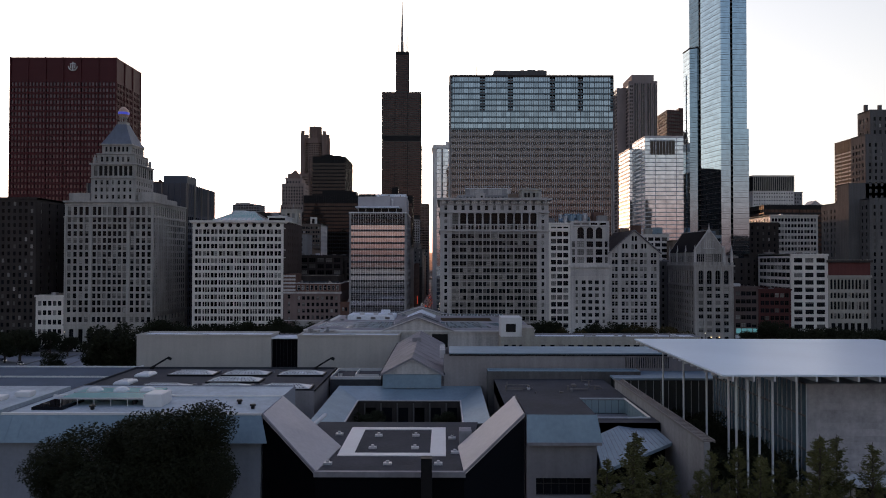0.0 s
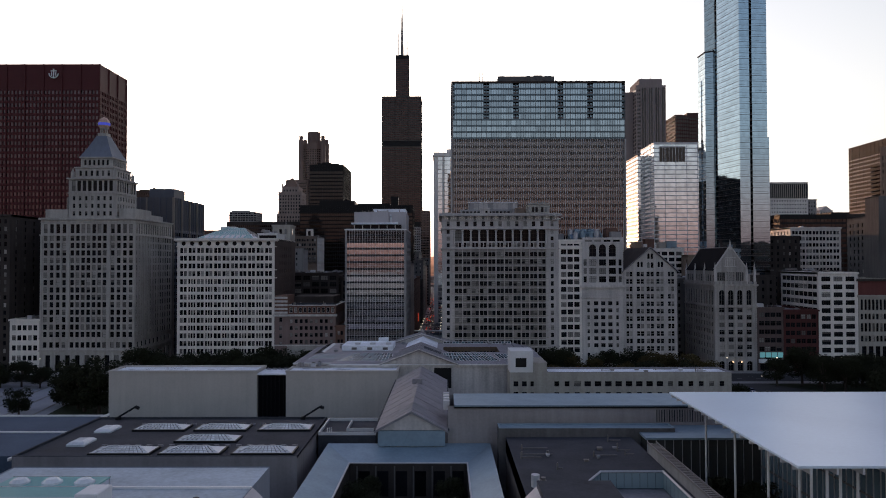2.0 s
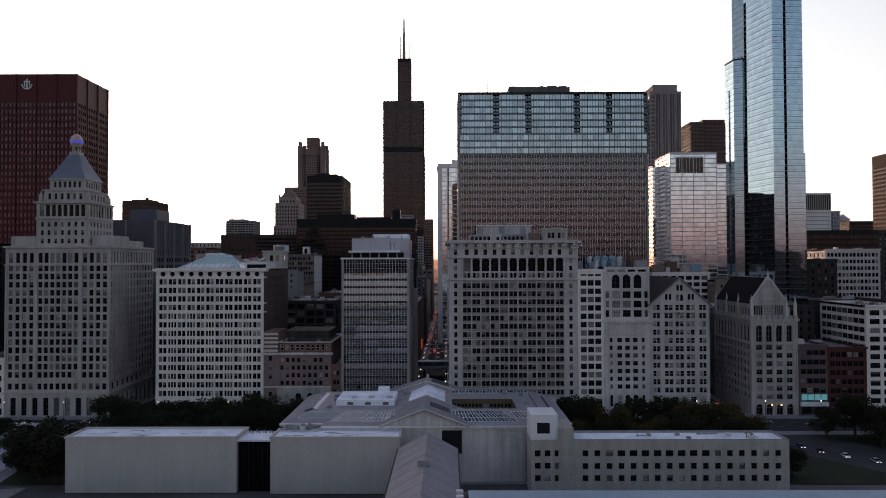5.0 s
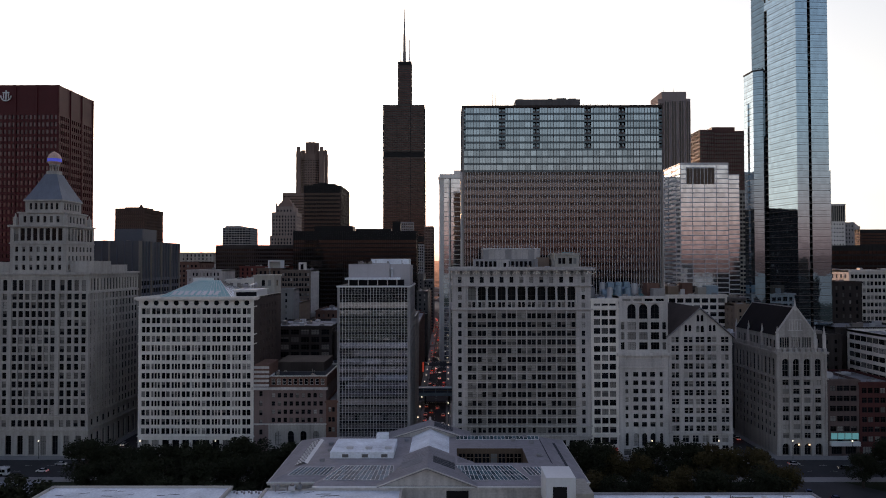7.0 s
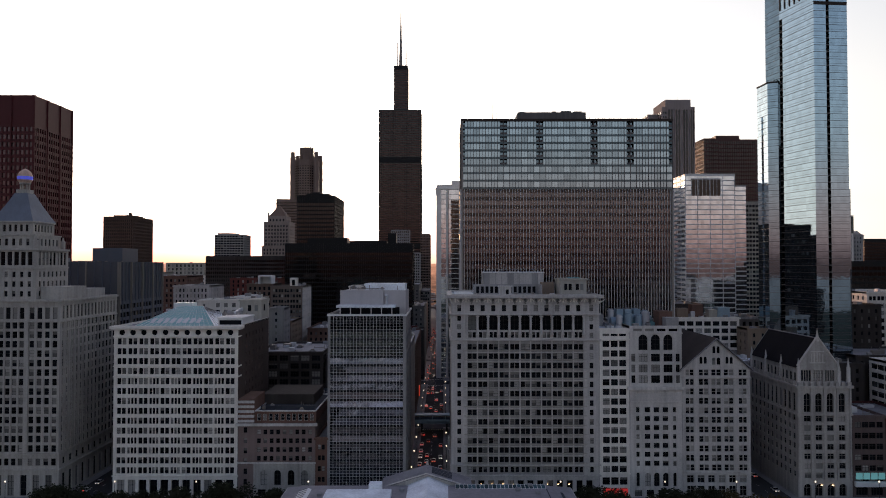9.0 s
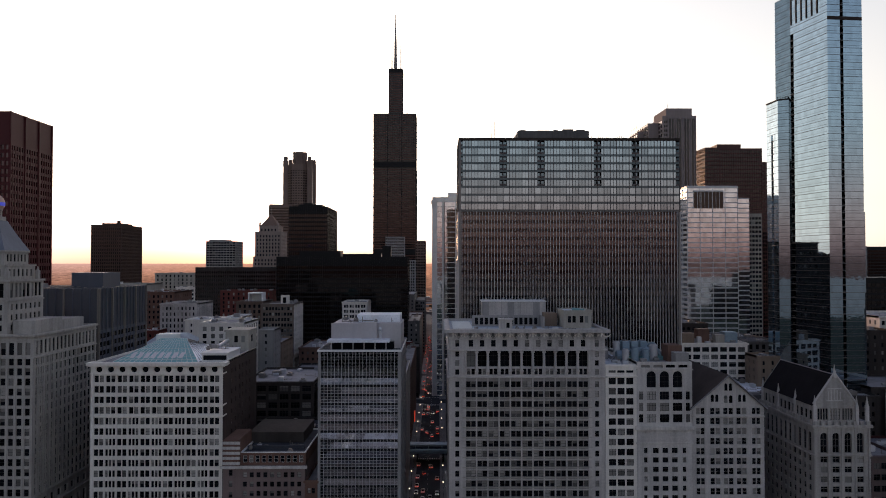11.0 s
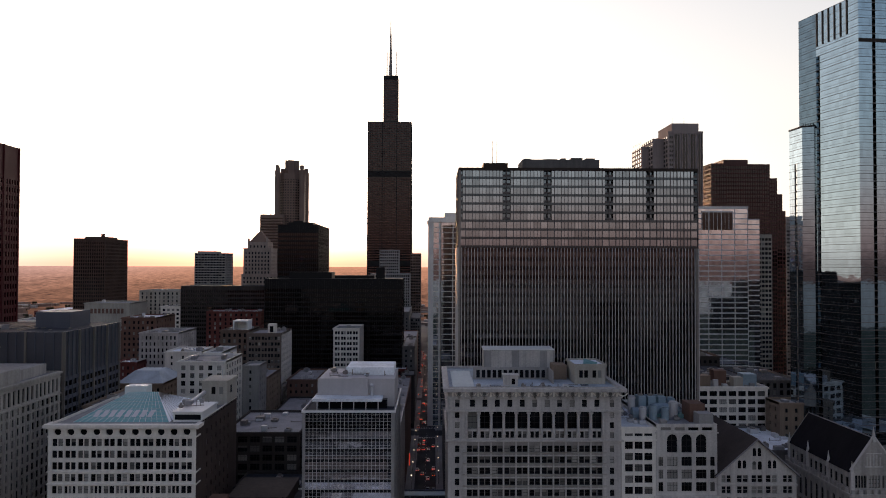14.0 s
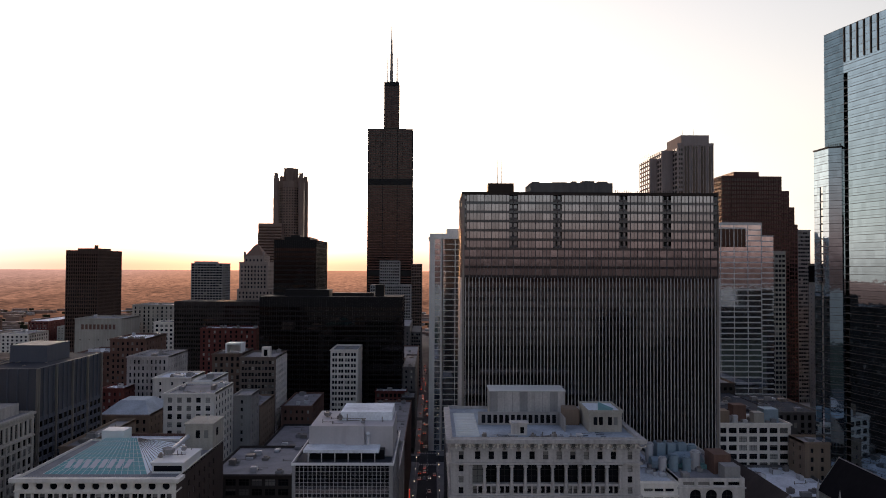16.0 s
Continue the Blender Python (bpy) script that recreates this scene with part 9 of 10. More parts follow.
def courtyard():
    root = thing("courtyard_cloister", -3, -206, 0, "blue-grey metal cloister roof round a dark courtyard", "museum")
    ox0, ox1, oy0, oy1, zo = -23.1, 16.8, -230.0, -184.4, 10.8
    ix0, ix1, iy0, iy1, zi = -16.8, 10.9, -222.0, -192.6, 8.3
    o = [(ox0, oy0, zo), (ox1, oy0, zo), (ox1, oy1, zo), (ox0, oy1, zo)]
    n = [(ix0, iy0, zi), (ix1, iy0, zi), (ix1, iy1, zi), (ix0, iy1, zi)]
    for k in range(4):
        j = (k + 1) % 4
        g = Geo()
        g.poly([o[k], o[j], n[j], n[k]])
        part("roof_slope", g, COPPER, root)
        g = Geo()
        a, b = Vector(n[k]), Vector(n[j])
        g.tube(a, b, 0.22, n=6)
        part("gutter", g, PALEALU, root)
    g = Geo()
    for (ax, ay), (bx, by) in (((ix0, iy1), (ix1, iy1)), ((ix0, iy0), (ix0, iy1)), ((ix1, iy1), (ix1, iy0)), ((ix1, iy0), (ix0, iy0))):
        g.poly([(ax, ay, 0), (bx, by, 0), (bx, by, zi - 0.1), (ax, ay, zi - 0.1)])
    part("court_wall", g, DARKBRICK, root)
    for i in range(6):
        g = Geo()
        x = ix0 + 2.2 + i * 4.4
        g.box(x, x + 2.6, iy1 - 0.08, iy1, 0.6, 6.4)
        part("arch_window", g, GLASSDIM, root)
        g = Geo()
        g.box(x - 0.5, x - 0.2, iy1 - 0.4, iy1 - 0.05, 0, 7.6)
        part("pilaster", g, GRANITE, root)
    g = Geo()
    for xa, xb, ya, yb in ((ox0, ix0, oy0, oy1), (ix1, ox1, oy0, oy1)):
        g.poly([(xa if xa == ox0 else xb, ya, 0), (xa if xa == ox0 else xb, yb, 0), (xa if xa == ox0 else xb, yb, zo), (xa if xa == ox0 else xb, ya, zo)])
    g.poly([(ox0, oy0, 0), (ox1, oy0, 0), (ox1, oy0, zo), (ox0, oy0, zo)])
    g.poly([(ox0, oy1, 0), (ox1, oy1, 0), (ox1, oy1, zo), (ox0, oy1, zo)])
    part("outer_wall", g, GRANITE, root)
    g = Geo()
    g.tube((-2.8, -206, 0), (-2.8, -206, 0.9), 3.0, n=16)
    g.tube((-2.8, -206, 0.9), (-2.8, -206, 2.6), 0.5, n=8)
    g.tube((-2.8, -206, 2.6), (-2.8, -206, 3.0), 1.3, n=12)
    solo("court_fountain", g, LIME, "round stone fountain in the courtyard", "fountain")


courtyard()


def school():
    root = thing("school_entrance_building", -2, -252, 0, "dark glass entrance building with a flat roof and sloping flank roofs", "museum")
    z = 12.0
    pts = [(-14.2, -270), (9.7, -270), (13.6, -234), (-21.8, -234)]
    g = Geo()
    g.prism(pts, 0, z - 0.3)
    part("glass_front", g, GLASSDIM, root)
    g = Geo()
    g.prism([(x, y) for x, y in pts], z - 0.3, z)
    part("roof", g, ROOFDARK, root)
    g = Geo()
    g.box(-14.4, 9.9, -270.4, -269.6, z - 0.5, z + 0.35)
    part("fascia", g, LEADROOF, root, "pale metal roof edge")
    g = Geo()
    for xa, xb, ya, yb in ((-12.2, 6.8, -260, -258.2), (-12.2, 6.8, -241, -239.2), (-12.2, -9.4, -258.2, -241), (4.0, 6.8, -258.2, -241)):
        g.box(xa, xb, ya, yb, z, z + 0.12)
    part("roof_marking", g, WHITEPT, root, "broad white rectangle on the roof")
    for x, y in ((-6.5, -255), (1.2, -255), (-6.2, -246), (1.0, -246), (-13, -265), (-3, -265), (5.5, -265), (-14, -245), (8, -248), (8.4, -258)):
        g = Geo()
        g.box(x - 0.7, x + 0.7, y - 0.45, y + 0.45, z, z + 0.35)
        g.box(x - 0.25, x + 0.25, y - 0.2, y + 0.2, z + 0.35, z + 0.7)
        part("roof_vent", g, PALEALU, root)
    g = Geo()
    g.box(9.3, 11.6, -252, -248.6, z, z + 2.4)
    part("roof_unit", g, ROOFGREY, root)
    wing = surface("pale ribbed metal", (0.50, 0.47, 0.47), rough=0.5, vary=0.15, streak=0.1)
    for q, s in (([(-24.3, -263.7, 20), (-14.2, -270, 12.2), (-12.4, -254, 12.2), (-24.5, -247.3, 20)], -1),
                 ([(20.2, -262.8, 20), (20.0, -247.0, 20), (9.0, -254, 12.2), (9.7, -270, 12.2)], 1)):
        g = Geo()
        g.poly(q)
        k = [(x, y, zz - 0.5) for x, y, zz in q]
        for i in range(4):
            j = (i + 1) % 4
            g.poly([k[i], k[j], q[j], q[i]])
        part("sloping_roof", g, wing, root, "sloping pale metal flank roof")
        hi, lo = (q[0], q[1]) if s < 0 else (q[0], q[3])
        g = Geo()
        g.poly([(hi[0], hi[1] + 0.3, 0), (lo[0], lo[1] + 0.3, 0), (lo[0], lo[1] + 0.3, lo[2] - 0.5), (hi[0], hi[1] + 0.3, hi[2] - 0.5)])
        part("flank_glass", g, GLASSDIM, root)
        g = Geo()
        g.tube(hi, lo, 0.2, n=6)
        part("edge_trim", g, LEADROOF, root)
    g = Geo()
    g.box(2.9, 4.6, -274, -272.4, 0, 15.5)
    solo("dark_pylon", g, BLACKSTEEL, "tall square black pylon before the entrance", "pylon")
    g = Geo()
    g.tube((-19.5, -243, z), (-19.5, -243, z + 1.6), 0.35, n=8)
    g.tube((-19.5, -243, z + 1.4), (-17.8, -239, z + 2.6), 0.4, n=8)
    part("roof_duct", g, WHITEPT, root)
    # left block with white roof
    b = Building("studio_block", -47, -250, "studio block with a white roof and blue metal mansard", surface("blue-grey rendered wall", (0.26, 0.28, 0.32), vary=0.12, streak=0.4), "museum")
    x0, x1, yf, yb = -68.8, -24.6, -263.4, -236.0
    b.zone((x0, yf - 0.2), EAST, 0, 15.6, x1 - x0)
    b.zone((x1, yf), NORTH, 0, 20, yb - yf)
    b.zone((x0, yb), SOUTH, 0, 20, yb - yf)
    b.zone((x1, yb), (-1, 0), 0, 20, x1 - x0)
    g = Geo()
    g.poly([(x0, yf, 19.8), (x1, yf, 19.8), (x1, yb, 19.8), (x0, yb, 19.8)])
    part("roof", g, ROOFPALE, b.root)
    for xa, xb, ya, yb2 in ((x0, x1, yf - 0.1, yf + 0.35), (x0, x1, -247.6, -247.2)):
        g = Geo()
        g.box(xa, xb, ya, yb2, 19.8, 20.15)
        part("kerb", g, WHITEPT, b.root)
    g = Geo()
    lo = [(x0 - 0.6, yf - 1.8, 15.5), (x1 + 1.4, yf - 1.8, 15.5)]
    g.poly([lo[0], lo[1], (x1, yf, 19.8), (x0, yf, 19.8)])
    s = part("mansard", g, COPPER, b.root, "blue standing-seam mansard")
    seams(s, lo[0], lo[1], (x0, yf, 19.8), (x1, yf, 19.8), 22)
    hall = b.box("light_hall", -63, -47.6, -256, -245.6, 21.0, 21.2, GREENGLASS, "low glazed roof hall on thin posts")
    for i in range(6):
        for yy in (-255.9, -245.8):
            g = Geo()
            g.box(-62.9 + i * 3.02, -62.75 + i * 3.02, yy, yy + 0.12, 19.8, 21.0)
            part("post", g, PALEALU, hall)
    for yy in (-256.05, -250.8, -245.65):
        g = Geo()
        g.box(-63.1, -47.5, yy - 0.08, yy + 0.08, 21.0, 21.3)
        part("edge_beam", g, PALEALU, hall)
    for i in range(3):
        g = Geo()
        cx, y = -60 + i * 5, -249.0
        g.tube((cx, y, 21.2), (cx, y, 21.5), 1.5, n=14)
        g.tube((cx, y, 21.5), (cx, y, 21.95), 1.4, 0.9, n=14)
        g.tube((cx, y, 21.95), (cx, y, 22.1), 0.9, 0.3, n=14)
        part("dome_light", g, SKYLIGHT, hall, "white domed light")
    unit(b, -47.4, -257, 19.8, 3.3, 4.6, 2.3, WHITEPT)
    for x, y in ((-64.5, -257.5), (-55.5, -259), (-50, -254.5), (-31, -254), (-27.5, -258)):
        g = Geo()
        g.tube((x, y, 19.8), (x, y, 20.3), 0.35, n=8)
        g.tube((x, y, 20.3), (x, y, 20.6), 0.6, 0.5, n=8)
        part("roof_vent", g, BLACKSTEEL, b.root)
    g = Geo()
    g.box(-66, -60.5, -259.5, -252, 19.8, 20.3)
    part("dark_skylight", g, GLASSDIM, b.root)
    b.done(30)
    b = Building("studio_block", -96, -250, "further studio block with a white roof and blue mansard", surface("grey rendered wall", (0.2, 0.21, 0.24), vary=0.12, streak=0.4), "museum")
    b.zone((-125, -263.6), EAST, 0, 15.6, 53.5, span(9, 53.5, 3.0, 2), [(2, 5), (8, 11)], 0.4, "wide")
    b.zone((-71.5, -263.6), NORTH, 0, 15.6, 27)
    g = Geo()
    g.poly([(-125, -263.4, 19.8), (-71.5, -263.4, 19.8), (-71.5, -236, 19.8), (-125, -236, 19.8)])
    g.poly([(-71.5, -263.4, 15), (-71.5, -236, 15), (-71.5, -236, 19.8), (-71.5, -263.4, 19.8)])
    part("roof", g, ROOFPALE, b.root)
    g = Geo()
    g.poly([(-125, -265.2, 15.5), (-70.8, -265.2, 15.5), (-71.5, -263.4, 19.8), (-125, -263.4, 19.8)])
    part("mansard", g, COPPER, b.root)
    unit(b, -84, -252, 19.8, 8, 2.4, 0.9, WHITEPT)
    unit(b, -76, -248, 19.8, 3, 2, 1.0, WHITEPT)
    b.done(10)
    # right block
    b = Building("studio_block", 27, -250, "grey studio block with a blue metal mansard roof", surface("grey stone cladding", (0.22, 0.21, 0.22), vary=0.14, streak=0.5), "museum")
    x0, x1, yf, yb = 20.6, 32.6, -262.4, -243.0
    b.zone((x0, yf), EAST, 0, 15.5, x1 - x0, [(1.6, 11.0)], [(6.0, 9.0)], 0.6, "wide")
    b.zone((x0, yb), SOUTH, 0, 19.6, yb - yf)
    b.zone((x1, yf), NORTH, 0, 19.6, yb - yf)
    b.zone((x1, yb), (-1, 0), 0, 19.6, x1 - x0)
    g = Geo()
    g.poly([(x0 - 0.1, yf - 1.4, 15.3), (x1 + 0.7, yf - 1.4, 15.3), (x1, yf, 19.8), (x0, yf, 19.8)])
    s = part("mansard", g, COPPER, b.root)
    seams(s, (x0 - 0.1, yf - 1.4, 15.3), (x1 + 0.7, yf - 1.4, 15.3), (x0, yf, 19.8), (x1, yf, 19.8), 12)
    g = Geo()
    g.poly([(x0, yf, 19.7), (x1, yf, 19.7), (x1, yb, 19.7), (x0, yb, 19.7)])
    part("roof", g, ROOFDARK, b.root)
    g = Geo()
    g.box(x0, x1 + 0.6, yf - 1.5, yf, 14.9, 15.4)
    part("fascia", g, LEADROOF, b.root)
    b.done(10)
    b = Building("roof_deck_block", 35, -226, "dark flat-roofed block with a sunken glass court", GRANITE, "museum")
    b.zone((20, -243), EAST, 0, 14, 29.4)
    b.zone((20, -191.4), SOUTH, 0, 14, 51.6)
    for xa, xb, ya, yb in ((20, 30.4, -243, -191.4), (30.4, 48.6, -219, -191.4), (30.4, 48.6, -243, -239), (48.6, 49.5, -243, -191.4)):
        g = Geo()
        g.box(xa, xb, ya, yb, 10.5, 14)
        part("roof", g, ROOFDARK, b.root)
    g = Geo()
    g.prism([(30.4, -229), (36.2, -219), (30.4, -219)], 10.5, 14)
    part("roof", g, ROOFDARK, b.root)
    g = Geo()
    g.poly([(30.4, -239, 10.6), (48.6, -239, 10.6), (48.6, -219, 10.6), (30.4, -219, 10.6)])
    part("sunken_floor", g, ROOFGREY, b.root)
    court = mirror_glass("pale teal court glass", (0.34, 0.44, 0.46), rough=0.2, metal=0.35, vary=0.2)
    runs = (((36.2, -219.08), (48.6, -219.08), 8), ((30.4, -229.08), (36.2, -219.12), 6), ((30.48, -239), (30.48, -229.1), 5), ((48.52, -219), (48.52, -239), 9))
    for (ax, ay), (bx, by), n in runs:
        for i in range(n):
            f0, f1 = (i + 0.03) / n, (i + 0.97) / n
            g = Geo()
            p, q = (ax + (bx - ax) * f0, ay + (by - ay) * f0), (ax + (bx - ax) * f1, ay + (by - ay) * f1)
            g.poly([(*p, 10.8), (*q, 10.8), (*q, 13.8), (*p, 13.8)])
            part("glass_panel", g, court, b.root)
        g = Geo()
        g.tube((ax, ay, 14.1), (bx, by, 14.1), 0.22, n=6)
        part("kerb", g, PALEALU, b.root)
    g = Geo()
    g.tube((30.4, -239, 14.1), (48.6, -239, 14.1), 0.22, n=6)
    part("kerb", g, PALEALU, b.root)
    clutter(b, 21.5, 29, -235, -200, 14, 5, 97, 0.4)
    clutter(b, 32, 46, -214, -195, 14, 4, 197, 0.4)
    g = Geo()
    g.tube((22.3, -228, 14), (22.3, -228, 16.2), 0.8, n=10)
    part("roof_vent", g, PALEALU, b.root)
    b.done(0)
    root = thing("parapet_wall", 50, -235, 0, "long concrete parapet wall with a slatted metal cap", "wall")
    g = Geo()
    g.box(49.6, 50.6, -266, -205, 0, 16)
    part("wall", g, CONCRETE, root)
    for i in range(60):
        g = Geo()
        g.box(49.5, 51.4, -265.6 + i, -265.2 + i, 16.0, 16.25)
        part("slat", g, ALU, root)
    g = Geo()
    g.box(51.3, 51.5, -266, -205, 16, 16.4)
    g.box(49.4, 49.6, -266, -205, 16, 16.4)
    part("cap_rail", g, ALU, root)
    root = thing("seamed_canopy_roof", 41, -251, 0, "sloping standing-seam metal roof over a loading bay", "roof")
    q = [(32.9, -265.8, 11.2), (49.4, -250.4, 12.0), (47.8, -235, 13.6), (34.4, -251, 13.2)]
    g = Geo()
    g.poly(q)
    g.poly([(x, y, zz - 0.6) for x, y, zz in q[::-1]])
    for i in range(4):
        j = (i + 1) % 4
        g.poly([(q[i][0], q[i][1], q[i][2] - 0.6), (q[j][0], q[j][1], q[j][2] - 0.6), q[j], q[i]])
    s = part("roof_slope", g, COPPER, root)
    seams(s, q[0], q[1], q[3], q[2], 16, LEADROOF)
    g = Geo()
    g.poly([(33.2, -264, 0), (49.2, -249, 0), (49.2, -249, 4.8), (33.2, -264, 4.8)])
    g.poly([(33.2, -264, 6.4), (49.2, -249, 6.4), (49.2, -249, 7.6), (33.2, -264, 7.6)])
    part("bay_wall", g, CONCRETE, root)
    g = Geo()
    g.poly([(33.6, -261, 0), (49.4, -246, 0), (49.4, -246, 11.4), (33.6, -261, 11.4)])
    part("bay_glass", g, GLASSDIM, root)


school()


COLS = [(59.9, -211.2), (60.0, -225.6), (60.6, -237.8), (61.7, -246.2), (61.8, -249.6), (62.9, -252.0), (65.8, -250.4), (67.7, -251.6), (72.9, -250.3)]


def modern_wing():
    root = thing("flying_roof_canopy", 88, -226, 0, "huge thin white louvred roof canopy on slender columns", "canopy")
    g = Geo()
    x0, x1, y0, y1, z = 56.8, 121.0, -255.6, -197.0, 25.6
    g.box(x0, x1, y0, y1, z - 0.35, z)
    part("roof_plate", g, CANOPYW, root, "smooth white roof plate")
    for i in range(17):
        g = Geo()
        x = x0 + 2 + i * 3.8
        g.prism([(x - 0.14, y0 + 0.1), (x + 0.14, y0 + 0.1), (x + 0.14, y1 - 0.2), (x - 0.14, y1 - 0.2)], z - 1.3, z - 0.35, bottom=True)
        part("rib", g, WHITEPT, root)
    for i in range(16):
        g = Geo()
        y = y0 + 1.8 + i * 3.7
        g.box(x0 + 0.1, x0 + 1.6, y - 0.14, y + 0.14, z - 1.0, z - 0.35)
        part("outrigger", g, WHITEPT, root)
    for x, y in COLS:
        g = Geo()
        g.tube((x, y, 0), (x, y, z - 1.2), 0.21, 0.21, n=10)
        g.tube((x, y, z - 1.6), (x, y, z - 1.0), 0.32, n=10)
        part("column", g, WHITEPT, root)
    b = Building("modern_gallery_wing", 100, -226, "pale limestone and glass gallery wing under the canopy", surface("sawn pale limestone", (0.42, 0.395, 0.40), vary=0.26, streak=0.2, coarse=0.3, piece=0.5), "museum")
    xa, ya, yb, zt = 76.5, -247.0, -200.0, 22.5
    b.zone((xa, ya), EAST, 5.0, zt, 60, )
    b.zone((xa, ya), EAST, 0, 5.0, 60, span(14, 60, 3.6, 0.5), [(0.4, 4.4)], 0.5, "wide")
    b.zone((xa + 60, ya), NORTH, 0, zt, yb - ya)
    b.zone((xa + 60, yb), (-1, 0), 0, zt, 60)
    g = Geo()
    curtain(g, (xa, yb), SOUTH, 3, zt, yb - ya, 24, 3)
    part("glass_wall", g, [mirror_glass("blue gallery glass", (0.17, 0.25, 0.31), rough=0.12, metal=0.3)], b.root, "tall blue glass side wall")
    for i in range(25):
        g = Geo()
        y = yb - (yb - ya) * i / 24
        g.box(xa - 0.2, xa, y - 0.05, y + 0.05, 0, zt)
        part("mullion", g, PALEALU, b.root)
    for zz in (3, 9.5, 16, 22.2):
        g = Geo()
        g.box(xa - 0.2, xa, ya, yb, zz, zz + 0.3)
        part("transom", g, TAUPE, b.root)
    g = Geo()
    g.box(xa + 0.1, xa + 59.9, ya + 0.1, yb - 0.1, zt - 0.6, zt)
    part("roof", g, PALEALU, b.root)
    g = Geo()
    rnd = random.Random(77)
    zz = 5.0
    while zz < zt - 1:
        h = 1.25
        x = xa + 2.5
        while x < xa + 58:
            w = rnd.uniform(3.4, 7.5)
            if rnd.random() < 0.75:
                k = Geo()
                k.box(x + 0.03, min(x + w - 0.03, xa + 59), ya - 0.02 - rnd.random() * 0.015, ya, zz + 0.03, zz + h - 0.03)
                part("stone_slab", k, b.wall, b.root)
            x += w
        zz += h
    b.box("entrance_canopy", 82, 130, -254, -247, 4.8, 5.3, SKYLIGHT)
    b.done(20)


modern_wing()


# ---- trees ----
def leafy(seed, h, r, n, mat, conifer=False, leaf=(0.28, 0.6), low=0.0):
    """Meshes of one tree: a forked trunk with limbs, and a loose crown of small leaf clumps."""
    rnd = random.Random(seed)
    t, c = Geo(), Geo()
    t.tube((0, 0, -0.2), (0, 0, h * 0.45), r * 0.075, r * 0.05, n=7)
    lobes = []
    if conifer:
        # whorls of drooping-tipped branches round a thin stem
        t.tube((0, 0, h * 0.45), (0, 0, h), r * 0.05, 0.02, n=5)
        for w in range(n):
            f = (w + rnd.random()) / n
            z = h * (0.06 + 0.9 * f)
            ln = r * (1 - f) ** 0.8 * rnd.uniform(0.45, 1.0) + 0.25
            a = rnd.uniform(0, 2 * math.pi)
            rise = rnd.uniform(0.5, 1.15)
            tip = (ln * math.cos(a), ln * math.sin(a), z + ln * rise)
            t.tube((0, 0, z), tip, 0.035, 0.01, n=3, caps=False)
            for i in range(int(12 + ln * 34)):
                k = rnd.uniform(0.15, 1.05)
                lobes.append((tip[0] * k + rnd.gauss(0, 0.09), tip[1] * k + rnd.gauss(0, 0.09), z + (tip[2] - z) * k + rnd.gauss(0, 0.09), rnd.uniform(0.1, 0.24), a + rnd.uniform(-0.9, 0.9)))
    else:
        cl = []
        for i in range(15):
            a, e = rnd.uniform(0, 2 * math.pi), rnd.uniform(-0.75 - low, 1.0)
            d = r * rnd.uniform(0.4, 0.74)
            p = (d * math.cos(a) * math.cos(e * 0.9), d * math.sin(a) * math.cos(e * 0.9), h * 0.58 + (h * 0.31) * e)
            cl.append((p, r * rnd.uniform(0.3, 0.46)))
            t.tube((0, 0, h * rnd.uniform(0.2, 0.4)), p, r * 0.035, r * 0.012, n=5, caps=False)
        cl.append(((0, 0, h * 0.55), r * 0.6))
        for i in range(n):
            p, q = rnd.choice(cl)
            v = Vector((rnd.gauss(0, 1), rnd.gauss(0, 1), rnd.gauss(0, 1))).normalized() * q * rnd.uniform(0.5, 1.06)
            lobes.append((p[0] + v.x, p[1] + v.y, max(0.4, p[2] + v.z * 0.85), rnd.uniform(*leaf), rnd.uniform(0, 6.28)))
    for x, y, z, s, a in lobes:
        u = Vector((math.cos(a), math.sin(a), rnd.uniform(-0.6, 0.6))).normalized() * s
        v = u.orthogonal().normalized() * s * (rnd.uniform(0.16, 0.34) if conifer else rnd.uniform(0.5, 0.95))
        v.rotate(Matrix.Rotation(rnd.uniform(0, 6.28), 3, u.normalized()))
        p = Vector((x, y, z))
        c.poly([tuple(p - u), tuple(p - v * 0.8 + u * 0.1), tuple(p + u), tuple(p + v)])
    return t.mesh("trunk", [BARK]), c.mesh("crown", [mat])


KINDS = {
    "dark": leafy(1, 12.5, 6.6, 6500, LEAF, leaf=(0.18, 0.42)), "dark2": leafy(2, 13.5, 7.0, 7000, LEAF, leaf=(0.18, 0.42)), "gold": leafy(3, 12.0, 6.4, 6500, LEAFGOLD, leaf=(0.18, 0.4)),
    "big": leafy(4, 20.6, 8.2, 60000, LEAF, leaf=(0.09, 0.2), low=0.5), "park": leafy(7, 20, 8.5, 6000, LEAF, leaf=(0.25, 0.6), low=0.5), "fir": leafy(5, 11, 2.7, 95, NEEDLE, True), "fir2": leafy(6, 9, 2.3, 80, NEEDLE, True),
}
WORDS = {"dark": "dark green street tree with a loose crown", "dark2": "dark green park tree with a broad crown", "gold": "street tree turning yellow in autumn",
         "park": "tall dark park tree with a dense round crown", "big": "tall dark tree with a dense round crown", "fir": "thin yellow-green young conifer", "fir2": "small yellow-green young conifer"}


def tree(kind, x, y, s=1.0, rot=0.0):
    ob = thing("tree", x, y, 0, WORDS[kind], "tree", "park trees")
    for nm, me in zip(("trunk", "crown"), KINDS[kind]):
        p = new(nm, me)
        p.parent = ob
    ob.rotation_euler = (0, 0, rot)
    ob.scale = (s, s, s * (0.92 + 0.16 * ((x * 7.3) % 1)))


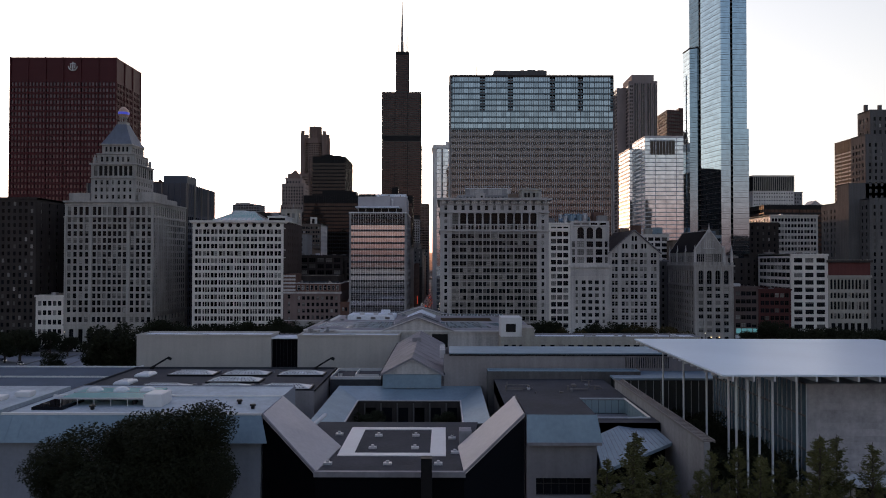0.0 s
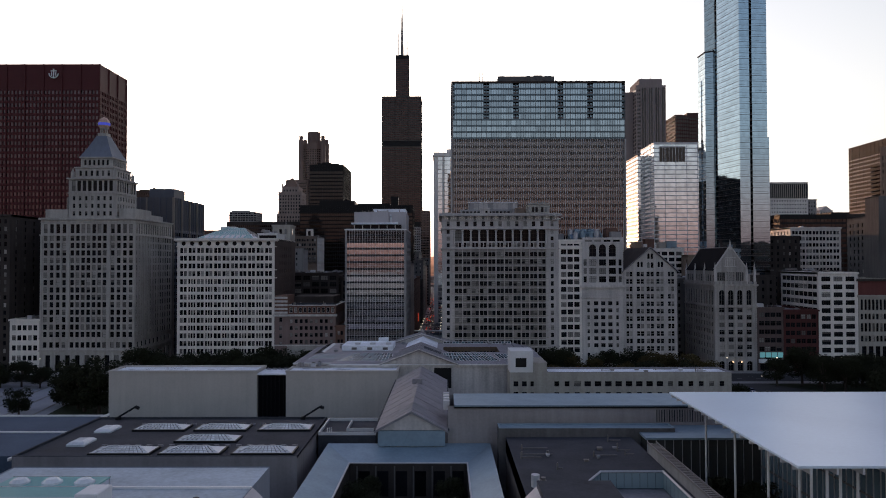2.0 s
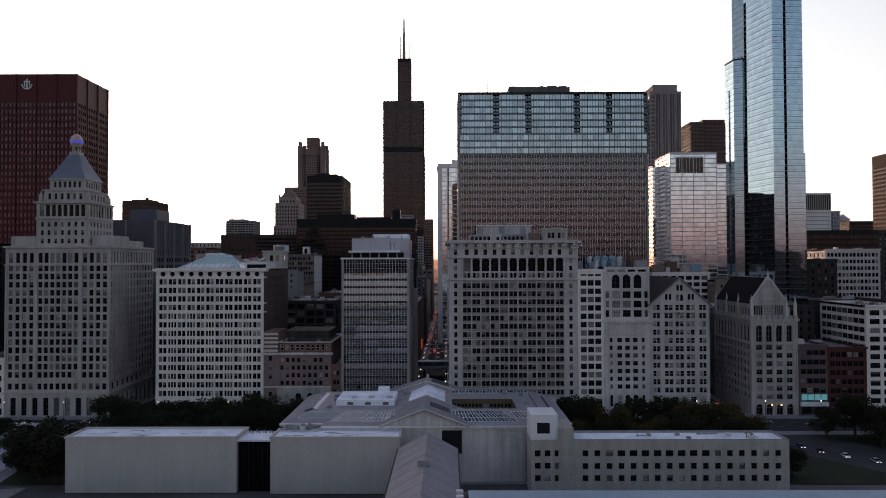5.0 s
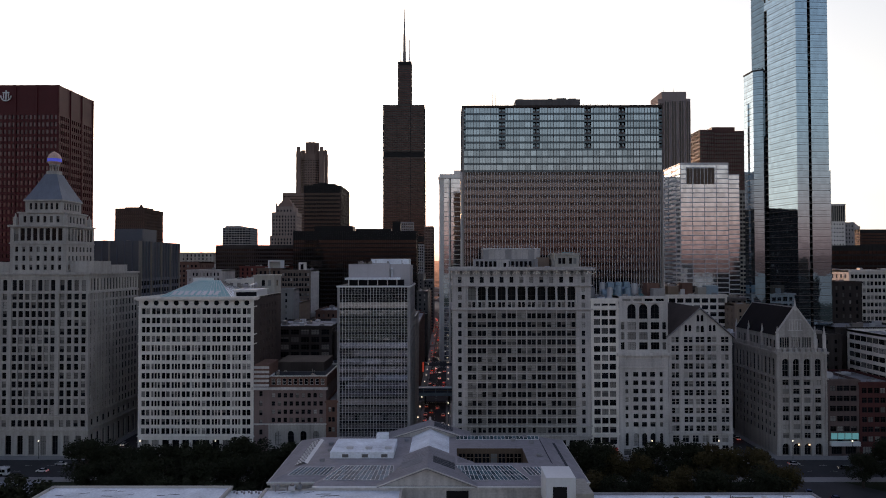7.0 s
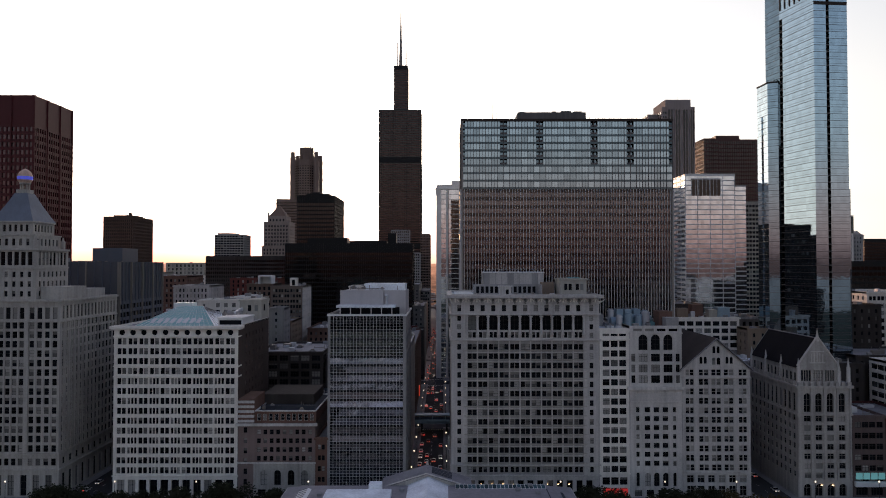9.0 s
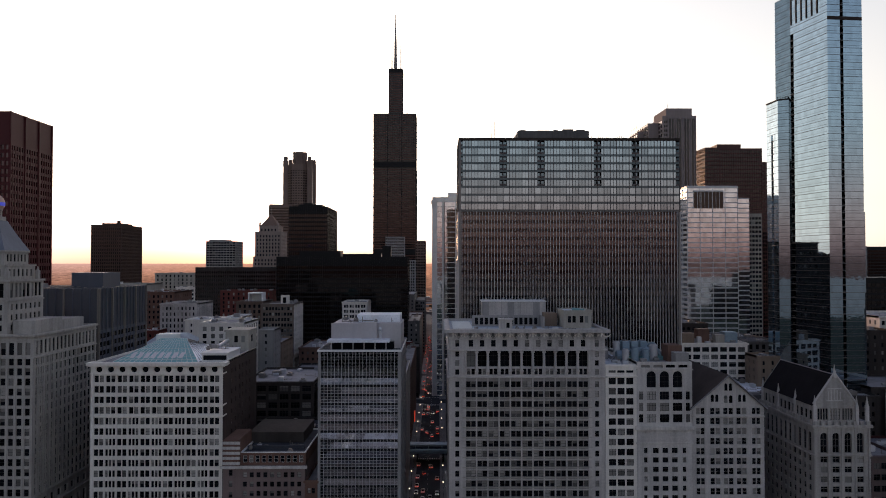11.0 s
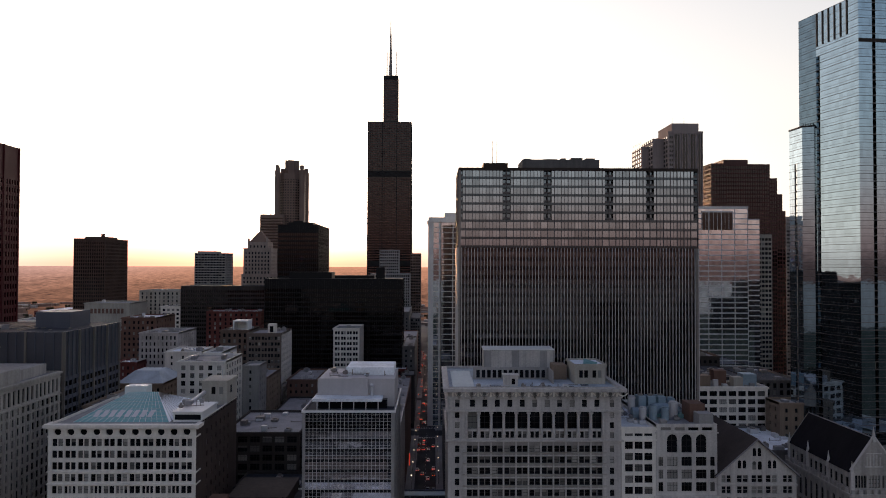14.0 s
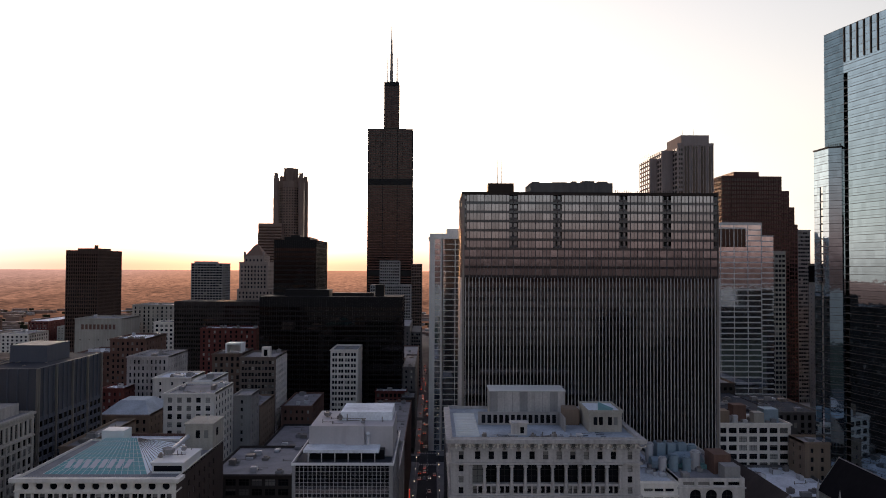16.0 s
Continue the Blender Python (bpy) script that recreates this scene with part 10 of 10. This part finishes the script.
# ---- cars, lamps, elevated railway ----
def car_meshes(paint):
    b, gl, w = Geo(), Geo(), Geo()
    prof = [(-2.2, 0.35), (-2.25, 0.75), (-1.3, 0.9), (1.35, 0.92), (2.2, 0.8), (2.2, 0.35)]
    for (y0, z0), (y1, z1) in zip(prof, prof[1:]):
        b.poly([(-0.88, y0, z0), (0.88, y0, z0), (0.88, y1, z1), (-0.88, y1, z1)][::-1])
    b.poly([(0.88, y, z) for y, z in prof][::-1])
    b.poly([(-0.88, y, z) for y, z in prof])
    cab = [(-1.25, 0.9), (-0.6, 1.42), (0.9, 1.45), (1.7, 0.92)]
    for (y0, z0), (y1, z1) in zip(cab, cab[1:]):
        gl.poly([(-0.74, y0, z0), (0.74, y0, z0), (0.7, y1, z1), (-0.7, y1, z1)][::-1], 1 if z0 > 1.3 and z1 > 1.3 else 0)
    gl.poly([(0.74, y, z) for y, z in cab][::-1])
    gl.poly([(-0.74, y, z) for y, z in cab])
    w.tube((-0.1, 0, 0), (0.1, 0, 0), 0.33, n=10)
    return b.mesh("body", [paint]), gl.mesh("cabin", [GLASSDIM, paint]), w.mesh("wheel", [RUBBER])


CAR_SETS = [car_meshes(p) for p in CARPAINTS]
lg = Geo()
lg.box(-0.2, 0.2, -0.03, 0.03, -0.08, 0.08)
HEAD, TAIL = lg.mesh("headlight", [HEADWHITE]), lg.mesh("taillight", [TAILRED])
NAMES = ["black", "silver", "white", "dark blue"]


def car(k, x, y, rot):
    ob = thing("car", x, y, -0.12, NAMES[k] + " saloon car with lights on in street traffic", "car", "street traffic")
    ob.rotation_euler = (0, 0, rot)
    b, c, w = CAR_SETS[k]
    for nm, me, loc in (("body", b, (0, 0, 0)), ("cabin", c, (0, 0, 0)), ("wheel", w, (-0.8, -1.35, 0.33)), ("wheel", w, (0.8, -1.35, 0.33)), ("wheel", w, (-0.8, 1.35, 0.33)), ("wheel", w, (0.8, 1.35, 0.33)),
                        ("headlight", HEAD, (-0.6, -2.26, 0.65)), ("headlight", HEAD, (0.6, -2.26, 0.65)), ("taillight", TAIL, (-0.6, 2.22, 0.7)), ("taillight", TAIL, (0.6, 2.22, 0.7))):
        p = new(nm, me)
        p.parent, p.location = ob, loc


rnd = random.Random(9)


def grove(xs, y0, y1, kinds, s0=0.85, s1=1.15, keep=1.0):
    """A row of trees of mixed kind and size."""
    for x in xs:
        if rnd.random() < keep:
            tree(rnd.choice(kinds), x + rnd.uniform(-2.5, 2.5), rnd.uniform(y0, y1), rnd.uniform(s0, s1), rnd.uniform(0, 6))


DARKS = ["dark", "dark2"]
grove(range(-130, -54, 8), -44, -38, DARKS, 1.05, 1.35)
grove(range(-126, -54, 9), -62, -50, DARKS, 0.95, 1.2)
grove(range(-116, -58, 9), -82, -70, DARKS, 0.8, 1.1)
grove(range(52, 120, 8), -92, -84, ["gold", "dark", "gold", "dark2"], 0.7, 0.95)
grove(range(50, 122, 8), -74, -62, ["gold", "dark", "dark2"], 0.9, 1.15)
grove(range(48, 116, 8), -50, -38, DARKS + ["dark", "gold"], 1.05, 1.35)
grove(range(156, 300, 9), -44, -38, DARKS, 0.9, 1.2)
grove(range(166, 300, 10), -66, -54, DARKS, 0.9, 1.15)
grove(range(176, 300, 11), -92, -78, DARKS, 0.9, 1.2)
grove(range(-292, -166, 10), -46, -38, DARKS, 0.7, 0.95)
grove(range(-292, -176, 11), -78, -62, DARKS, 0.9, 1.2)
grove(range(-292, -172, 12), -112, -94, DARKS, 0.9, 1.2)
for x, y, s in ((-129, -95, 1.2), (-122, -98, 1.08), (-134, -90, 0.95)):
    tree("park", x, y, s, x)
for x, y, s in ((-46, -276, 1.13), (-40, -278, 1.28), (-34, -275, 1.17), (-50, -279, 0.94), (-31, -280, 0.88)):
    tree("big", x, y, s, x)
grove(range(-250, -158, 13), -146, -122, ["park", "dark2"], 0.6, 0.85)
for x, y, s in ((-143, -84, 0.72), (-150, -101, 0.6), (-139, -76, 0.6)):
    tree("park", x, y, s, x)
for i in range(4):
    car(rnd.randrange(4), -206 + i * 13 + rnd.uniform(-2, 2), -52 - i * 10, 0.9)
for i in range(20):
    tree(rnd.choice(["fir", "fir2", "fir"]), 32 + i * 2.0 + rnd.uniform(-0.9, 0.9), rnd.uniform(-279, -270), rnd.uniform(1.3, 1.9), rnd.uniform(0, 6))
for x, y in ((-12, -198), (-9.5, -212), (7, -198), (6, -213), (-14, -204), (-11, -219), (0, -218)):
    tree("dark", x, y, 0.55, x)
for x, y in ((57, -215), (66, -222), (58, -235), (69, -238), (64, -208), (71, -212), (56, -248), (70, -228), (55, -226), (63, -246), (71, -247)):
    tree("dark", x, y, 0.78, x)


rnd = random.Random(4)
for lane, way in ((-10.0, math.pi), (-6.9, math.pi), (-3.6, math.pi), (-0.4, math.pi)):
    y = rnd.uniform(6, 20)
    while y < 700:
        if not any(a - 2 < y < b + 2 for a, b in AVES):
            if rnd.random() < 0.7:
                car(rnd.randrange(4), lane, y, way if rnd.random() < 0.9 else 0)
        y += rnd.uniform(8, 24) * (1.2 if y < 290 else 40)
for i in range(44):
    y = 290 + i * 11 + rnd.uniform(0, 7)
    if not any(a - 2 < y < b + 2 for a, b in AVES):
        ob = thing("car", -5.0 - 0.0125 * y + rnd.choice((-3.0, -1.0, 1.0, 3.0)), y, -0.12, "dark saloon car with red tail lights far down the street", "car", "street traffic")
        ob.rotation_euler = (0, 0, math.pi)
        for nm, me, loc in (("body", CAR_SETS[0][0], (0, 0, 0)), ("cabin", CAR_SETS[0][1], (0, 0, 0)), ("taillight", TAIL, (-0.6, 2.22, 0.7)), ("taillight", TAIL, (0.6, 2.22, 0.7))):
            p = new(nm, me)
            p.parent, p.location = ob, loc
for y, way in ((-10, 1.5708), (-13.5, 1.5708), (-19, -1.5708), (-23, -1.5708)):
    x = -210 + rnd.uniform(0, 15)
    while x < 230:
        if rnd.random() < 0.3:
            car(rnd.randrange(4), x, y, way)
        x += rnd.uniform(8, 26)
for x0, side in ((-141, 1), (133, 1)):
    for i in range(6):
        car(rnd.randrange(4), x0 + rnd.choice([-4, 0, 4]), 8 + i * 10, math.pi * rnd.choice([0, 1]))
for i in range(9):
    car(rnd.randrange(4), 120 + i * 5.4 + rnd.uniform(-1, 1), -36 - i * 6.6, rnd.uniform(-0.6, 0.2))


def street_lamp(x, y):
    ob = thing("street_lamp", x, y, 0, "tall dark street lamp with a glowing globe", "street lamp", "street lamps")
    g = Geo()
    g.tube((x, y, 0), (x, y, 7.2), 0.12, 0.07, n=6)
    part("pole", g, BLACKSTEEL, ob)
    g = Geo()
    g.tube((x, y, 7.2), (x, y, 7.75), 0.22, 0.28, n=8)
    part("lamp_globe", g, LITWHITE, ob)


for x in (-198, -171, -149, -128, -96, -52, 8, 47, 88, 116, 147, 172, 204):
    if not any(a - 1 < x < b + 1 for a, b in CROSS):
        street_lamp(x, -4.6)
for y in range(15, 300, 26):
    if not any(a < y < b for a, b in AVES):
        street_lamp(-12.4, y)
        street_lamp(2.4, y + 9)
for y in (-4.5, 116):
    for x in (-12.6, 2.6):
        ob = thing("traffic_light", x, y, 0, "street-corner traffic light on a dark pole", "traffic light", "traffic lights")
        g = Geo()
        g.tube((x, y, 0), (x, y, 5), 0.09, n=6)
        g.box(x - 0.2, x + 0.2, y - 0.15, y + 0.15, 3.8, 5.0)
        part("pole", g, BLACKSTEEL, ob)
        g = Geo()
        g.tube((x, y - 0.15, 4.1), (x, y - 0.2, 4.1), 0.16, n=8)
        part("signal_lamp", g, GREENSIG, ob)
for x0, x1, y, m, word in ((150, 163, -0.3, LITWARM, "warm"), (166, 176, -0.3, LITWHITE, "white"), (10, 58, 0.95, LITWARM, "warm")):
    n = int((x1 - x0) / 4.4)
    for i in range(n):
        g = Geo()
        g.box(x0 + i * 4.4 + 1.4, x0 + i * 4.4 + 2.0, y - 0.35, y, 4.6, 5.0)
        solo("wall_lantern", g, m, word + " glowing lantern on a shop front", "lantern", "shop lanterns")
g = Geo()
g.box(164.8, 177.2, -1.6, -0.1, 4.4, 6.2)
solo("shop_awning", g, WHITEPT, "white shop awning on a brick building", "awning")
for i in range(3):
    g = Geo()
    g.box(65.0 + i * 3.4, 67.8 + i * 3.4, -0.1, 0.2, 0.6, 3.3)
    solo("shop_window", g, lamp_mat("red shop light", (0.45, 0.03, 0.03), 0.25), "red lit shop window under the slim building", "shop window", "lit shop windows")
# upper panes given a weak teal emission
for i in range(4):
    g = Geo()
    g.box(165.6 + i * 3.0, 168.2 + i * 3.0, -0.1, 0.2, 7.0, 9.6)
    solo("shop_window", g, lamp_mat("teal pane glow", (0.12, 0.36, 0.38), 0.18), "teal glowing upper window above a white awning", "shop window", "lit shop windows")
g = Geo()
g.box(-13.7, -13.1, 141, 143, 14, 20)
solo("vertical_sign", g, REDSIGN, "glowing red vertical theatre sign", "sign")
g = Geo()
g.box(3.2, 3.8, 48, 52, 6, 12)
solo("hanging_banner", g, WHITEPT, "pale banner hanging on a corner building", "banner")


def railway_bridge():
    ob = thing("elevated_railway", -6, 118, 0, "dark steel elevated railway crossing over the street", "railway")
    g = Geo()
    g.box(-160, 160, 108.6, 118.6, 6.2, 7.0)
    part("deck", g, BLACKSTEEL, ob)
    for y in (108.4, 118.4):
        g = Geo()
        g.box(-160, 160, y, y + 0.3, 5.2, 8.2)
        part("girder", g, surface("blue-grey painted girder", (0.10, 0.12, 0.16), vary=0.2), ob)
    for y in (110.5, 112, 114.6, 116.1):
        g = Geo()
        g.box(-160, 160, y, y + 0.12, 7.0, 7.25)
        part("rail", g, ALU, ob)
    for i in range(-11, 12):
        for y in (109, 118):
            g = Geo()
            g.box(i * 14 - 0.4 + 3, i * 14 + 0.4 + 3, y - 0.4, y + 0.4, -0.1, 5.4)
            part("post", g, BLACKSTEEL, ob)
    g = Geo()
    g.box(-22, 9, 100.5, 107.4, 6.6, 7.2)
    g.box(-22, 9, 100.3, 100.6, 7.2, 8.4)
    g.box(-20, 7, 101, 107, 10.6, 11.0)
    for x in (-19, -12, -5, 2, 6):
        g.box(x, x + 0.3, 104, 104.3, 7.2, 10.6)
    part("platform", g, COPPER, ob, "pale blue station platform and canopy")


railway_bridge()


def city_bus(x, y):
    ob = thing("city_bus", x, y, -0.12, "white city bus with dark windows on the avenue", "bus")
    g = Geo()
    g.prism([(x - 5.6, y - 1.2), (x - 5.4, y - 1.28), (x + 5.4, y - 1.28), (x + 5.7, y - 1.0), (x + 5.7, y + 1.0), (x + 5.4, y + 1.28), (x - 5.4, y + 1.28), (x - 5.6, y + 1.2)], 0.25, 2.95, bottom=True)
    part("body", g, WHITEPT, ob)
    g = Geo()
    g.box(x - 4.6, x + 3.6, y - 0.9, y + 0.9, 2.95, 3.2)
    part("roof_pod", g, WHITEPT, ob)
    for i in range(7):
        g = Geo()
        g.box(x - 5.1 + i * 1.46, x - 3.8 + i * 1.46, y - 1.32, y - 1.27, 1.35, 2.45)
        part("window", g, GLASSDIM, ob)
    g = Geo()
    g.box(x + 5.66, x + 5.74, y - 0.95, y + 0.95, 1.1, 2.6)
    part("windscreen", g, GLASSDIM, ob)
    for wx in (-3.6, 3.6):
        for wy in (-1.2, 1.2):
            g = Geo()
            g.tube((x + wx, y + wy - 0.14, 0.38), (x + wx, y + wy + 0.14, 0.38), 0.5, n=12)
            part("wheel", g, RUBBER, ob)


city_bus(-175, -27.4)
